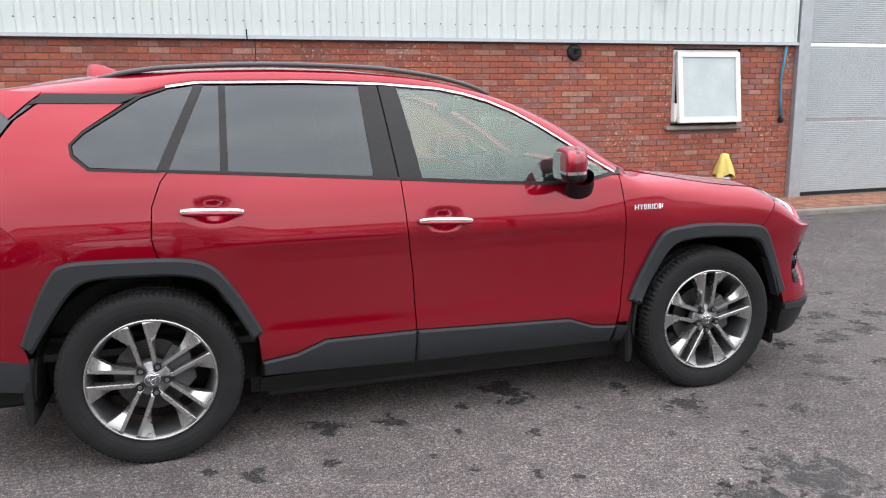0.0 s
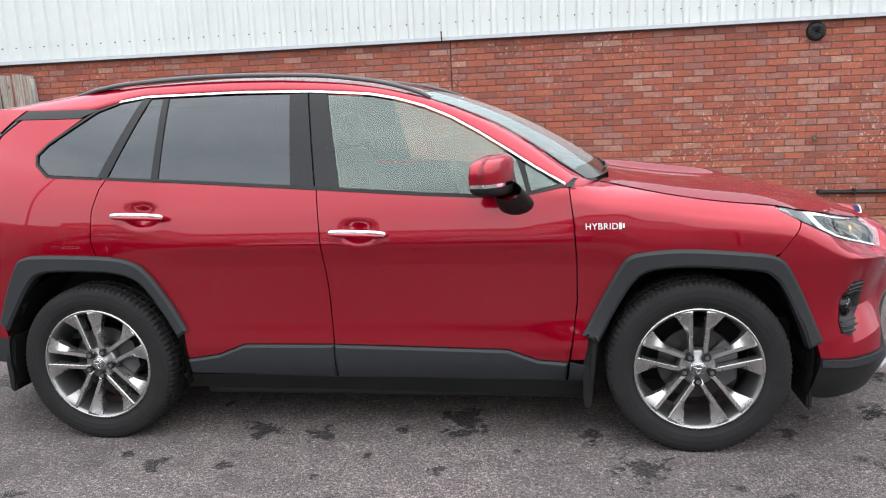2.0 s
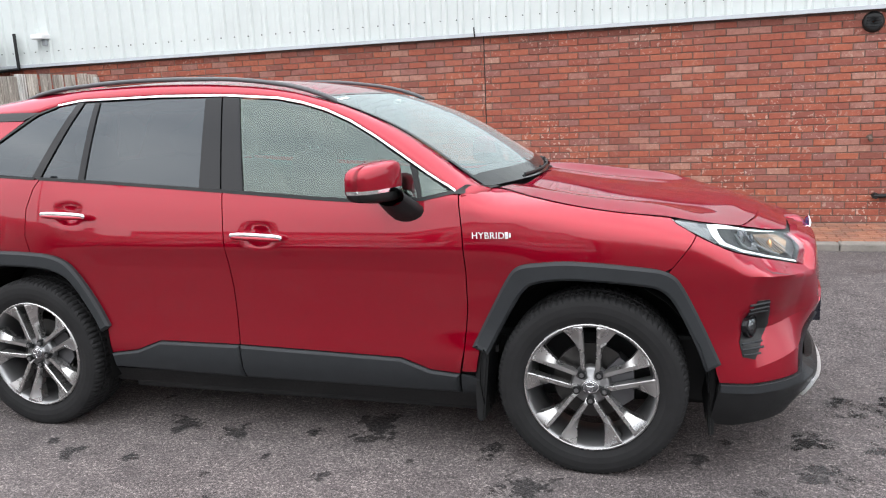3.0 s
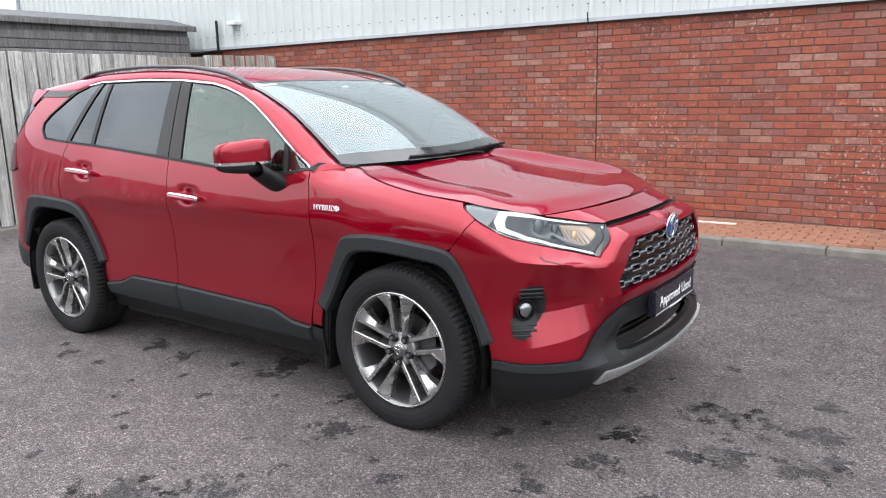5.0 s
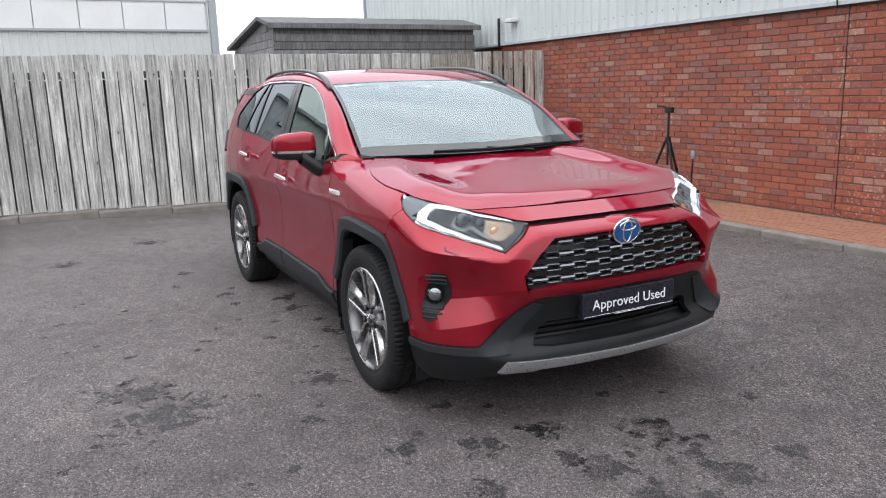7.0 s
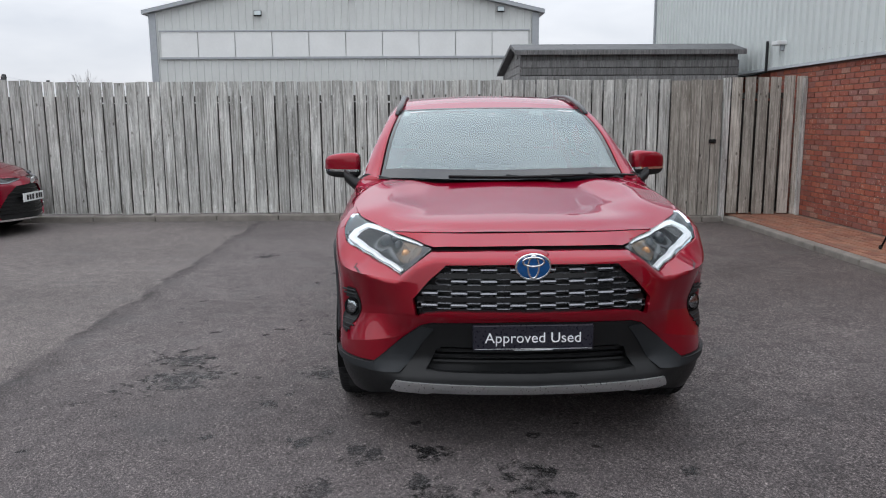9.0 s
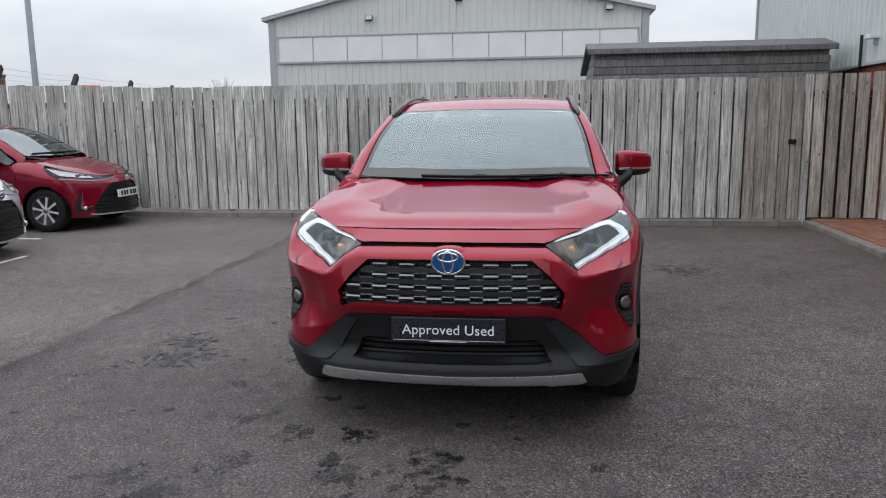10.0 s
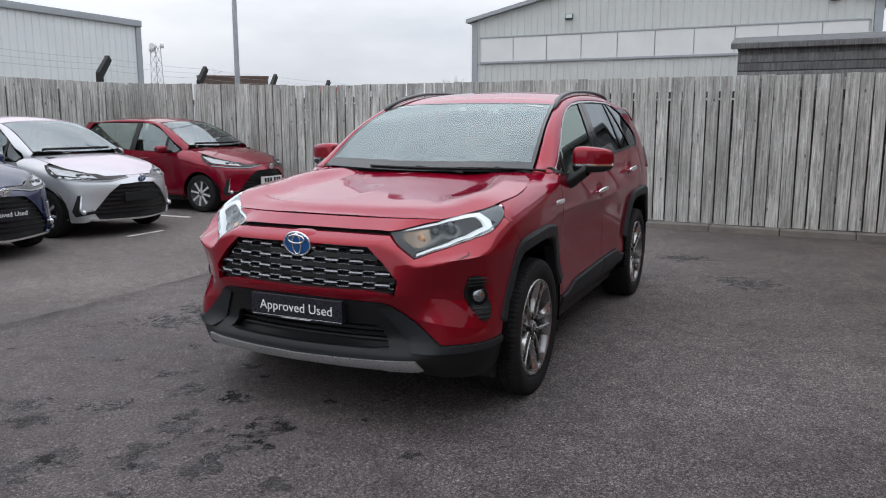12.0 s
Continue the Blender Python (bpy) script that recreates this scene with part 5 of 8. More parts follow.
# headlamps
HL = LAMP_LOW[:-1] + LAMP_TOP[::-1]
for f in (False, True):
    def in_lamp(pts, off, lip=0.02, gap=0.0):
        return sheet([lamp_at(q, v) for q, v in pts], flank, off=off, flip=f, step=0.03, lip=lip, gap=gap)
    def bulb(name, q, v, r, deep, flat, mat, label=""):
        c = flank(*lamp_at(q, v), -deep)
        bm = ball((-r, -r, -r), (r, r, r), 2, 18, 10)
        bm.transform(Matrix.Translation((c.x, (-1 if f else 1) * c.y, c.z)) @ Matrix.Diagonal((flat, 1, 1, 1)))
        return part(name, bm, mat, lamp, label, smooth=True)
    lamp = part("headlamp", sheet(HL, flank, off=-0.04, flip=f, lip=0.0, step=0.03, gap=0.001), CABIN, car, "slim clear headlamp with white light guide")
    part("lamp_wing", in_lamp([(1.66, 0.1), (1.73, 0.06), (1.79, 0.05), (1.80, 0.5), (1.795, 0.95), (1.74, 0.95), (1.68, 0.9)], -0.016), LAMPGREY, lamp, "grey lamp lining")
    part("light_guide", in_lamp([(1.80, 0.92), (1.805, 0.40), (1.83, 0.10), (1.95, 0.05), (2.1, 0.05), (2.2, 0.05), (2.3, 0.05), (2.3, 0.11), (2.2, 0.10), (2.1, 0.11), (1.96, 0.14), (1.858, 0.25), (1.84, 0.5), (1.84, 0.82), (1.95, 0.87), (2.1, 0.885), (2.25, 0.885), (2.38, 0.87), (2.38, 0.91), (2.25, 0.94), (2.1, 0.94)], -0.008), LAMPWHITE, lamp, "white light guide")
    part("lamp_bezel", in_lamp([(1.985, 0.30), (2.03, 0.20), (2.09, 0.24), (2.13, 0.42), (2.17, 0.30), (2.25, 0.20), (2.26, 0.25), (2.19, 0.38), (2.135, 0.50), (2.105, 0.44), (2.07, 0.30), (2.03, 0.27), (1.995, 0.40), (1.99, 0.70), (1.977, 0.70)], -0.014, 0.008), LAMPGREY, lamp, "grey angular bezel")
    bulb("projector", 2.03, 0.53, 0.034, 0.036, 0.6, PROJECTOR)
    bulb("projector", 2.115, 0.72, 0.02, 0.036, 0.6, PROJECTOR)
    bulb("projector", 2.175, 0.60, 0.022, 0.036, 0.6, PROJECTOR)
    part("indicator_bowl", in_lamp([(2.21, 0.32), (2.28, 0.24), (2.32, 0.28), (2.38, 0.4), (2.38, 0.72), (2.22, 0.76)], -0.024, 0.01), LAMPAMBER, lamp, "amber-tinted ribbed indicator bowl")
    for q in (2.222, 2.244, 2.266, 2.288, 2.31, 2.332):
        part("bowl_rib", in_lamp([(q, 0.32), (q + 0.008, 0.32), (q + 0.012, 0.70), (q + 0.004, 0.70)], -0.020, 0.004), LAMPGREY, lamp)
    bulb("indicator", 2.275, 0.50, 0.021, 0.026, 0.5, AMBER, "amber indicator bulb")
    part("lens", sheet(HL, flank, off=0.001, flip=f, lip=0.03, step=0.03, gap=0.002), LENS, lamp)

# washer flap line under the lamps
both("washer_flap", [(2.02, 0.826), (2.035, 0.812), (2.105, 0.800), (2.106, 0.804), (2.037, 0.816), (2.024, 0.829)], flank, FLAPLINE, car, off=0.001, step=0.05, gap=0, lip=0.002)

# fog lamps
FOG = [(sy(0.838), 0.716), (sy(0.806), 0.713), (sy(0.797), 0.66), (sy(0.797), 0.612), (sy(0.842), 0.488), (sy(0.862), 0.503), (sy(0.866), 0.56), (sy(0.856), 0.64)]
for f in (False, True):
    fog = part("fog_lamp_surround", sheet(FOG, flank, off=0.004, flip=f, lip=0.012, step=0.0125, cuts=FOLDS), BLACK, car, "black louvred fog-lamp surround")
    k = -1 if f else 1
    for z in (0.512, 0.532, 0.552, 0.664, 0.682, 0.70):
        ya, yb = (0.86, 0.83) if z < 0.53 else (0.862, 0.82) if z < 0.6 else (0.852, 0.806)
        ends = [flank(sy(q), z, 0.004) for q in (ya, (ya + yb) / 2, yb)]
        part("louvre", tube(bmesh.new(), [(p.x, k * p.y, p.z) for p in ends], 0.0045, 6), TRIM, fog)
    m = Matrix.Translation((1.926, -k * 0.805, 0.611)) @ Vector((0.86, -k * 0.5, 0.03)).to_track_quat("Z", "Y").to_matrix().to_4x4()
    bm = bmesh.new()
    bmesh.ops.create_cone(bm, cap_ends=True, segments=28, radius1=0.046, radius2=0.043, depth=0.03, matrix=m)
    part("fog_bezel", bm, BLACKGLOSS, fog)
    bm = ball((-0.034, -0.034, -0.01), (0.034, 0.034, 0.012), 2, 20, 8)
    bm.transform(m @ Matrix.Translation((0, 0, 0.008)))
    part("fog_reflector", bm, FOGLENS, fog, "chromed fog-lamp bowl", smooth=True)
    bm = ball((-0.038, -0.038, -0.012), (0.038, 0.038, 0.02), 2, 24, 8)
    bm.transform(m @ Matrix.Translation((0, 0, 0.008)))
    part("fog_lens", bm, LENS, fog, "round fog-lamp lens", smooth=True)

# bonnet
edge = [flank(s, hood_z(s) + 0.0005) for s in np.linspace(0.95, NOSE_S, 60)]
edge_x, edge_y = [p.x for p in edge], [-p.y for p in edge]
crest = spline([(0.85, -0.01), (1.0, 0.006), (1.1, 0.018), (1.25, 0.026), (1.5, 0.029), (1.65, 0.028), (1.75, 0.025), (1.85, 0.019), (2.0, 0.008), (2.1, 0.0)])
wide = edge_y.index(max(edge_y))  # from here forward the edge only runs inward
# the middle: a steep strip behind the shut line, then nearly level back to the screen
behind = spline([(-0.05, -0.015), (0.0, 0.0), (0.085, 0.0290), (0.105, 0.0350), (0.14, 0.0400), (0.4, 0.0660), (0.60, 0.0880), (0.68, 0.0980), (0.8, 0.1160), (1.0, 0.1480), (1.15, 0.1660)])
nose_s = spline([(p.x, s) for p, s in zip(edge, np.linspace(0.95, NOSE_S, 60))])


def bonnet_z(x, y, off=0.0):
    """Height of the bonnet; it meets the wings along their top edge."""
    a = abs(y)
    half = max(0.02, float(np.interp(x, edge_x, edge_y)))
    t = min(1.0, a / half)
    low = hood_z(nose_s(x))
    rise = 1 - (1 - min(1.0, (1 - t) / 0.24)) ** 1.35
    shoulder = low + crest(x) * rise
    front = float(np.interp(a, edge_y[:wide:-1], edge_x[:wide:-1]))
    middle = hood_z(nose_s(front)) + behind(front - x) + 0.004 * max(0.0, 1 - (a / 0.6) ** 2) * smooth(0.0, 0.2, front - x)
    ridge = half * (0.84 + 0.16 * smooth(1.5, 1.85, x))
    k = smooth(ridge, ridge - 0.24 - 0.06 * smooth(1.35, 1.8, x), a)
    return Vector((x, y, shoulder * (1 - k) + middle * k + off))


hood_poly = [(p.x - 0.002, -p.y) for p in edge] + [(p.x - 0.002, p.y) for p in edge[-2::-1]]
rear_line = [(0.985, -0.55), (1.02, -0.3), (1.03, 0.0), (1.02, 0.3), (0.985, 0.55)]
hood_poly = [(q[0], q[1]) for q in hood_poly] + rear_line
bonnet = part("bonnet", sheet(hood_poly, bonnet_z, step=0.025, sv=0.025, lip=0.0, gap=0.003), RED, car, "red bonnet with raised shoulders")
for f in bonnet.data.polygons:
    f.use_smooth = True
# dark slot under the bonnet's lip, and the lip below it
merged("bonnet_slot", [(NOSE_S, BAND - 0.01), (sy(0.46), BAND - 0.01), (sy(0.50), LIP + 0.02), (NOSE_S, LIP + 0.02)], flank, BLACK, car, off=-0.05, step=0.06, gap=0, lip=0)
merged("bonnet_lip", [(NOSE_S, LIP), (sy(0.40), LIP - 0.004), (2.452, LIP - 0.0075)] + [(q, z + 0.003) for q, z in LAMP_TOP[-2:-6:-1]] + [(q, hood_z(q) - 0.0018) for q in (2.12, 2.18, 2.25, 2.32, 2.4, 2.5, 2.6, 2.7, 2.8)] + [(NOSE_S, hood_z(NOSE_S) - 0.0018)], flank, RED, car, step=0.03, sv=0.012, gap=0, lip=0.03)

# roof, screens and pillars
screen_z = spline([(-1.97, 1.56), (-1.6, 1.617), (-1.2, 1.65), (-0.8, 1.66), (-0.5, 1.652), (-0.2, 1.628), (0.0, 1.595), (0.15, 1.557), (0.3, 1.512), (0.5, 1.438), (0.7, 1.342), (0.85, 1.255), (0.98, 1.17), (1.1, 1.085)])
drop = spline([(-1.9, 0.03), (0.2, 0.026), (0.5, 0.036), (0.7, 0.06), (0.82, 0.076), (0.95, 0.078)])
top_y = spline([(-1.95, 0.50), (-1.7, 0.555), (-1.3, 0.585), (-0.5, 0.595), (0.0, 0.605), (0.2, 0.63), (0.4, 0.66), (0.7, 0.705), (0.95, 0.735)])


def top(x, y, off=0.0):
    t = abs(y) / top_y(x)
    return Vector((x, y, screen_z(x) - drop(x) * t ** 2.2 + off))


def ytop(x):
    return top_y(x)


roof_poly = [(0.17 + 0.05 * (1 - (k / 8) ** 2) - 0.05, (k / 8) * ytop(0.15)) for k in range(-8, 9)]
side_r = [(x, ytop(x)) for x in np.linspace(0.1, -1.9, 30)]
roof_poly = roof_poly + side_r + [(-1.95, 0.3), (-1.965, 0), (-1.95, -0.3)] + [(x, -y) for x, y in side_r[::-1]]
part("roof", sheet(roof_poly, top, step=0.06, lip=0.012, gap=0.002), RED, car, "red roof skin", smooth=False)
ws = [(x, ytop(x) - 0.012) for x in np.linspace(0.905, 0.135, 16)]
front_arc = [(1.04 - 0.125 * (k / 8) ** 2, (k / 8) * 0.72) for k in range(-8, 9)]
top_arc = [(0.165 - 0.045 * (k / 8) ** 2, -(k / 8) * (ytop(0.13) - 0.012)) for k in range(-8, 9)]
screen_poly = front_arc + [(x, y) for x, y in ws[1:-1]] + top_arc + [(x, -y) for x, y in ws[::-1][1:-1]]
part("windscreen", sheet(screen_poly, top, off=0.001, step=0.06, lip=0.0, gap=0.001), SCREEN, car, "green-tinted windscreen")
# black printed border of the screen; its widened foot paints the dashboard's shade
def frit_and_shade(poly, w, foot):
    bm = bmesh.new()
    outer = ccw(poly)
    inner = [(p[0] - foot * smooth(0.80, 0.93, p[0]), p[1]) for p in inset(outer, w)]
    a = [bm.verts.new(top(p[0], p[1], 0.0025)) for p in outer]
    b = [bm.verts.new(top(p[0], p[1], 0.0025)) for p in inner]
    for i in range(len(a)):
        bm.faces.new((a[i - 1], a[i], b[i], b[i - 1]))
    return bm
part("screen_border", frit_and_shade(screen_poly, 0.022, 0.055), SCREENBLACK, car)
bm = bmesh.new()
ring = [bm.verts.new(top(x, y, -0.006)) for x, y in ((0.17, -0.16), (0.33, -0.09), (0.33, 0.09), (0.17, 0.16))]
bm.faces.new(ring)
part("camera_shroud", bm, CABIN, car)
part("camera_eye", ball((0.275, -0.03, 1.49), (0.31, 0.03, 1.515), 2.5, 12, 8), LAMPSILVER, car)
for y in (-0.5, 0.5):
    bm = bmesh.new()
    bm.faces.new([bm.verts.new(top(x, yy, 0.003)) for x, yy in ((0.2, y - 0.05), (0.218, y - 0.05), (0.218, y + 0.05), (0.2, y + 0.05))])
    part("sticker", bm, LETTER, car)

chrome_line = [(0.835, 1.122), (0.69, 1.207), (0.57, 1.285), (0.45, 1.36), (0.33, 1.427), (0.21, 1.478), (0.09, 1.514), (-0.03, 1.538), (-0.3, 1.561), (-0.65, 1.572), (-1.08, 1.571), (-1.21, 1.553)]
chrome_z = spline([(x, z) for x, z in chrome_line[::-1]])


def pillar(flip):
    """The painted strip between the side glass and the roof or screen."""
    bm = bmesh.new()
    rows = []
    for x in np.linspace(0.93, -1.9, 64):
        zl = chrome_z(x) + 0.008 if x > -1.21 else 1.553 - 0.028 * smooth(-1.21, -1.36, x) + 0.012 * smooth(-1.5, -1.9, x)
        if x > 0.835:
            zl = 1.118 + (x - 0.835) * 0.1
        lo = flank(x, zl, 0.002)
        hi = top(x, -top_y(x))
        n = (Vector((0, hi.z - lo.z, lo.y - hi.y)) * 1.0).normalized()
        n = Vector((0, -abs(n.y), abs(n.z)))
        row = [bm.verts.new(lo - n * 0.015)]
        for k in range(7):
            t = k / 6
            row.append(bm.verts.new(lo.lerp(hi, t) + n * 0.012 * math.sin(math.pi * t)))
        row.append(bm.verts.new(hi - Vector((0, 0, 0.015))))
        rows.append(row)
    for a, b in zip(rows, rows[1:]):
        for k in range(8):
            f = bm.faces.new((a[k], a[k + 1], b[k + 1], b[k]))
            f.smooth = True
    if flip:
        bm.transform(Matrix.Diagonal((1, -1, 1, 1)))
    bmesh.ops.recalc_face_normals(bm, faces=bm.faces[:])
    return bm


for f in (False, True):
    part("roof_pillar", pillar(f), RED, car, smooth=True)
both("pillar_gloss_strip", [(-1.30, 1.527), (-1.68, 1.535), (-1.745, 1.49), (-1.70, 1.494), (-1.395, 1.489)], flank, BLACKGLOSS, car, "gloss black strip behind the side glass", off=0.004, gap=0.001)
# spoiler
bm = bmesh.new()
rows = []
for k in range(-10, 11):
    t = k / 10
    y = 0.52 * t
    back = -1.958 + 0.055 * t * t
    zt = top(back, y).z
    rows.append([bm.verts.new(p) for p in ((back, y, zt - 0.004), (back + 0.01, y, zt - 0.045), (-1.72, y, 1.53), (-1.72, y, 1.56))])
for a, b in zip(rows, rows[1:]):
    for j in range(4):
        bm.faces.new((a[j], a[(j + 1) % 4], b[(j + 1) % 4], b[j]))
for r in (rows[0], rows[-1]):
    bm.faces.new(r)
bmesh.ops.recalc_face_normals(bm, faces=bm.faces[:])
part("spoiler", bm, RED, car, "red roof-edge spoiler")

both("spoiler_side", [(-1.688, 1.538), (-1.90, 1.552), (-1.885, 1.49), (-1.81, 1.435), (-1.752, 1.487)], flank, RED, car, off=0.007, gap=0.001)

# aerial fin
bm = bmesh.new()
rows = []
for x, h, w in ((-1.42, 0.0, 0.012), (-1.47, 0.03, 0.018), (-1.52, 0.055, 0.02), (-1.56, 0.066, 0.016), (-1.585, 0.062, 0.01), (-1.60, 0.0, 0.012)):
    base = top(x, 0, -0.006)
    rows.append([bm.verts.new(p) for p in ((x, -w * 1.6, base.z), (x, -w * 0.5, base.z + h), (x, w * 0.5, base.z + h), (x, w * 1.6, base.z))])
for a, b in zip(rows, rows[1:]):
    for j in range(3):
        bm.faces.new((a[j], a[j + 1], b[j + 1], b[j]))
bmesh.ops.recalc_face_normals(bm, faces=bm.faces[:])
part("aerial_fin", bm, RED, car, "red shark-fin aerial", smooth=True)

# roof rails
rail_pts = [(0.235, 1.522), (0.19, 1.546), (0.08, 1.583), (-0.05, 1.612), (-0.35, 1.648), (-0.8, 1.662), (-1.2, 1.648), (-1.38, 1.625), (-1.48, 1.6)]
rz = spline([(x, z) for x, z in rail_pts[::-1]])
for k in (-1, 1):
    bm = bmesh.new()
    rows = []
    for x in np.linspace(0.235, -1.48, 40):
        y = k * (top_y(x) + 0.004)
        w = 0.017 if -1.4 < x < 0.18 else 0.012
        rows.append([bm.verts.new((x, y + dy * w, rz(x) + dz)) for dy, dz in ((-1, -0.019), (-1, -0.005), (-0.5, 0.001), (0.5, 0.001), (1, -0.005), (1, -0.019))])
    for a, b in zip(rows, rows[1:]):
        for j in range(6):
            bm.faces.new((a[j], a[(j + 1) % 6], b[(j + 1) % 6], b[j]))
    bm.faces.new(rows[0])
    bm.faces.new(rows[-1][::-1])
    bmesh.ops.recalc_face_normals(bm, faces=bm.faces[:])
    part("roof_rail", bm, RAIL, car, "dark grey roof rail", smooth=True)

# side glass, black pillars, bright strip
fwin = [(-0.235, 1.548), (-0.03, 1.53), (0.09, 1.506), (0.21, 1.47), (0.33, 1.419), (0.45, 1.352), (0.56, 1.281), (0.68, 1.203), (0.795, 1.132), (0.67, 1.108), (0.47, 1.1), (0.2, 1.115), (-0.165, 1.142)]
rwin = [(-1.065, 1.562), (-0.65, 1.563), (-0.385, 1.557), (-0.36, 1.158), (-1.235, 1.22)]
qwin = [(-1.092, 1.562), (-1.21, 1.545), (-1.31, 1.515), (-1.43, 1.44), (-1.53, 1.378), (-1.578, 1.33), (-1.572, 1.292), (-1.515, 1.24), (-1.255, 1.222)]
both("front_side_glass", fwin, flank, SIDEGLASS, car, "lightly tinted side glass", off=-0.006, step=0.07, lip=0.0)
both("rear_side_glass", rwin, flank, PRIVACY, car, "dark privacy glass", off=-0.006, step=0.07, lip=0.0)
both("quarter_glass", qwin, flank, PRIVACY, car, "dark privacy glass", off=-0.004, step=0.07, lip=0.0)
for poly in ([(-0.398, 1.558), (-0.313, 1.557), (-0.262, 1.147), (-0.372, 1.157)], [(-0.307, 1.557), (-0.222, 1.55), (-0.148, 1.137), (-0.256, 1.146)], [(-1.0, 1.562), (-0.97, 1.562), (-0.985, 1.196), (-1.018, 1.199)], [(-1.098, 1.565), (-1.058, 1.565), (-1.222, 1.215), (-1.268, 1.222)], [(0.61, 1.248), (0.645, 1.225), (0.675, 1.108), (0.655, 1.105)]):
    both("pillar_cover", poly, flank, BLACKGLOSS if poly[0][0] < 0.5 else BLACK, car, "gloss black pillar cover", off=0.001, step=0.06, gap=0.001)
strip = [(x, z - 0.001) for x, z in chrome_line] + [(x, z + 0.009) for x, z in chrome_line[::-1]]
both("bright_strip", strip, flank, STRIP, car, "bright window strip", off=0.002, step=0.06, gap=0, lip=0.012)
both("belt_seal", [(-1.25, 1.227), (-0.25, 1.156), (0.2, 1.122), (0.46, 1.107), (0.67, 1.116), (0.80, 1.142), (0.81, 1.13), (0.67, 1.101), (0.46, 1.093), (0.2, 1.108), (-0.25, 1.142), (-1.225, 1.213)], flank, BLACK, car, off=0.004, step=0.08, gap=0)
both("quarter_seal", [(-1.25, 1.214), (-1.52, 1.231), (-1.582, 1.286), (-1.588, 1.331), (-1.537, 1.383), (-1.317, 1.522), (-1.21, 1.554), (-1.21, 1.547), (-1.31, 1.514), (-1.53, 1.376), (-1.578, 1.33), (-1.572, 1.292), (-1.515, 1.24), (-1.25, 1.223)], flank, BLACK, car, off=0.004, step=0.08, gap=0)
both("mirror_corner", [(0.80, 1.13), (0.835, 1.128), (0.95, 1.137), (0.90, 1.15), (0.845, 1.16)], flank, BLACK, car, off=0.008, step=0.06, gap=0)

both("pillar_back", [(-0.40, 1.56), (-0.215, 1.552), (-0.14, 1.135), (-0.375, 1.15)], flank, BLACK, car, off=-0.014, step=0.08, lip=0, gap=0)

# scuttle and wipers
bm = bmesh.new()
rows = []
for k in range(-10, 11):
    y = 0.7 * k / 10
    x0 = 1.06 - 0.1 * (k / 10) ** 2
    rows.append([bm.verts.new(p) for p in ((x0 - 0.09, y, 1.122), (x0 - 0.02, y, 1.095), (x0 + 0.03, y, 1.085), (x0 + 0.08, y, 1.07))])
for a, b in zip(rows, rows[1:]):
    for j in range(3):
        bm.faces.new((a[j], b[j], b[j + 1], a[j + 1]))
part("scuttle", bm, BLACK, car, "black plastic scuttle panel", smooth=True)
for y0, y1 in ((0.33, -0.30), (0.72, 0.30)):
    wiper = part("wiper", tube(bmesh.new(), [(1.05 - 0.1 * (y0 / 0.7) ** 2, y0, 1.125), (1.03 - 0.1 * (y0 / 0.7) ** 2, y0 - 0.1, 1.132), top(1.02 - 0.105 * ((y0 + y1) / 1.4) ** 2, (y0 + y1) / 2, 0.013)], 0.007, 6), BLACK, car, "black wiper")
    pts = []
    for k in range(9):
        y = y0 + 0.08 + (y1 - y0 - 0.1) * k / 8
        x = 1.03 - 0.105 * (y / 0.7) ** 2 - 0.006 * k / 8
        pts.append(top(x, y, 0.01))
    part("wiper_blade", tube(bmesh.new(), pts, 0.0065, 6), BLACK, wiper)

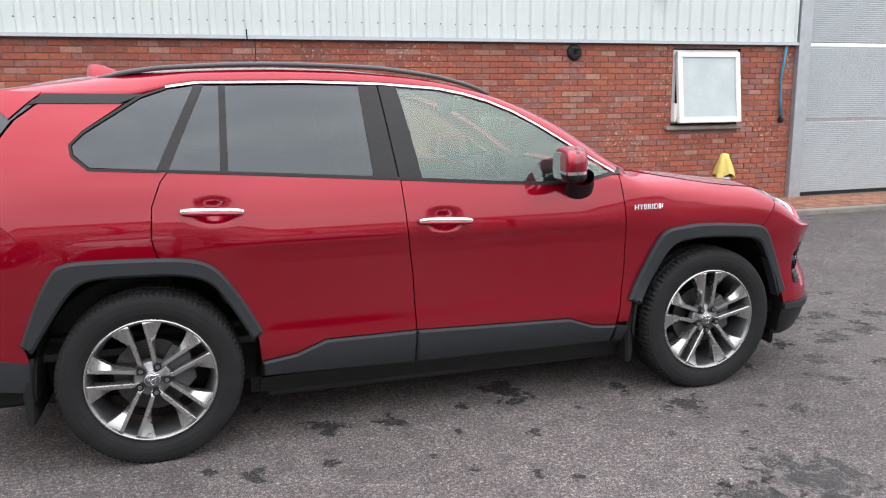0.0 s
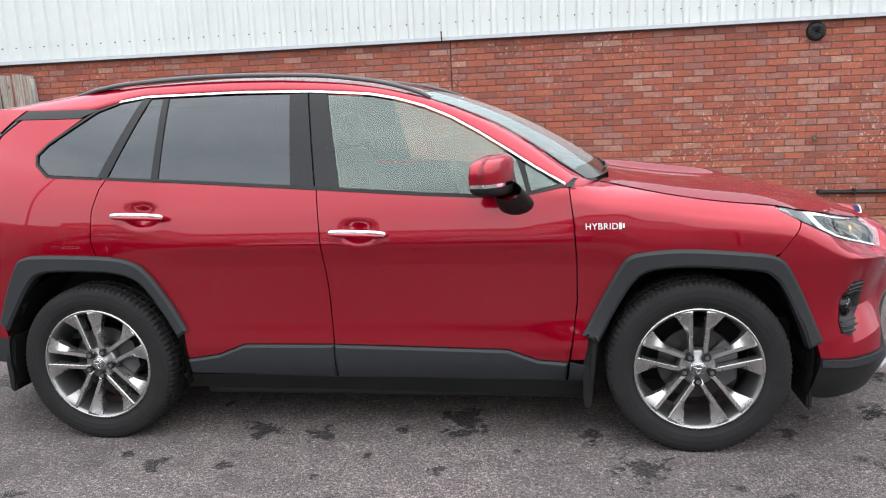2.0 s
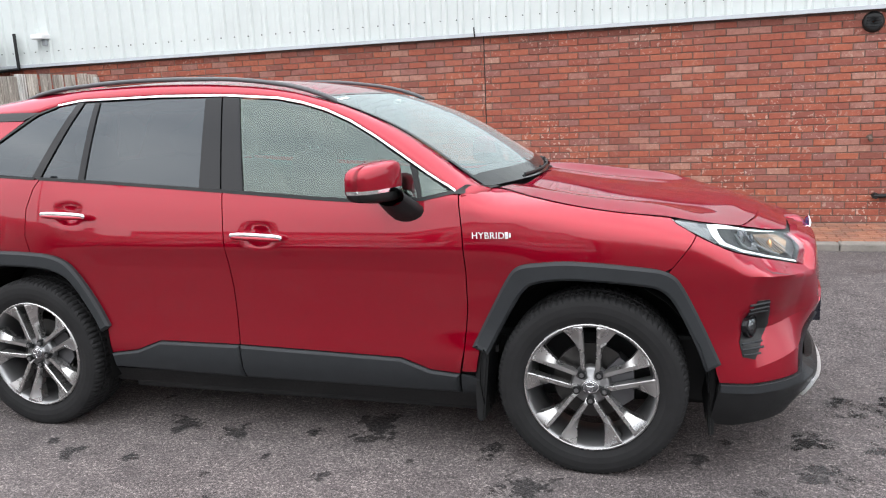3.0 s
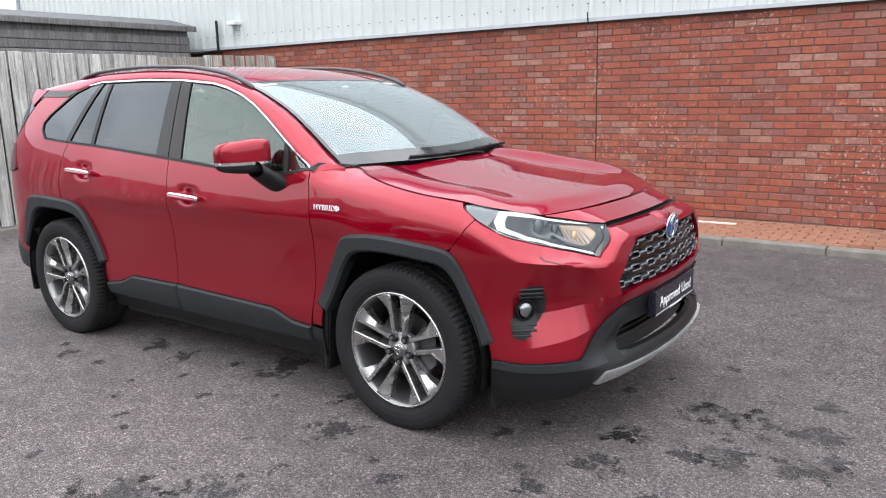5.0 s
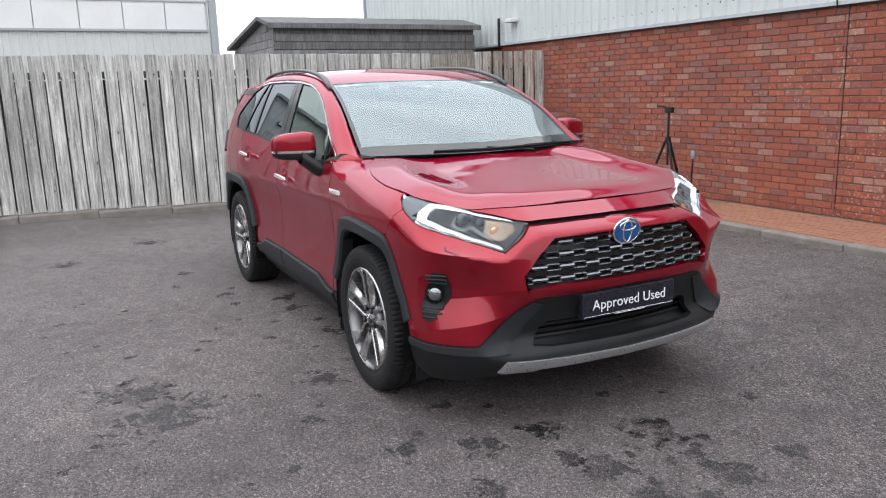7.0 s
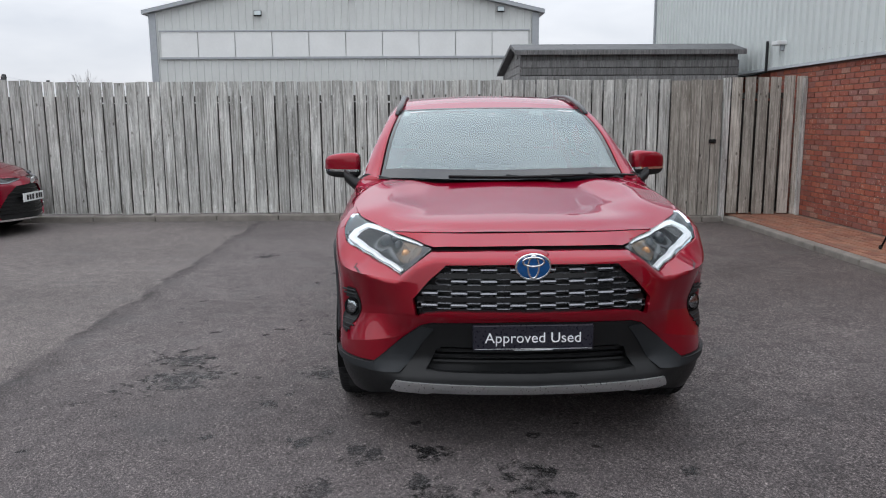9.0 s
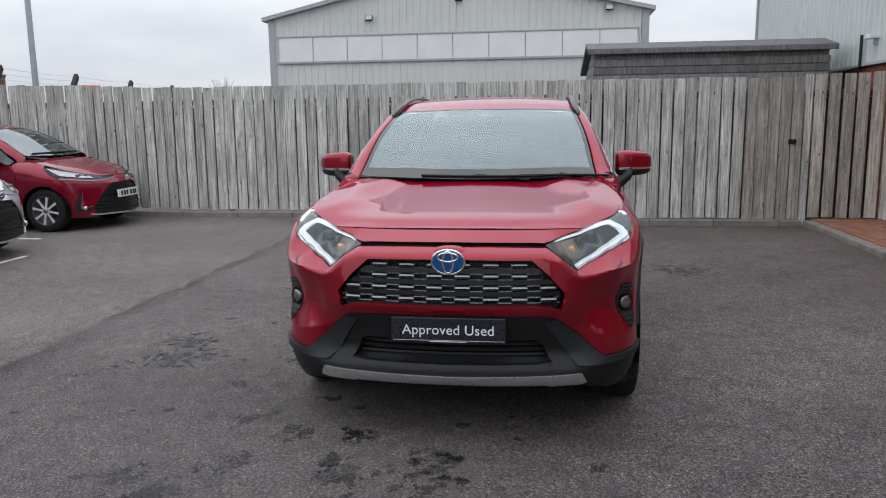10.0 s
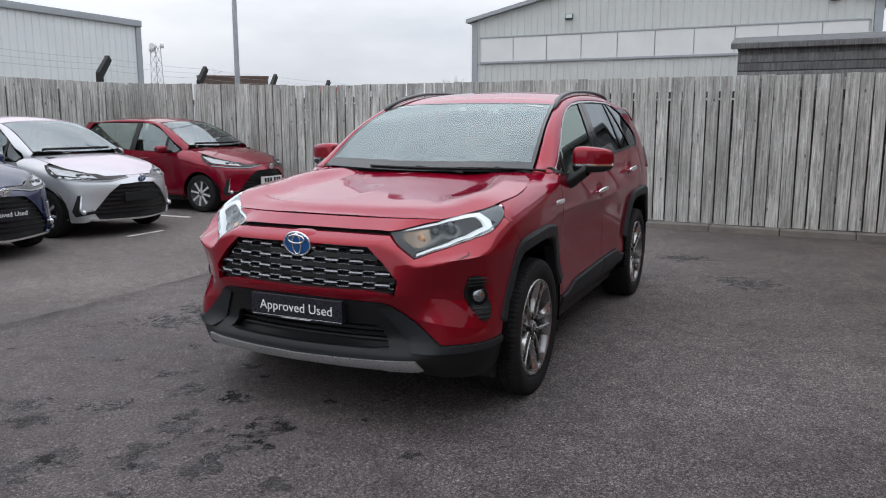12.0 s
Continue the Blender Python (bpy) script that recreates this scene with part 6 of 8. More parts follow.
# mirrors
for f in (False, True):
    k = 1 if f else -1
    def mir(bm):
        bm.transform(Matrix.Diagonal((1, k, 1, 1)))
        bmesh.ops.recalc_face_normals(bm, faces=bm.faces[:])
        return bm
    def shape(lo_z, hi_z):
        bm = ball((0.468, 0.865, 1.098), (0.61, 1.098, 1.265), 5.0, 36, 22)
        for v in bm.verts:
            t = (v.co.y - 0.865) / 0.225
            v.co.x -= 0.04 * t * t + (0.04 * t * t if v.co.x > 0.54 else 0)
            v.co.z += 0.012 - 0.022 * t * t * (1 if v.co.z > 1.18 else -0.6)
            v.co.x = max(v.co.x, 0.468 - 0.04 * t * t)
        bmesh.ops.bisect_plane(bm, geom=bm.verts[:] + bm.edges[:] + bm.faces[:], plane_co=(0, 0, lo_z), plane_no=(0, 0, -1), clear_outer=True)
        bmesh.ops.bisect_plane(bm, geom=bm.verts[:] + bm.edges[:] + bm.faces[:], plane_co=(0, 0, hi_z), plane_no=(0, 0, 1), clear_outer=True)
        return mir(bm)
    m = part("door_mirror", shape(1.170, 1.4), RED, car, "red door mirror with a black base", smooth=True)
    part("mirror_strip", shape(1.156, 1.170), CHROME, m, "bright indicator strip", smooth=True)
    part("mirror_base", shape(1.0, 1.156), BLACK, m, "black mirror base", smooth=True)
    bm = ball((0.459, 0.885, 1.125), (0.466, 1.06, 1.25), 5, 20, 12)
    part("mirror_glass", mir(bm), CHROME, m, "mirror glass", smooth=True)
    bm = bmesh.new()
    rows = []
    for t in (0, 0.35, 0.7, 1.0):
        c = Vector((0.615, 0.86, 1.05)).lerp(Vector((0.575, 0.965, 1.135)), t)
        r = 0.066 - 0.012 * t
        rows.append([bm.verts.new((c.x + r * 1.15 * math.cos(a) ** 1, c.y - (0.01 if t == 0 else 0), c.z + r * 0.75 * math.sin(a))) for a in [2 * math.pi * i / 14 for i in range(14)]])
    for a, b in zip(rows, rows[1:]):
        for i in range(14):
            bm.faces.new((a[i], a[(i + 1) % 14], b[(i + 1) % 14], b[i]))
    part("mirror_stalk", mir(bm), BLACK, m, smooth=True)

# door handles
for objs, s0, z0 in ((rear_doors, -1.06, 1.052), (front_doors, -0.065, 0.958)):
    for o, f in zip(objs, (False, True)):
        k = 1 if f else -1
        c = flank(s0, z0 + 0.001)
        c = Vector((c.x, k * (0.893 + 0.022), c.z))
        tilt = Matrix.Rotation(radians(2.5), 4, "Y")
        bm = ball((-0.128, -0.011, -0.017), (0.128, 0.013, 0.017), 3.2, 32, 10)
        bm.transform(Matrix.Translation(c) @ tilt)
        h = part("handle", bm, CHROME, o, "chrome door handle", smooth=True)
        bm = ball((-0.12, -0.03, -0.013), (0.12, 0.004, 0.006), 3.0, 24, 8)
        bm.transform(Matrix.Translation(c) @ tilt @ Matrix.Translation((0, -k * 0.012, -0.004)))
        part("handle_back", bm, RED, h, smooth=True)
# badge lettering on the wings
for o, f in zip(fenders, (False, True)):
    k = -1 if f else 1
    c = flank(0.955, 0.968, 0.011)
    m = Matrix.Translation((c.x, k * c.y, c.z)) @ (Matrix.Rotation(radians(90), 4, "X") if not f else Matrix.Rotation(radians(180), 4, "Z") @ Matrix.Rotation(radians(90), 4, "X"))
    text_mesh("badge_lettering", "HYBRID", 0.036, BADGE, o, m, 0.002, 1.08, "bright model lettering")
    bm = blocks(((0.068, -0.011, -0.002), (0.08, 0.015, 0.002)), ((0.083, -0.006, -0.002), (0.091, 0.012, 0.002)), bevel=0.0015)
    bm.transform(m)
    part("badge_mark", bm, BADGE, o)

# mud flaps
for x0 in (0.915, -1.79, 1.80):
    for k in (-1, 1):
        bm = bmesh.new()
        if x0 < 1.5:
            prism(bm, [(x0 - 0.01, 0.50), (x0 + 0.025, 0.50), (x0 - 0.005, 0.18 if x0 > 0 else 0.22), (x0 - 0.035, 0.18 if x0 > 0 else 0.22), (x0 - 0.04, 0.36)], "y", k * 0.68, k * 0.892)
        else:
            prism(bm, [(x0 - 0.015, 0.46), (x0 + 0.01, 0.46), (x0 + 0.01, 0.17), (x0 - 0.01, 0.17)], "y", k * 0.62, k * 0.85)
        bmesh.ops.bevel(bm, geom=bm.edges[:], offset=0.008, segments=2, affect="EDGES")
        part("mud_flap", bm, BLACK, car, "black mud flap")

# wheels
def make_wheel():
    w = new("wheel")
    prof = [(0.250, -0.104), (0.262, -0.108), (0.270, -0.113), (0.289, -0.122), (0.312, -0.1255), (0.337, -0.124), (0.353, -0.119), (0.364, -0.110), (0.3695, -0.098), (0.3725, -0.070), (0.366, -0.068), (0.366, -0.060), (0.3735, -0.058), (0.374, -0.020), (0.367, -0.018), (0.367, -0.010), (0.374, -0.008)]
    prof = prof + [(r, -y) for r, y in prof[::-1]]
    n = 264
    shoulder = {7, 8, 9, 12, 13, len(prof) - 14, len(prof) - 13, len(prof) - 10, len(prof) - 9, len(prof) - 8}
    bm = revolve(prof, n, lambda i, j: -0.0055 if j in shoulder and i % 3 == 0 else 0.0)
    part("tyre", bm, RUBBER, w, "black road tyre")
    bm = revolve([(0.263, -0.108), (0.2605, -0.115), (0.254, -0.1155), (0.249, -0.108), (0.243, -0.097), (0.24, -0.06), (0.228, 0.0), (0.238, 0.1), (0.254, 0.105)], 72)
    rim = part("rim", bm, RIMGREY, w, smooth=True)
    part("rim_lip", revolve([(0.2635, -0.1085), (0.2605, -0.116), (0.2545, -0.1165), (0.2515, -0.111)], 72), MACHINED, rim, smooth=True)
    for k in range(5):
        for side in (-1, 1):
            bm = bmesh.new()
            # a raised rib along the slot and a facet that falls away and flares to the rim
            rows = []
            for r, p0, p1, p2, y0, y2 in ((0.048, 0.014, 0.030, 0.034, -0.094, -0.086), (0.08, 0.0195, 0.0375, 0.041, -0.097, -0.080), (0.12, 0.0215, 0.0395, 0.0445, -0.100, -0.076), (0.150, 0.0230, 0.0405, 0.0500, -0.103, -0.079), (0.175, 0.0240, 0.0410, 0.0610, -0.106, -0.087), (0.200, 0.0250, 0.0415, 0.0780, -0.109, -0.096), (0.222, 0.0258, 0.0420, 0.0950, -0.1115, -0.104), (0.2375, 0.0263, 0.0425, 0.1060, -0.1135, -0.1115), (0.2530, 0.0268, 0.0430, 0.1090, -0.1150, -0.1140)):
                rows.append([bm.verts.new((side * p, y, r if q < 3 else min(r, math.sqrt(max(0.0, 0.2545 ** 2 - p * p))))) for q, (p, y) in enumerate(((p0 + 0.002, -0.055), (p0, y0 + 0.004), (p0 + 0.003, y0), (p1, y0 + 0.001), (p2, y2), (p2 * 0.94, -0.05)))])
            for ra, rb in zip(rows, rows[1:]):
                for q in range(5):
                    bm.faces.new((ra[q], ra[q + 1], rb[q + 1], rb[q]))
                bm.faces.new((ra[5], ra[0], rb[0], rb[5]))
            for ra, rb in zip(rows, rows[1:]):
                for q in range(6):
                    bm.edges.get((ra[q], rb[q])).smooth = False
            bm.faces.new(rows[0])
            bm.faces.new(rows[-1][::-1])
            bmesh.ops.recalc_face_normals(bm, faces=bm.faces[:])
            bm.transform(Matrix.Rotation(radians(72 * k), 4, "Y"))
            part("spoke", bm, MACHINED, rim, smooth=True)
    bm = revolve([(0.0, -0.094), (0.03, -0.096), (0.036, -0.09), (0.04, -0.082), (0.066, -0.084), (0.076, -0.076), (0.08, -0.05)], 40)
    hub = part("hub", bm, RIMGREY, w, smooth=True)
    round_badge("cap", hub, Matrix.Translation((0, -0.098, 0)), 0.031, 0.024, SLAT)
    for k in range(5):
        a = radians(90 + 36 + 72 * k)
        p = (0.058 * math.cos(a), 0.058 * math.sin(a))
        # solid black disc that paints the dark of the hollow round each nut
        part("nut_pocket_shade", rod(bmesh.new(), (p[0], -0.07, p[1]), (p[0], -0.1005, p[1]), 0.0165, 0.0165, 14), BLACK, hub)
        part("wheel_nut", rod(bmesh.new(), (p[0], -0.075, p[1]), (p[0], -0.106, p[1]), 0.011, 0.009, 6), RIMGREY, hub)
    part("brake_disc", revolve([(0.05, -0.02), (0.155, -0.02), (0.155, 0.004), (0.05, 0.004)], 40), DISC, w)
    bm = bmesh.new()
    prism(bm, [(0.06, 0.06), (0.11, 0.11), (0.165, 0.06), (0.165, -0.06), (0.11, -0.1), (0.08, -0.05)], "y", -0.045, 0.03)
    part("caliper", bm, BARREL, w)
    return w


wheel = make_wheel()
wheel.parent = car
wheel.matrix_basis = pose(1.345, -0.795, 0.3635, 0, 0, 0)
for x, y, rz_, ry_ in ((-1.345, -0.795, 0, -11), (1.345, 0.795, 180, 20), (-1.345, 0.795, 180, 47)):
    copy_thing(wheel, pose(x, y, 0.3635 + fall(x, y), 0, ry_, rz_))
wheel["label"] = "five-spoke-pair alloy wheel"

# underbody, arch liners, cabin
for nm, lo, hi in (("underbody", (-2.05, -0.60, 0.20), (2.0, 0.60, 0.50)), ("floor_pan", (-0.88, -0.78, 0.18), (0.9, 0.80, 0.44)), ("engine_bay", (0.95, -0.5, 0.5), (1.74, 0.5, 0.86)), ("boot_well", (-2.1, -0.6, 0.5), (-1.25, 0.6, 1.0))):
    part(nm, blocks((lo, hi), bevel=0.02), BLACK, car)
for x in (1.345, -1.345):
    for k in (-1, 1):
        bm = bmesh.new()
        rows = []
        for i in range(17):
            a = radians(-15 + 210 * i / 16)
            p = (x + 0.445 * math.cos(a), 0.375 + 0.445 * math.sin(a))
            rows.append([bm.verts.new((p[0], k * 0.905, p[1])), bm.verts.new((p[0], k * 0.58, p[1]))])
        for a, b in zip(rows, rows[1:]):
            bm.faces.new((a[0], b[0], b[1], a[1]))
        bm.faces.new([r[1] for r in rows])
        part("arch_liner", bm, LINER, car, "black wheel-arch liner", smooth=False)
both("door_card", [(-0.86, 0.4), (0.8, 0.4), (0.84, 1.09), (0.45, 1.08), (-0.25, 1.12), (-1.2, 1.19), (-1.2, 0.98), (-1.05, 0.86)], flank, CABIN, car, off=-0.05, step=0.2, lip=0, gap=0)
part("cabin_floor", blocks(((-1.9, -0.75, 0.44), (0.95, 0.75, 0.47))), CABIN, car)
part("load_cover", blocks(((-1.95, -0.68, 1.02), (-1.15, 0.68, 1.05)), bevel=0.01), CABIN, car)
part("headlining", sheet([(0.1, -0.56), (0.1, 0.56), (-1.7, 0.52), (-1.7, -0.52)], top, off=-0.03, step=0.2, lip=0, gap=0), HEADLINER, car)
bm = bmesh.new()
prism(bm, [(0.98, 1.10), (0.9, 1.12), (0.62, 1.115), (0.50, 1.08), (0.47, 0.98), (0.55, 0.85), (0.55, 0.6), (0.98, 0.6)], "y", -0.72, 0.72)
bmesh.ops.bevel(bm, geom=[e for e in bm.edges if abs(e.verts[0].co.y - e.verts[1].co.y) > 0.5], offset=0.02, segments=3, affect="EDGES")
part("dashboard", bm, CABIN, car, "black dashboard")
part("instrument_hood", ball((0.5, -0.56, 1.06), (0.75, -0.2, 1.17), 3), CABIN, car, smooth=True)
part("centre_screen", blocks(((0.50, -0.13, 1.03), (0.53, 0.13, 1.19)), bevel=0.006), BLACKGLOSS, car)
m = Matrix.Translation((0.36, -0.38, 1.03)) @ Matrix.Rotation(radians(90), 4, "Z") @ Matrix.Rotation(radians(-24), 4, "X")
bm = oval_ring(bmesh.new(), 0.18, 0.18, 0.016, m, 36, 8)
steering = part("steering_wheel", bm, LEATHER, car, "black steering wheel", smooth=True)
bm = ball((-0.07, -0.02, -0.06), (0.07, 0.03, 0.06), 3, 16, 8)
for a in (0, 180, 270):
    rod(bm, (0.05 * math.cos(radians(a)), 0, 0.05 * math.sin(radians(a))), (0.17 * math.cos(radians(a)), 0, 0.17 * math.sin(radians(a))), 0.018, sides=8)
bm.transform(m)
part("wheel_boss", bm, LEATHER, steering, smooth=True)


def seat(x, y, width=0.5, rear=False):
    s = part("seat", ball((x - 0.27, y - width / 2, 0.55), (x + 0.27, y + width / 2, 0.74), 4), LEATHER, car, "black leather seat", smooth=True)
    bm = ball((-0.07, -width / 2, 0), (0.07, width / 2, 0.62), 4, 24, 16)
    bm.transform(Matrix.Translation((x - 0.22, y, 0.66)) @ Matrix.Rotation(radians(-18), 4, "Y"))
    part("backrest", bm, LEATHER, s, smooth=True)
    for dy in ((0,) if not rear else (-0.4, 0.4)):
        bm = ball((-0.05, -0.13, 0.67), (0.05, 0.13, 0.86), 3, 20, 12)
        bm.transform(Matrix.Translation((x - 0.22, y + dy, 0.62 if not rear else 0.56)) @ Matrix.Rotation(radians(-14), 4, "Y"))
        hr = part("headrest", bm, LEATHER, s, smooth=True)
        for q in (-0.05, 0.05):
            bm = rod(bmesh.new(), (0, q, 0.58), (0, q, 0.70), 0.006, sides=8)
            bm.transform(Matrix.Translation((x - 0.22, y + dy, 0.62 if not rear else 0.56)) @ Matrix.Rotation(radians(-14), 4, "Y"))
            part("headrest_post", bm, CHROME, hr)


seat(0.0, -0.38)
seat(0.0, 0.38)
seat(-0.85, 0, 1.3, True)
part("inner_mirror", ball((0.2, -0.12, 1.42), (0.24, 0.12, 1.49), 3.5), BLACK, car, smooth=True)

# ---- parked hatchbacks ----
WHEELSILVER = plain("silver_wheel_paint", (0.66, 0.67, 0.68), 0.35, 0.2)
HATCHLAMP = plain("dim_lamp_reflector", (0.34, 0.35, 0.36), 0.22, 0.6, vary=0.35, scale=14)
LENSDARK = plain("dark_projector_lens", (0.08, 0.09, 0.10), 0.1)

def hatchback(colour, label, field, at, front_plate):
    """A small five-door hatchback, nose along +X of its own axes."""
    c = thing("car", label, "car", at, 90, "cars parked along the fence")
    plan = [(-1.90, 0), (-1.88, 0.35), (-1.80, 0.6), (-1.65, 0.76), (-1.4, 0.82), (-0.8, 0.842), (0, 0.845), (0.8, 0.842), (1.3, 0.838), (1.55, 0.80), (1.74, 0.70), (1.88, 0.52), (1.97, 0.28), (2.02, 0.12), (2.03, 0)]
    side = [(0.15, -0.1), (0.24, -0.03), (0.4, 0.0), (0.55, -0.012), (0.75, -0.002), (0.85, -0.006), (0.95, -0.03), (1.1, -0.09), (1.3, -0.19), (1.42, -0.26), (1.5, -0.33)]
    rear = [(0.15, -0.1), (0.3, -0.0), (0.55, 0.0), (0.8, -0.04), (0.95, -0.08), (1.1, -0.14), (1.3, -0.26), (1.5, -0.42)]
    arch = [(0.15, -0.08), (0.3, -0.01), (0.5, 0.012), (0.7, 0.01), (0.8, 0.0), (1.0, -0.02)]
    nose = [(0.12, -0.1), (0.2, 0.0), (0.3, 0.01), (0.45, -0.005), (0.6, -0.015), (0.7, -0.03), (0.85, -0.06)]
    bz = spline([(0.5, 1.03), (0.85, 1.0), (1.1, 0.955), (1.35, 0.90), (1.6, 0.845), (1.9, 0.795), (2.2, 0.765), (2.5, 0.75)])
    bi = spline([(0.4, 0.0), (0.7, 0.02), (0.85, 0.14), (1.1, 0.12), (1.4, 0.12), (1.7, 0.12), (2.0, 0.12), (2.6, 0.1)])
    bh = spline([(0.4, 0.05), (0.85, 0.1), (1.3, 0.14), (1.9, 0.12), (2.6, 0.09)])
    fl = Shell(plan, [(-3, rear), (-2.0, rear), (-1.4, side), (0.7, side), (1.0, arch), (1.45, arch), (1.85, nose), (3, nose)], (bz, bi, bh))
    fy, ns, ts = fl.sy, float(fl.s[-1]), float(fl.s[0])
    kw = dict(step=0.08, gap=0.003)

    def arc(x, r=0.335, a0=195, a1=-15, n=12, z=0.31):
        return [(x + r * math.cos(radians(a0 + (a1 - a0) * i / n)), max(0.2, z + r * math.sin(radians(a0 + (a1 - a0) * i / n)))) for i in range(n + 1)]
    fd = [(-0.18, 0.965), (0.45, 0.945), (0.80, 0.93), (0.86, 0.80), (0.86, 0.5), (0.80, 0.26), (-0.16, 0.26), (-0.18, 0.6)]
    rd = [(-1.08, 1.0), (-0.18, 0.965), (-0.18, 0.6), (-0.16, 0.26), (-0.86, 0.26)] + [p for p in arc(-1.255) if p[0] > -1.08 and p[1] > 0.27][::-1]
    qp = [(-1.08, 1.0)] + [(-1.085, 0.6)] + [p for p in arc(-1.255) if p[0] < -1.08][::-1] + [(-1.63, 0.27), (-1.75, 0.45), (-1.78, 0.8), (-1.74, 1.0), (-1.62, 1.25), (-1.5, 1.42), (-1.3, 1.43), (-1.42, 1.18), (-1.45, 1.06), (-1.3, 1.01)]
    fw = [(0.86, 0.80), (0.86, 0.5), (0.80, 0.26), (0.9, 0.25)] + arc(1.255) + [(1.62, 0.3), (1.64, 0.6), (1.5, 0.775), (1.24, 0.9)] + [(q, bz(q) - 0.001) for q in (1.24, 1.16, 1.08, 1.0, 0.95, 0.9, 0.86)] + [(0.80, 0.93)]
    both("front_door", fd, fl, colour, c, **kw)
    both("rear_door", rd, fl, colour, c, **kw)
    both("quarter_panel", qp, fl, colour, c, **kw)
    both("front_wing", fw, fl, colour, c, **kw)
    bump = [(ns, 0.735), (fy(0.12), 0.735), (fy(0.40), 0.70), (fy(0.62), 0.735), (1.5, 0.77), (1.64, 0.6), (1.62, 0.3), (1.62, 0.2), (fy(0.68), 0.2), (fy(0.55), 0.24), (fy(0.60), 0.33), (fy(0.42), 0.55), (fy(0.28), 0.655), (ns, 0.67)]
    merged("front_bumper", bump, fl, colour, c, step=0.05, gap=0)
    g = merged("grille", [(ns, 0.68), (fy(0.28), 0.665), (fy(0.42), 0.56), (fy(0.61), 0.33), (fy(0.56), 0.23), (ns, 0.22)], fl, BLACK, c, "black mesh grille", step=0.08, gap=0, off=-0.03, lip=0)
    for i in range(7):
        z = 0.3 + 0.05 * i
        hw = float(np.interp(z, (0.24, 0.33, 0.56, 0.66), (0.54, 0.58, 0.40, 0.27)))
        merged("grille_bar", [(ns, z), (fy(hw), z), (fy(hw), z + 0.012), (ns, z + 0.012)], fl, BLACKGLOSS, g, step=0.15, gap=0, off=-0.012)
    merged("chin_strip", [(ns, 0.205), (fy(0.56), 0.215), (fy(0.64), 0.235), (fy(0.62), 0.25), (fy(0.55), 0.238), (ns, 0.228)], fl, CHROME, c, step=0.1, gap=0, off=0.012)
    hl = [(1.22, 0.905), (1.36, 0.80), (1.5, 0.735), (fy(0.64), 0.70), (fy(0.40), 0.695), (fy(0.14), 0.735), (fy(0.14), 0.752), (fy(0.40), 0.755), (fy(0.60), 0.80), (1.5, 0.865), (1.35, 0.895)]
    both("lamp_back", hl, fl, BLACKGLOSS, c, off=0.004, step=0.06, lip=0.01)
    for f in (False, True):
        lamp = part("headlamp", sheet([(1.29, 0.885), (1.5, 0.785), (fy(0.66), 0.745), (fy(0.52), 0.735), (fy(0.60), 0.785), (1.5, 0.85)], fl, off=0.008, flip=f, step=0.05), HATCHLAMP, c, "swept clear headlamp")
        part("lamp_strip", sheet([(1.5, 0.738), (fy(0.62), 0.703), (fy(0.4), 0.697), (fy(0.14), 0.735), (fy(0.14), 0.744), (fy(0.4), 0.708), (fy(0.62), 0.717), (1.5, 0.752)], fl, off=0.012, flip=f, step=0.06, gap=0), SLAT, lamp)
        for y in (0.72, 0.62):
            p = fl(fy(y), 0.775, -0.012)
            k = -1 if f else 1
            bm = ball((-0.03, -0.03, -0.026), (0.03, 0.03, 0.026), 2, 14, 8)
            bm.transform(Matrix.Translation((p.x, k * p.y, 0.777)))
            part("projector", bm, LENSDARK, lamp, smooth=True)
        fg = part("fog_lamp_surround", sheet([(fy(0.72), 0.54), (fy(0.69), 0.54), (fy(0.70), 0.34), (fy(0.60), 0.36), (fy(0.58), 0.31), (fy(0.74), 0.27), (fy(0.76), 0.34)], fl, off=0.004, flip=f, step=0.06), BLACK, c, "black fog-lamp surround")
        part("fog_strip", sheet([(fy(0.685), 0.545), (fy(0.70), 0.335), (fy(0.60), 0.355), (fy(0.60), 0.345), (fy(0.715), 0.32), (fy(0.695), 0.545)], fl, off=0.014, flip=f, step=0.06, gap=0), CHROME, fg)
        p = fl(fy(0.68), 0.33, 0.01)
        k = -1 if f else 1
        bm = ball((-0.025, -0.03, -0.03), (0.025, 0.03, 0.03), 2, 14, 8)
        bm.transform(Matrix.Translation((p.x, k * p.y, p.z)))
        part("fog_lens", bm, LAMPSILVER, fg, smooth=True)
    # bonnet
    ed = [fl(s, bz(s) + 0.0005) for s in np.linspace(0.84, ns, 40)]
    ex, ey = [p.x for p in ed], [-p.y for p in ed]
    es = spline([(p.x, s) for p, s in zip(ed, np.linspace(0.84, ns, 40))])
    cr = spline([(0.8, 0.02), (1.2, 0.055), (1.6, 0.05), (1.93, 0.0)])

    def bon(x, y, off=0.0):
        t = min(1.0, abs(y) / max(0.02, float(np.interp(x, ex, ey))))
        return Vector((x, y, bz(es(x)) + cr(x) * (1 - t ** 2.4) + off))
    poly = [(p.x - 0.003, -p.y) for p in ed] + [(p.x - 0.003, p.y) for p in ed[-2::-1]] + [(0.98, -0.5), (1.02, 0), (0.98, 0.5)]
    part("bonnet", sheet(poly, bon, step=0.07, lip=0, gap=0.003), colour, c)
    merged("nose_panel", [(ns, 0.752), (fy(0.14), 0.755), (fy(0.40), 0.758), (fy(0.5), 0.782), (ns, 0.752 + 0.001), ][:4] + [(fy(0.4), 0.775), (ns, 0.757)], fl, colour, c, step=0.05, gap=0)
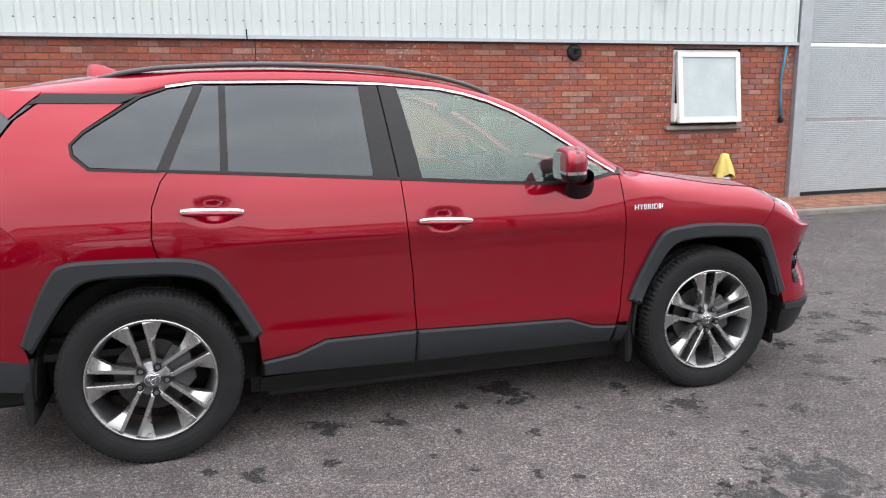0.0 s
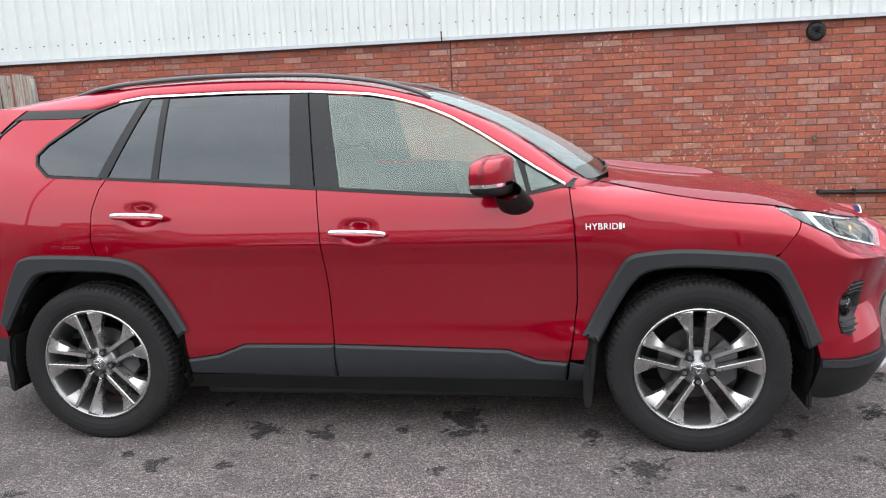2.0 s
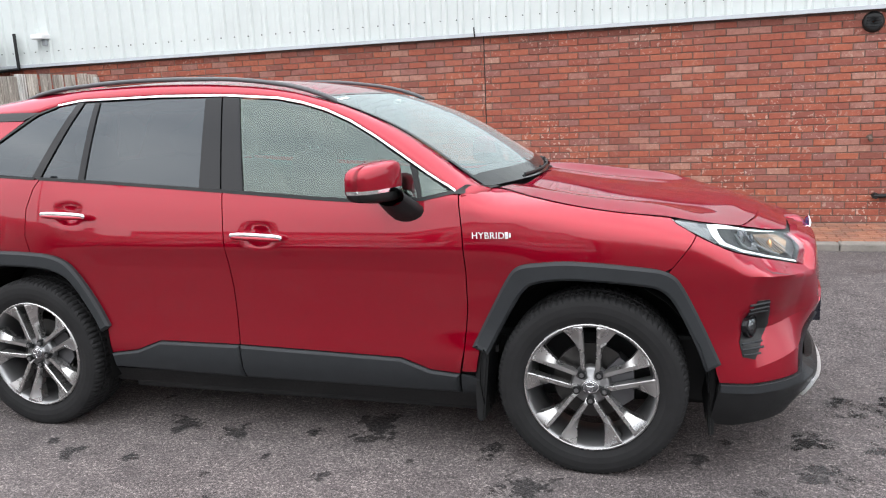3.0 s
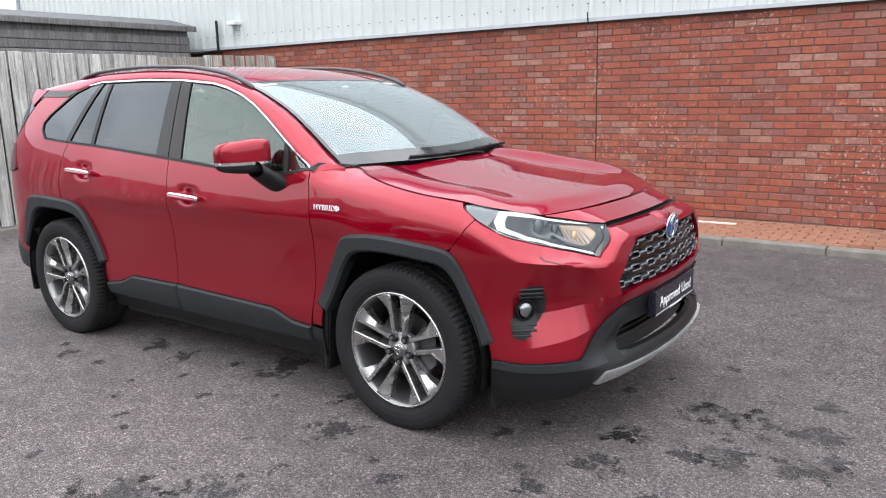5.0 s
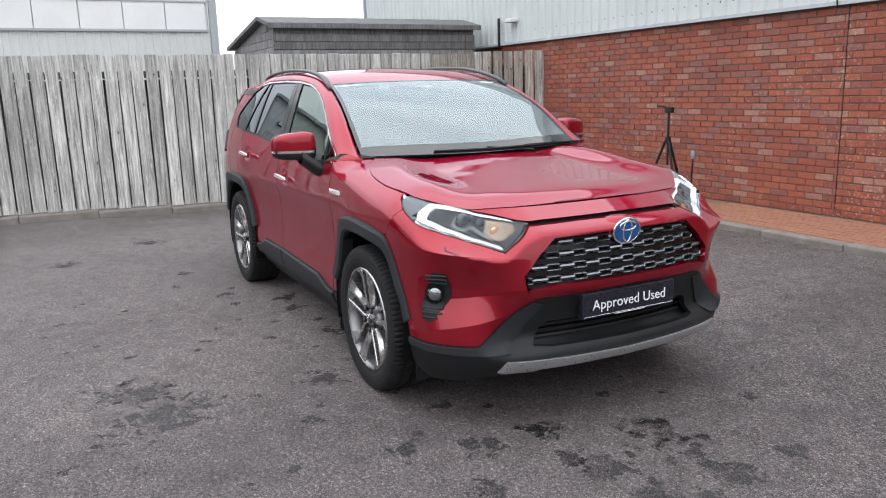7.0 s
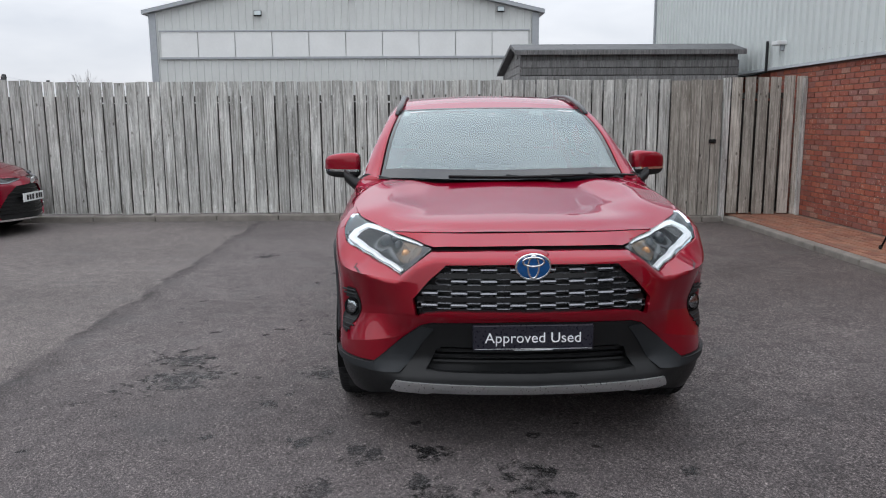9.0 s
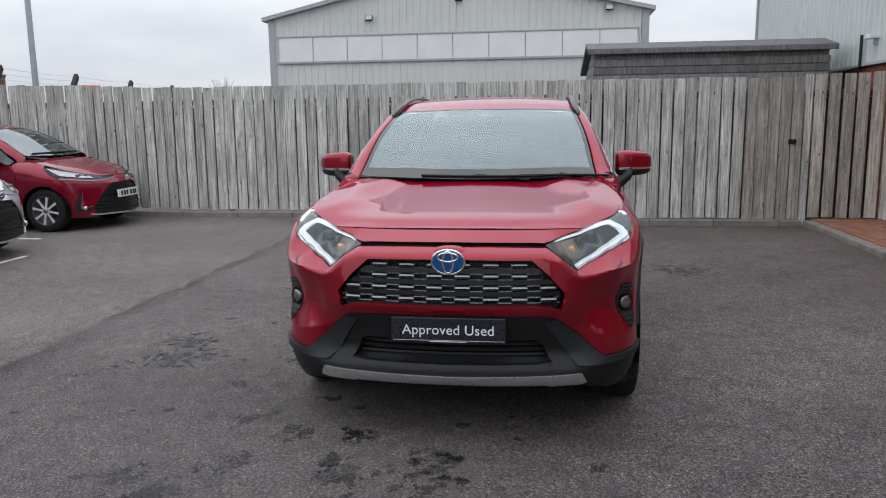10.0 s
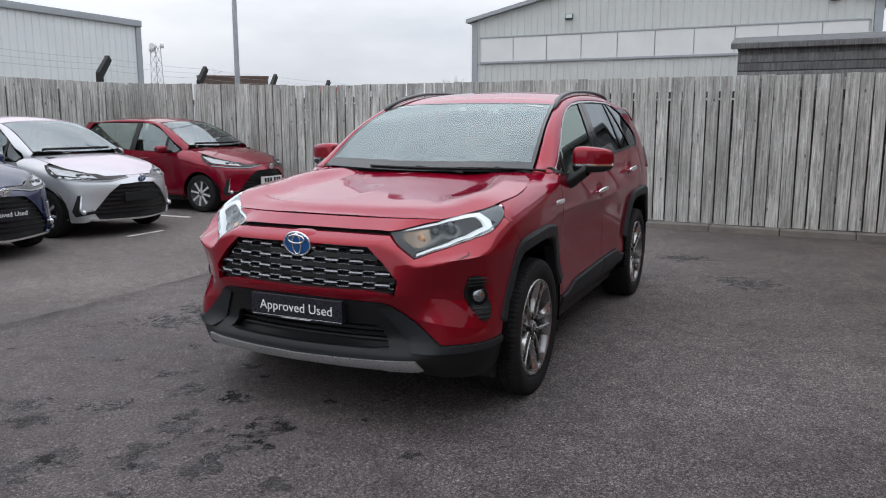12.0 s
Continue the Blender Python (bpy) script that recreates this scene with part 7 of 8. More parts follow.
    merged("nose_bridge", [(ns, 0.735), (fy(0.14), 0.735), (fy(0.14), 0.756), (ns, 0.757)], fl, colour, c, step=0.05, gap=0, off=0.002)
    round_badge("badge", c, Matrix.Translation((2.03, 0, 0.715)) @ Matrix.Rotation(radians(90), 4, "Z") @ Matrix.Rotation(radians(18), 4, "X"), 0.062, 0.044, field, "oval nose badge")
    # roof and screens
    tz = spline([(-1.62, 1.39), (-1.2, 1.475), (-0.6, 1.51), (-0.1, 1.50), (0.2, 1.455), (0.45, 1.375), (0.8, 1.2), (1.1, 1.03), (1.2, 0.965)])
    td = spline([(-1.6, 0.05), (0, 0.045), (0.8, 0.08), (1.0, 0.09)])
    tw = spline([(-1.6, 0.5), (-0.6, 0.545), (0.2, 0.565), (0.6, 0.62), (1.0, 0.70)])

    def tp(x, y, off=0.0):
        return Vector((x, y, tz(x) - td(x) * (abs(y) / tw(x)) ** 2.2 + off))
    sr = [(x, tw(x)) for x in np.linspace(0.2, -1.55, 14)]
    part("roof", sheet([(0.24, -0.3), (0.255, 0), (0.24, 0.3)] + sr + [(-1.6, 0)] + [(x, -y) for x, y in sr[::-1]], tp, step=0.12, lip=0.012), colour, c)
    sc = [(x, tw(x) - 0.01) for x in np.linspace(0.9, 0.24, 8)]
    part("windscreen", sheet([(1.08 - 0.16 * (k / 6) ** 2, k / 6 * 0.66) for k in range(-6, 7)] + sc + [(0.285, 0)] + [(x, -y) for x, y in sc[::-1]], tp, off=0.002, step=0.12, lip=0, gap=0.001), HATCHGLASS, c, "tinted windscreen")
    gl = spline([(-1.5, 1.3), (-1.35, 1.40), (-0.9, 1.425), (-0.2, 1.42), (0.15, 1.385), (0.5, 1.22), (0.82, 1.0)])
    for f in (False, True):
        bm = bmesh.new()
        rows = []
        for x in np.linspace(0.94, -1.55, 30):
            lo, hi = fl(x, gl(x) if x < 0.82 else 0.975, 0.002), tp(x, -tw(x))
            out = Vector((0, -0.7, 0.7))
            rows.append([bm.verts.new(lo.lerp(hi, t / 4) + out * 0.014 * math.sin(math.pi * t / 4)) for t in range(5)])
        for a, b in zip(rows, rows[1:]):
            for j in range(4):
                bm.faces.new((a[j], a[j + 1], b[j + 1], b[j]))
        if f:
            bm.transform(Matrix.Diagonal((1, -1, 1, 1)))
        bmesh.ops.recalc_face_normals(bm, faces=bm.faces[:])
        part("roof_pillar", bm, colour, c, smooth=True)
    both("front_side_glass", [(-0.13, 1.405), (0.14, 1.375), (0.36, 1.285), (0.52, 1.19), (0.52, 0.95), (-0.13, 0.972)], fl, GLASS, c, off=-0.004, step=0.12, lip=0)
    both("mirror_corner_glass", [(0.55, 1.175), (0.80, 0.985), (0.78, 0.94), (0.55, 0.95)], fl, PRIVACY, c, off=-0.002, step=0.12, lip=0)
    both("rear_side_glass", [(-0.23, 1.41), (-0.9, 1.415), (-1.15, 1.405), (-1.3, 1.33), (-1.42, 1.12), (-1.38, 1.03), (-1.1, 1.01), (-0.23, 0.975)], fl, SIDEGLASS, c, off=-0.004, step=0.12, lip=0)
    both("pillar_cover", [(-0.235, 1.415), (-0.125, 1.41), (-0.125, 0.965), (-0.235, 0.97)], fl, BLACK, c, off=0.003, step=0.1, gap=0)
    both("pillar_cover", [(0.515, 1.195), (0.555, 1.175), (0.555, 0.945), (0.515, 0.945)], fl, BLACK, c, off=0.003, step=0.1, gap=0)
    merged("tailgate", [(ts, 0.6), (ts, 1.05), (fl.ry(0.6), 1.1), (-1.76, 1.0), (-1.78, 0.8), (fl.ry(0.6), 0.6)], fl, colour, c, step=0.12, gap=0)
    merged("rear_screen", [(ts, 1.06), (ts, 1.42), (fl.ry(0.55), 1.40), (-1.5, 1.42), (-1.62, 1.25), (-1.75, 1.02), (fl.ry(0.6), 1.1)], fl, PRIVACY, c, step=0.12, gap=0)
    merged("rear_bumper", [(-1.78, 0.8), (fl.ry(0.6), 0.6), (ts, 0.6), (ts, 0.25), (fl.ry(0.6), 0.25), (-1.63, 0.27), (-1.75, 0.45)], fl, colour, c, step=0.12, gap=0)
    both("sill", [(-0.9, 0.262), (0.88, 0.262), (0.88, 0.18), (-0.9, 0.18)], fl, BLACK, c, step=0.2)
    for k in (-1, 1):
        bm = ball((0.50, k * 0.93 - 0.095, 0.93), (0.65, k * 0.93 + 0.095, 1.055), 3.2, 20, 12)
        m = part("door_mirror", bm, colour, c, "body-coloured door mirror", smooth=True)
        part("mirror_stalk", rod(bmesh.new(), (0.60, k * 0.80, 0.96), (0.57, k * 0.88, 0.98), 0.03), BLACK, m)
        for x in (-0.75, 0.12):
            z = 0.84 if x > 0 else 0.87
            bm = ball((x - 0.1, k * 0.855 - 0.012, z - 0.014), (x + 0.1, k * 0.855 + 0.012, z + 0.014), 3, 16, 8)
            part("handle", bm, colour, c, smooth=True)
    bm = bmesh.new()
    tube(bm, [tp(1.02 - 0.1 * (y / 0.6) ** 2, y, 0.012) for y in (0.45, 0.25, 0.0, -0.2)], 0.01, 6)
    part("wiper", bm, BLACK, c)
    tube_pts = [tp(1.02 - 0.1 * (y / 0.6) ** 2, y, 0.012) for y in (-0.1, -0.3, -0.55)]
    part("wiper", tube(bmesh.new(), tube_pts, 0.01, 6), BLACK, c)
    part("scuttle", blocks(((0.90, -0.6, 0.93), (1.12, 0.6, 0.985)), bevel=0.01), BLACK, c)
    for nm, lo, hi in (("underbody", (-1.7, -0.55, 0.2), (1.75, 0.55, 0.55)), ("floor_pan", (-0.86, -0.74, 0.19), (0.86, 0.74, 0.45)), ("engine_bay", (0.95, -0.6, 0.4), (1.75, 0.6, 0.74))):
        part(nm, blocks((lo, hi), bevel=0.02), BLACK, c)
    part("dashboard", blocks(((0.55, -0.68, 0.6), (0.98, 0.68, 0.95)), bevel=0.04), CABIN, c)
    for x, y in ((0.0, -0.36), (0.0, 0.36), (-0.8, -0.3), (-0.8, 0.3)):
        bm = ball((x - 0.2, y - 0.22, 0.5), (x - 0.06, y + 0.22, 1.1), 4)
        s = part("seat", bm, LEATHER, c, smooth=True)
        part("headrest", ball((x - 0.22, y - 0.12, 1.1), (x - 0.12, y + 0.12, 1.28), 3), LEATHER, s, smooth=True)
    for x in (1.255, -1.255):
        for k in (-1, 1):
            w = part("wheel", revolve([(0.20, -0.085), (0.21, -0.092), (0.25, -0.097), (0.28, -0.09), (0.296, -0.075), (0.299, -0.05), (0.293, -0.045), (0.299, -0.04), (0.3, 0.0), (0.299, 0.06), (0.28, 0.09), (0.2, 0.09)], 40), RUBBER, c)
            w.matrix_basis = pose(x, k * 0.735, 0.3, 0, 0, 0 if k < 0 else 180)
            rim = part("rim", revolve([(0.205, -0.09), (0.2, -0.094), (0.193, -0.085), (0.18, 0.0), (0.0, 0.0)], 40), BARREL, w, smooth=True)
            for i in range(8):
                bm = bmesh.new()
                prism(bm, [(-0.014, 0.03), (0.014, 0.03), (0.011, 0.12), (0.019, 0.195), (-0.019, 0.195), (-0.011, 0.12)], "y", -0.088, -0.07)
                bm.transform(Matrix.Rotation(radians(45 * i + 10), 4, "Y"))
                part("spoke", bm, WHEELSILVER, rim)
            part("hub", revolve([(0.0, -0.092), (0.035, -0.09), (0.045, -0.08), (0.045, -0.05)], 20), MACHINED, rim, smooth=True)
            bm = bmesh.new()
            rows = []
            for i in range(13):
                a = radians(-10 + 200 * i / 12)
                rows.append([bm.verts.new((x + 0.36 * math.cos(a), k * 0.83, 0.31 + 0.36 * math.sin(a))), bm.verts.new((x + 0.36 * math.cos(a), k * 0.55, 0.31 + 0.36 * math.sin(a)))])
            for a, b in zip(rows, rows[1:]):
                bm.faces.new((a[0], b[0], b[1], a[1]))
            bm.faces.new([r[1] for r in rows])
            part("arch_liner", bm, LINER, c)
    if front_plate == "white":
        pl = part("plate", blocks(((2.012, -0.26, 0.44), (2.028, 0.26, 0.552)), bevel=0.003), WHITE, c, "white number plate")
        for i, (a, b) in enumerate(((-0.19, -0.14), (-0.12, -0.07), (-0.05, 0.0), (0.05, 0.1), (0.12, 0.17), (0.18, 0.22))):
            part("character_bar", blocks(((2.028, a, 0.462), (2.030, b, 0.53))), BLACK, pl)
    elif front_plate == "holder":
        part("plate_holder", blocks(((2.005, -0.26, 0.44), (2.02, 0.26, 0.55)), bevel=0.003), BLACK, c)
    else:
        pl = part("plate", blocks(((2.012, -0.26, 0.42), (2.028, 0.26, 0.535)), bevel=0.003), PLATE, c, "black plate panel lettered Approved Used")
        text_mesh("lettering", "Approved Used", 0.071, LETTER, pl, Matrix.Translation((2.0295, 0, 0.485)) @ Matrix.Rotation(radians(90), 4, "Z") @ Matrix.Rotation(radians(90), 4, "X"), 0.0008, 1.02, "white lettering")
    return c


SILVER = car_paint("silver_paint", (0.51, 0.53, 0.55), 0.55)
DEEPRED = car_paint("deep_red_paint", (0.21, 0.002, 0.018), 0.5)
NAVY = car_paint("navy_paint", (0.012, 0.018, 0.06), 0.3)
red_hatch = hatchback(DEEPRED, "small red hatchback parked by the corner of the fence", SATIN, (-4.95, -7.74, 0), "white")
silver_hatch = hatchback(SILVER, "small silver hatchback with a black grille", BLUE, (-2.01, -7.52, 0), "holder")
navy_hatch = hatchback(NAVY, "dark navy hatchback with a lettered plate", SATIN, (0.08, -7.2, 0), "lettered")

# ---- small things along the wall ----
TEAL = plain("blue_hose", (0.03, 0.22, 0.34), 0.4)
YELLOW = plain("yellow_cloth", (0.58, 0.46, 0.13), 0.8, vary=0.2)
ORANGE = plain("cone_orange", (0.62, 0.12, 0.03), 0.55)

vent = thing("wall_vent", "round black vent cowl on the brick wall", "vent", (3.63, WALL_Y, 2.095))
part("cowl", revolve([(0.0, 0.0), (0.02, -0.05), (0.075, -0.055), (0.095, -0.045), (0.105, -0.02), (0.105, 0.02)], 28), BLACK, vent, smooth=True)
for i in range(4):
    part("grille_bar", blocks(((-0.07, -0.062, -0.05 + i * 0.03), (0.07, -0.054, -0.042 + i * 0.03))), BLACKGLOSS, vent)

outlet = thing("pipe_outlet", "short black waste pipe on the brick wall", "pipe")
part("pipe", tube(bmesh.new(), [(3.72, WALL_Y - 0.05, 0.315), (4.3, WALL_Y - 0.05, 0.305), (5.0, WALL_Y - 0.05, 0.295)], 0.024, 10), BLACK, outlet)
part("elbow", rod(bmesh.new(), (3.74, WALL_Y + 0.02, 0.315), (3.74, WALL_Y - 0.07, 0.315), 0.032), BLACK, outlet)
for x in (4.1, 4.8):
    part("clip", blocks(((x - 0.012, WALL_Y - 0.085, 0.275), (x + 0.012, WALL_Y + 0.01, 0.345)), bevel=0.004), BLACK, outlet)
stub = thing("pipe_stub", "small rusty pipe stub in the brick wall", "pipe")
part("pipe", rod(bmesh.new(), (3.66, WALL_Y + 0.02, 0.93), (3.66, WALL_Y - 0.09, 0.90), 0.02), BROWN, stub)
part("flange", rod(bmesh.new(), (3.66, WALL_Y + 0.01, 0.927), (3.66, WALL_Y - 0.012, 0.924), 0.036), BROWN, stub)
joint = thing("movement_joint", "dark vertical movement joint in the brickwork", "joint", kind="structure")
part("seal", blocks(((-0.448, WALL_Y - 0.008, 0.1), (-0.438, WALL_Y + 0.02, CLAD_Z))), BLACK, joint)
tie = thing("cable_tie", "black cable end under the cladding", "cable")
part("cable", tube(bmesh.new(), [(-0.535, WALL_Y - 0.1, 2.32), (-0.535, WALL_Y - 0.09, 2.26), (-0.53, WALL_Y - 0.085, 2.2)], 0.008, 6), BLACK, tie)

hose = thing("hose", "blue hose hanging on the brick wall", "hose")
part("tube", tube(bmesh.new(), [(6.96, WALL_Y - 0.05, 2.22), (6.93, WALL_Y - 0.06, 2.0), (6.90, WALL_Y - 0.05, 1.75), (6.92, WALL_Y - 0.05, 1.45), (6.955, WALL_Y - 0.045, 1.2)], 0.02, 10), TEAL, hose, smooth=True)
part("tap", ball((6.92, WALL_Y - 0.09, 1.12), (6.99, WALL_Y, 1.21), 2.5, 12, 8), BLACK, hose, smooth=True)
lamp_box = thing("bulkhead_lamp", "small wall lamp on a bracket on the cladding", "lamp")
part("housing", blocks(((-6.74, WALL_Y - 0.2, 2.575), (-6.54, WALL_Y - 0.04, 2.64)), bevel=0.012), WHITE, lamp_box)
part("bracket", blocks(((-6.64, WALL_Y - 0.11, 2.49), (-6.58, WALL_Y - 0.03, 2.58)), bevel=0.008), FLASH, lamp_box)
lamp_box = floodlight("floodlight", (4.87, WALL_Y - 0.05, 2.86), 180, 0.6)
stack = thing("vent_pipe", "thin black vent pipe above the fence", "pipe")
part("pipe", rod(bmesh.new(), (-7.1, WALL_Y - 0.1, 2.2), (-7.1, WALL_Y - 0.1, 2.68), 0.022), BLACK, stack)
part("run", tube(bmesh.new(), [(-7.1, WALL_Y - 0.1, 2.2), (-7.6, WALL_Y - 0.1, 2.18), (-9.5, WALL_Y - 0.1, 2.18)], 0.022, 8), BLACK, stack)

cone = thing("traffic_cone", "white-sleeved traffic cone with a yellow cloth over it", "traffic cone", (5.55, 4.55, PAVE_Z))
part("base", blocks(((-0.18, -0.18, 0), (0.18, 0.18, 0.04)), bevel=0.012), ORANGE, cone)
part("body", rod(bmesh.new(), (0, 0, 0.04), (0, 0, 0.7), 0.14, 0.035, 24), ORANGE, cone)
part("sleeve", rod(bmesh.new(), (0, 0, 0.3), (0, 0, 0.56), 0.108, 0.066, 24), WHITE, cone, "white reflective sleeve")
part("print_bar", blocks(((-0.05, -0.103, 0.44), (0.05, -0.07, 0.455))), BLACK, cone)
bm = bmesh.new()
rows = []
for i in range(28):
    a = 2 * math.pi * i / 28
    fold = 0.03 * math.sin(4 * a) + 0.015 * math.sin(7 * a + 1)
    rows.append([bm.verts.new((r * math.cos(a), r * math.sin(a), z)) for r, z in ((0.01, 0.745), (0.05, 0.735), (0.075 + fold * 0.3, 0.65), (0.105 + fold * 0.8, 0.55), (0.13 + fold, 0.44 + 0.04 * math.sin(3 * a)))])
for i in range(28):
    a, b = rows[i], rows[(i + 1) % 28]
    for j in range(4):
        bm.faces.new((a[j], b[j], b[j + 1], a[j + 1]))
part("cloth", bm, YELLOW, cone, "yellow cloth draped over the tip", smooth=True)

tripod = thing("tripod", "black camera tripod standing on the paving", "tripod", (-2.45, 4.72, PAVE_Z))
for a, r in ((200, 0.34), (-25, 0.37), (95, 0.32)):
    d = Vector((math.cos(radians(a)), math.sin(radians(a)), 0))
    top_p, foot = Vector((0, 0, 0.76)) + d * 0.03, d * r
    mid = top_p.lerp(foot, 0.5)
    leg = part("leg", rod(bmesh.new(), top_p, mid, 0.016, sides=10), BLACK, tripod, "black telescopic leg")
    part("lower_leg", rod(bmesh.new(), mid, foot + (top_p - foot) * 0.05, 0.011, sides=10), BLACKGLOSS, leg)
    part("lock", rod(bmesh.new(), mid + (top_p - mid) * 0.06, mid - (top_p - mid) * 0.04, 0.02, sides=10), BLACK, leg)
    part("foot", ball(foot - Vector((0.02, 0.02, 0)), foot + Vector((0.02, 0.02, 0.05)), 2.4, 10, 8), RUBBER, leg, smooth=True)
part("collar", rod(bmesh.new(), (0, 0, 0.72), (0, 0, 0.80), 0.034), BLACK, tripod)
part("column", rod(bmesh.new(), (0, 0, 0.45), (0, 0, 1.12), 0.014), BLACK, tripod)
part("head", blocks(((-0.05, -0.03, 1.10), (0.07, 0.03, 1.17)), bevel=0.012), BLACK, tripod)
part("pan_arm", tube(bmesh.new(), [(0.02, 0, 1.15), (-0.08, -0.02, 1.18), (-0.17, -0.03, 1.18)], 0.012, 8), BLACK, tripod)

stand = thing("light_stand", "small black stand with a pale grey head", "stand", (-2.1, 4.78, PAVE_Z))
for a in (30, 150, 270):
    part("leg", tube(bmesh.new(), [(0, 0, 0.09), (0.08 * math.cos(radians(a)), 0.08 * math.sin(radians(a)), 0.05), (0.15 * math.cos(radians(a)), 0.15 * math.sin(radians(a)), 0.008)], 0.009, 8), BLACK, stand)
part("pole", rod(bmesh.new(), (0, 0, 0.06), (0.02, 0, 0.56), 0.011), BLACK, stand)
part("grip", rod(bmesh.new(), (0.004, 0, 0.08), (0.006, 0, 0.18), 0.02), RUBBER, stand)
part("head", ball((-0.012, -0.022, 0.54), (0.05, 0.022, 0.65), 2.6, 16, 12), plain("grey_stand_head", (0.22, 0.25, 0.28), 0.5), stand, "pale grey head", smooth=True)

strip_mark = thing("paint_strip", "short white painted strip on the paving", "road marking", kind="structure")
part("paint", blocks(((0.72, 4.83, PAVE_Z - 0.004), (1.31, 4.90, PAVE_Z + 0.008))), PAINTLINE, strip_mark)
for a, b in (((-2.32, -5.52), (-1.72, -5.46)), ((-3.6, -6.2), (-3.52, -10.0)), ((-0.6, -6.3), (-0.52, -10.0))):
    mk = thing("bay_line", "worn white parking bay line on the asphalt", "road marking", kind="structure")
    part("paint", blocks(((min(a[0], b[0]), min(a[1], b[1]), -0.01), (max(a[0], b[0]), max(a[1], b[1]), 0.003))), PAINTLINE, mk)

# screws along the foot of the cladding
bm = bmesh.new()
x = -13.3
while x < 7.0:
    rod(bm, (x, WALL_Y - 0.03, CLAD_Z + 0.20), (x, WALL_Y - 0.042, CLAD_Z + 0.20), 0.0075, sides=8)
    x += 0.196
tagged(part("cladding_screw", bm, BLACK, wall_north), kind="stuff")

# bare far trees
TWIG = plain("bare_twigs", (0.09, 0.075, 0.065), 0.9)
for n, (tx, ty, th) in enumerate(((-78, -70, 8.5), (-74, -62, 6.5), (-92, -42, 7.5))):
    tree_rng = random.Random(n)
    tree = thing("tree", "bare winter tree far beyond the yard", "tree", (tx, ty, 0), group="far trees")
    bm = tube(bmesh.new(), [(0, 0, 0), (0.1, 0, th * 0.3), (0, 0.1, th * 0.55)], 0.22, 7, [1, 0.7, 0.4])
    part("trunk", bm, TWIG, tree)
    bm = bmesh.new()
    for i in range(150):
        a, e = tree_rng.uniform(0, 6.28), tree_rng.uniform(0.1, 1.4)
        s = Vector((0, 0, th * tree_rng.uniform(0.3, 0.6)))
        r = th * tree_rng.uniform(0.2, 0.48)
        d = Vector((math.cos(a) * math.cos(e), math.sin(a) * math.cos(e), math.sin(e)))
        p, q = s + d * r * 0.5, s + d * r + Vector((tree_rng.uniform(-0.4, 0.4), tree_rng.uniform(-0.4, 0.4), tree_rng.uniform(0, 0.4)))
        tube(bm, [s, p, q], 0.05, 4, [1, 0.6, 0.25])
    part("crown", bm, TWIG, tree)

# loose grit swept against the kerb
GRIT = plain("brown_grit", (0.16, 0.135, 0.105), 0.95, vary=0.5, scale=30)
grit_rng = random.Random(11)
verts, faces = [], []
for _ in range(900):
    gx = grit_rng.uniform(-5.5, 9.0)
    gy = KERB_Y - 0.01 - abs(grit_rng.gauss(0, 0.14))
    r = grit_rng.uniform(0.002, 0.007)
    n, gz = len(verts), fall(gx, gy)
    verts += [(gx + r, gy, gz + r * 0.4), (gx, gy + r * grit_rng.uniform(0.6, 1.3), gz + r * 0.4), (gx - r, gy, gz + r * 0.4), (gx, gy - r, gz + r * 0.4), (gx, gy, gz + r * 1.2), (gx, gy, gz - r * 0.2)]
    faces += [(n + i, n + (i + 1) % 4, n + 4) for i in range(4)] + [(n + (i + 1) % 4, n + i, n + 5) for i in range(4)]
me = bpy.data.meshes.new("grit")
me.from_pydata(verts, [], faces)
me.materials.append(GRIT)
tagged(new("grit", me), "loose brown grit along the kerb", "grit", kind="stuff")

# ---- stains on the asphalt ----
def damp():
    """A dark film with a ragged outline, clear between."""
    m = Nodes("damp_asphalt")
    info = m.n.new("ShaderNodeObjectInfo")
    geo = m.n.new("ShaderNodeNewGeometry")
    tc = m.n.new("ShaderNodeTexCoord")
    far = m.n.new("ShaderNodeVectorMath")
    far.operation = "LENGTH"
    m.l.new(tc.outputs["Object"], far.inputs[0])
    grain = m.noise(170, 3, 0.65, geo.outputs["Position"])
    shape = m.noise(11, 6, 0.66, geo.outputs["Position"], 0.5)
    fine = m.noise(60, 3, 0.6, geo.outputs["Position"])
    both_n = m.n.new("ShaderNodeMath")
    both_n.operation = "MULTIPLY_ADD"
    m.l.new(fine, both_n.inputs[0])
    both_n.inputs[1].default_value = 0.22
    m.l.new(shape, both_n.inputs[2])
    fall = m.add("ShaderNodeMapRange", From_Min=0.0, From_Max=1.0, To_Min=0.16, To_Max=-0.30)
    m.l.new(far.outputs["Value"], fall.inputs["Value"])
    add = m.n.new("ShaderNodeMath")
    m.l.new(both_n.outputs[0], add.inputs[0])
    m.l.new(fall.outputs[0], add.inputs[1])
    alpha = m.ramp(add.outputs[0], [(0.61, 0.0), (0.67, 0.62)])
    col = m.ramp(grain, [(0.32, (0.010, 0.010, 0.011)), (0.5, (0.03, 0.029, 0.03)), (0.7, (0.10, 0.096, 0.096))])
    m.bump(grain, 0.5, 0.006)
    return m.set(Base_Color=col, Roughness=0.6, Alpha=alpha)


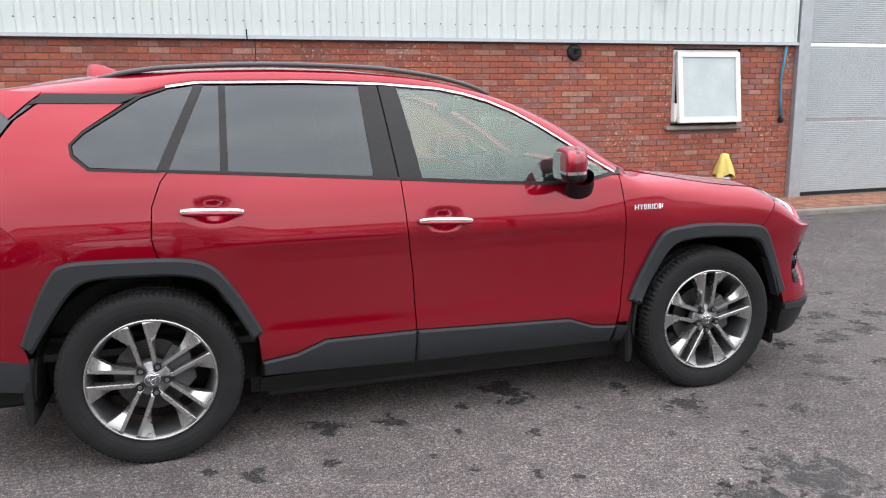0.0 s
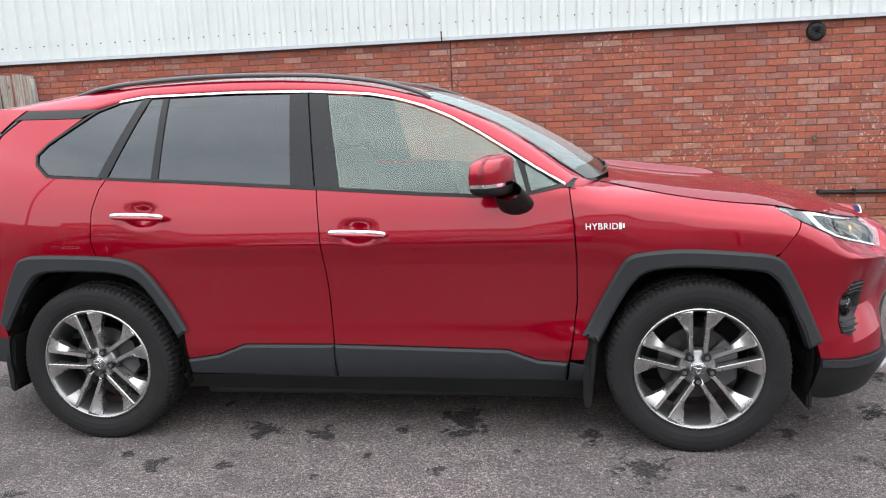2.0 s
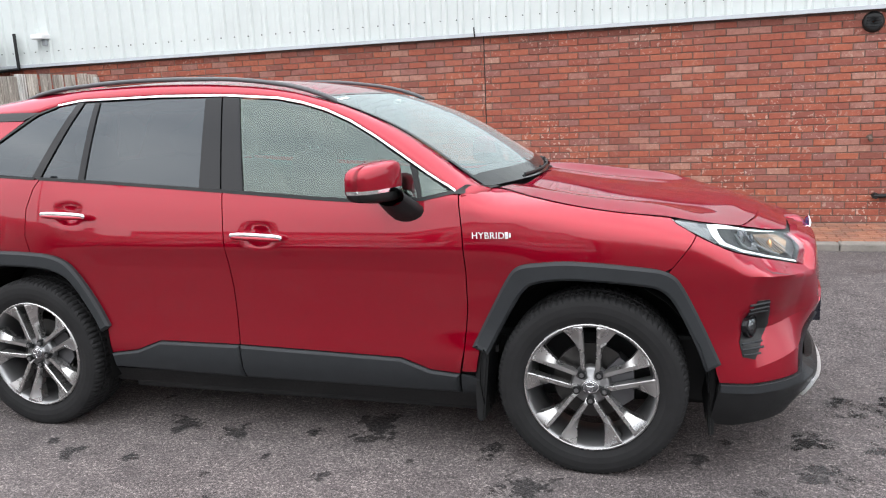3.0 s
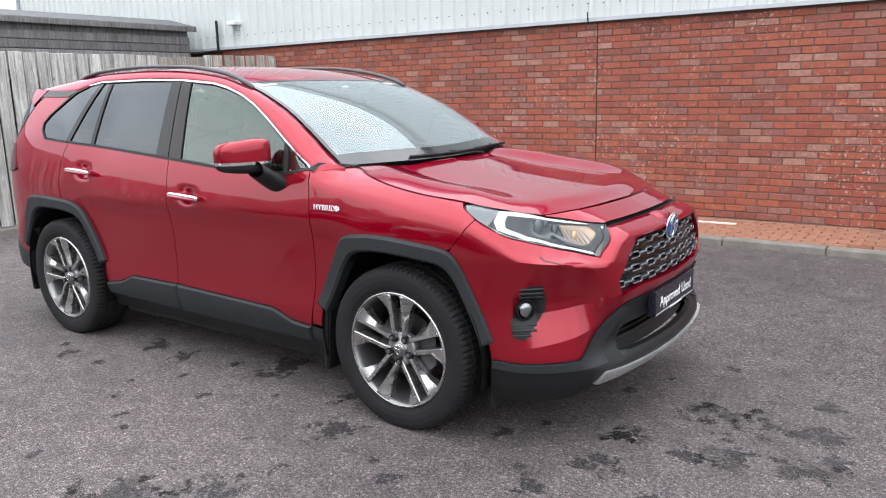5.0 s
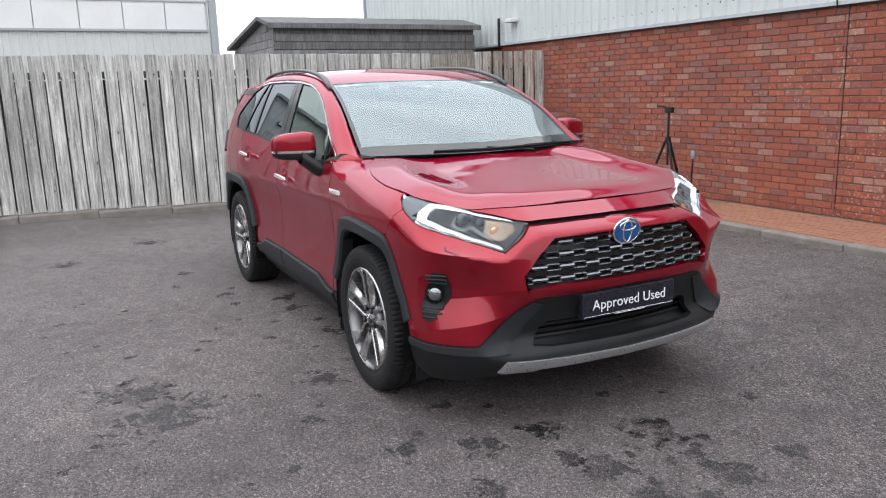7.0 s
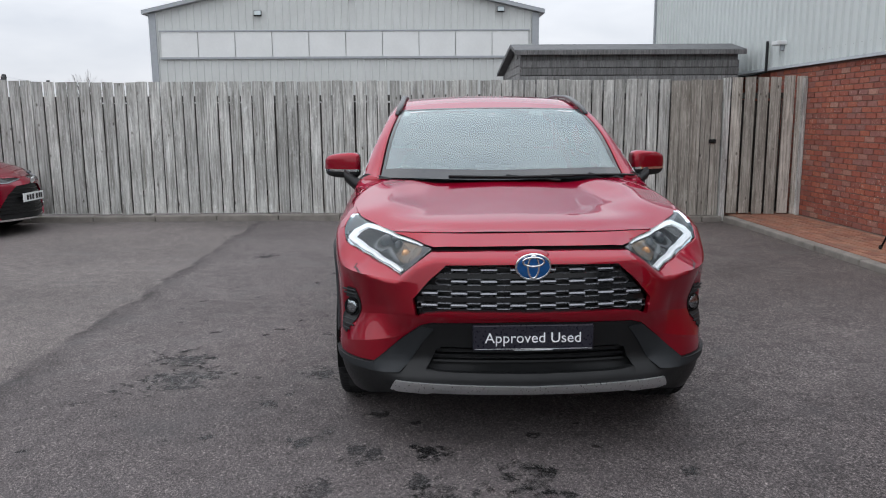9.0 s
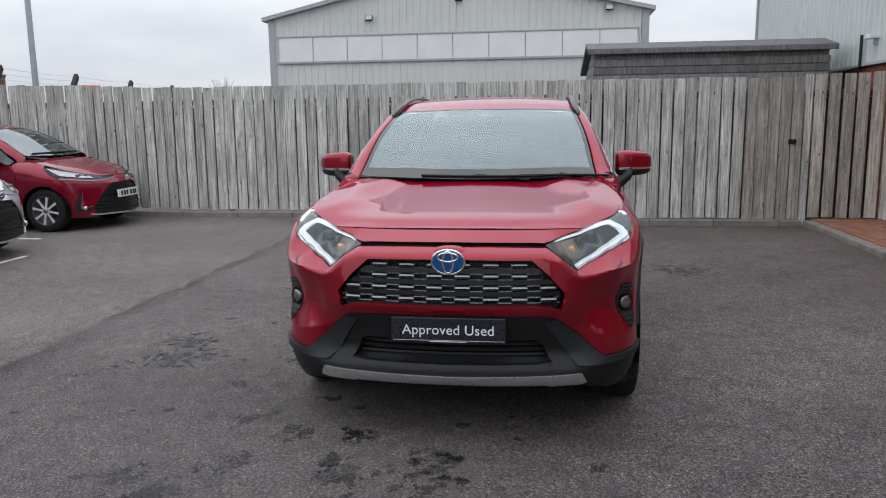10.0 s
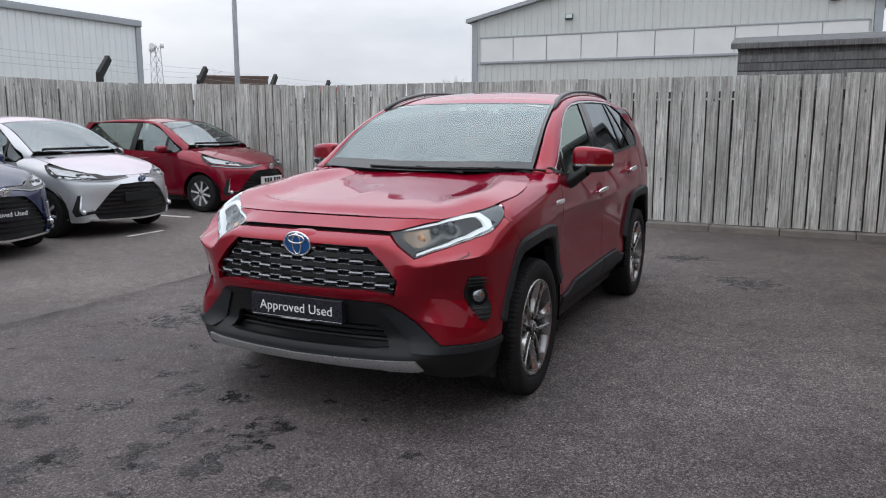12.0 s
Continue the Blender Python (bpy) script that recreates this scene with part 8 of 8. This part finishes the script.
WET = damp()
stain_rng = random.Random(21)
STAINS = [(-0.66, -1.14, 0.07), (-0.97, -1.16, 0.09), (-0.32, -0.82, 0.12), (-0.64, -0.77, 0.16), (0.33, -0.64, 0.2), (1.1, -1.07, 0.17), (1.15, -1.86, 0.36), (0.27, -1.14, 0.06), (0.26, -1.58, 0.05),
          (2.21, -0.46, 0.12), (1.6, -1.3, 0.09), (2.11, -1.05, 0.12), (2.22, -0.77, 0.13), (2.53, -0.02, 0.2), (2.64, -0.43, 0.17), (2.5, -0.5, 0.12), (2.75, -1.33, 0.15), (2.42, -0.04, 0.16), (2.87, -1.12, 0.14), (3.1, -0.66, 0.15),
          (-2.2, 1.75, 0.42), (-3.3, 1.05, 0.38), (0.82, -2.0, 0.3), (2.39, 0.66, 0.09), (0.9, -0.75, 0.1), (1.75, -0.72, 0.07), (2.9, 0.3, 0.12), (3.0, -0.25, 0.1), (0.05, -0.75, 0.07), (-0.1, -1.4, 0.05), (2.0, -1.5, 0.07), (-1.9, -1.3, 0.1), (-2.4, -0.2, 0.2), (-3.6, -1.4, 0.25), (-2.9, -2.2, 0.2), (3.3, 0.9, 0.1)]
STAINS += [(2.57, -0.92, 0.16), (2.21, -0.43, 0.15), (2.91, -0.38, 0.2), (2.93, -0.04, 0.18), (2.67, -0.01, 0.16), (3.25, -0.7, 0.2), (3.3, -0.1, 0.16), (3.05, -1.3, 0.18), (3.5, 0.5, 0.14), (3.4, -1.0, 0.13)]
STAINS += [(stain_rng.uniform(-1.8, 3.6), stain_rng.uniform(-2.4, 0.4), stain_rng.uniform(0.025, 0.06)) for _ in range(70)]
for sx, sy_, sr_ in STAINS:
    mark = thing("stain", "dark damp stain on the asphalt", "stain", (sx, sy_, fall(sx, sy_)), stain_rng.uniform(0, 360), "stains on the asphalt", "structure")
    bm = bmesh.new()
    bmesh.ops.create_circle(bm, cap_ends=True, segments=24, radius=1.0)
    film = part("film", bm, WET, mark)
    film.matrix_basis = pose(0, 0, 0.0015) @ Matrix.Diagonal((sr_ * 1.9, sr_ * 1.5, 1, 1))

# ---- bricks of the wall ----
brick_rng = random.Random(5)
BL, BH, BM = 0.215, 0.065, 0.010
brick_mesh = {}


def brick_shape(length, k):
    key = (round(length, 4), k)
    if key not in brick_mesh:
        bm = bmesh.new()
        j = [brick_rng.uniform(-0.0025, 0.0025) for _ in range(4)]
        y = -0.012 + brick_rng.uniform(-0.002, 0.002)
        e = 0.004
        back = [bm.verts.new(p) for p in ((0, 0.03, 0), (length, 0.03, 0), (length, 0.03, BH), (0, 0.03, BH))]
        mid = [bm.verts.new((v.co.x, y + e, v.co.z + j[i])) for i, v in enumerate(back)]
        fr = [bm.verts.new((v.co.x + (e if i in (0, 3) else -e), y, v.co.z + (e if i < 2 else -e))) for i, v in enumerate(mid)]
        bm.faces.new(fr)
        for i in range(4):
            bm.faces.new((mid[i], mid[(i + 1) % 4], fr[(i + 1) % 4], fr[i]))
            bm.faces.new((back[i], back[(i + 1) % 4], mid[(i + 1) % 4], mid[i]))
        bmesh.ops.recalc_face_normals(bm, faces=bm.faces[:])
        if fr[0].link_faces[0].normal.y > 0:
            bmesh.ops.reverse_faces(bm, faces=bm.faces[:])
        brick_mesh[key] = mesh_from(bm, "brick", BRICK)
    return brick_mesh[key]


verts, faces = [], []
z, course = 0.102 - (BH + BM), 1
while z + BH < CLAD_Z - 0.0:
    x = -13.3 + (0.1125 if course % 2 else 0.0)
    while x < 7.14:
        x1 = min(x + BL, 7.145)
        spans = [(x, x1)]
        if z + BH > WZ[0] - 0.07 and z < WZ[1]:
            spans = [(a, b) for a, b in ((x, min(x1, W0)), (max(x, W1), x1)) if b - a > 0.02]
        cut = []
        for a, b in spans:
            if a < -0.443 < b:
                cut += [(a, -0.449), (-0.437, b)]
            else:
                cut.append((a, b))
        for a, b in cut:
            if b - a < 0.025:
                continue
            me = brick_shape(b - a, brick_rng.randrange(6) if abs(b - a - BL) < 1e-3 else 0)
            near = -0.43 < x < 4.0 and 1.12 < z < 2.1 or (3.0 < x < 4.2 and 0.5 < z < 1.13)
            dy, dz = brick_rng.uniform(-0.0025, 0.0025), brick_rng.uniform(-0.0015, 0.0015)
            if near and len(wall_north.children) < 310:
                ob = new("brick", me)
                ob.parent = wall_north
                ob.matrix_basis = pose(a, WALL_Y + dy, z + dz)
            else:
                n = len(verts)
                verts += [(v.co.x + a, v.co.y + WALL_Y + dy, v.co.z + z + dz) for v in me.vertices]
                faces += [[n + i for i in p.vertices] for p in me.polygons]
        x += BL + BM
    z += BH + BM
    course += 1
me = bpy.data.meshes.new("bricks")
me.from_pydata(verts, [], faces)
me.materials.append(BRICK)
rest = new("bricks", me)
rest.parent = wall_north
tagged(rest, "red brick courses", kind="stuff")

# ---- paving blocks ----
PAVER = Nodes("red_paving_block")
_geo = PAVER.n.new("ShaderNodeNewGeometry")
_tone = PAVER.ramp(_geo.outputs["Random Per Island"], [(0.0, (0.21, 0.085, 0.055)), (0.5, (0.28, 0.115, 0.07)), (1.0, (0.33, 0.16, 0.10))])
_dirt = PAVER.noise(3.5, 6, 0.65)
_tone = PAVER.mix(PAVER.ramp(_dirt, [(0.45, 0.0), (0.7, 0.55)]), _tone, (0.15, 0.125, 0.10))
PAVER.bump(PAVER.noise(120, 3), 0.3, 0.004)
PAVER = PAVER.set(Base_Color=_tone, Roughness=0.85)
verts, faces, made = [], [], 0
pave_rng = random.Random(8)
block_meshes = []
for k in range(4):
    bm = blocks(((0.002, 0.002, -0.02), (0.198, 0.098, 0)), bevel=0.0)
    for v in bm.verts:
        if v.co.z > -0.01:
            v.co.x += -0.004 if v.co.x > 0.1 else 0.004
            v.co.y += -0.004 if v.co.y > 0.05 else 0.004
    block_meshes.append(mesh_from(bm, "paving_block", PAVER))
row = 0
y = KERB_Y + 0.152
while y + 0.1 < WALL_Y + 0.01:
    x = -6.55 + (0.1 if row % 2 else 0)
    while x < 13.8:
        me = pave_rng.choice(block_meshes)
        h = paved(y) + pave_rng.uniform(-0.002, 0.002)
        if -1.9 < x < 2.4 and made < 280:
            ob = new("paving_block", me)
            ob.parent = pavement
            ob.matrix_basis = pose(x, y, h)
            made += 1
        else:
            n = len(verts)
            verts += [(v.co.x + x, v.co.y + y, v.co.z + h) for v in me.vertices]
            faces += [[n + i for i in p.vertices] for p in me.polygons]
        x += 0.2
    y += 0.1
    row += 1
me = bpy.data.meshes.new("paving_blocks")
me.from_pydata(verts, [], faces)
me.materials.append(PAVER)
rest = new("paving_blocks", me)
rest.parent = pavement
tagged(rest, "red block paving", kind="stuff")
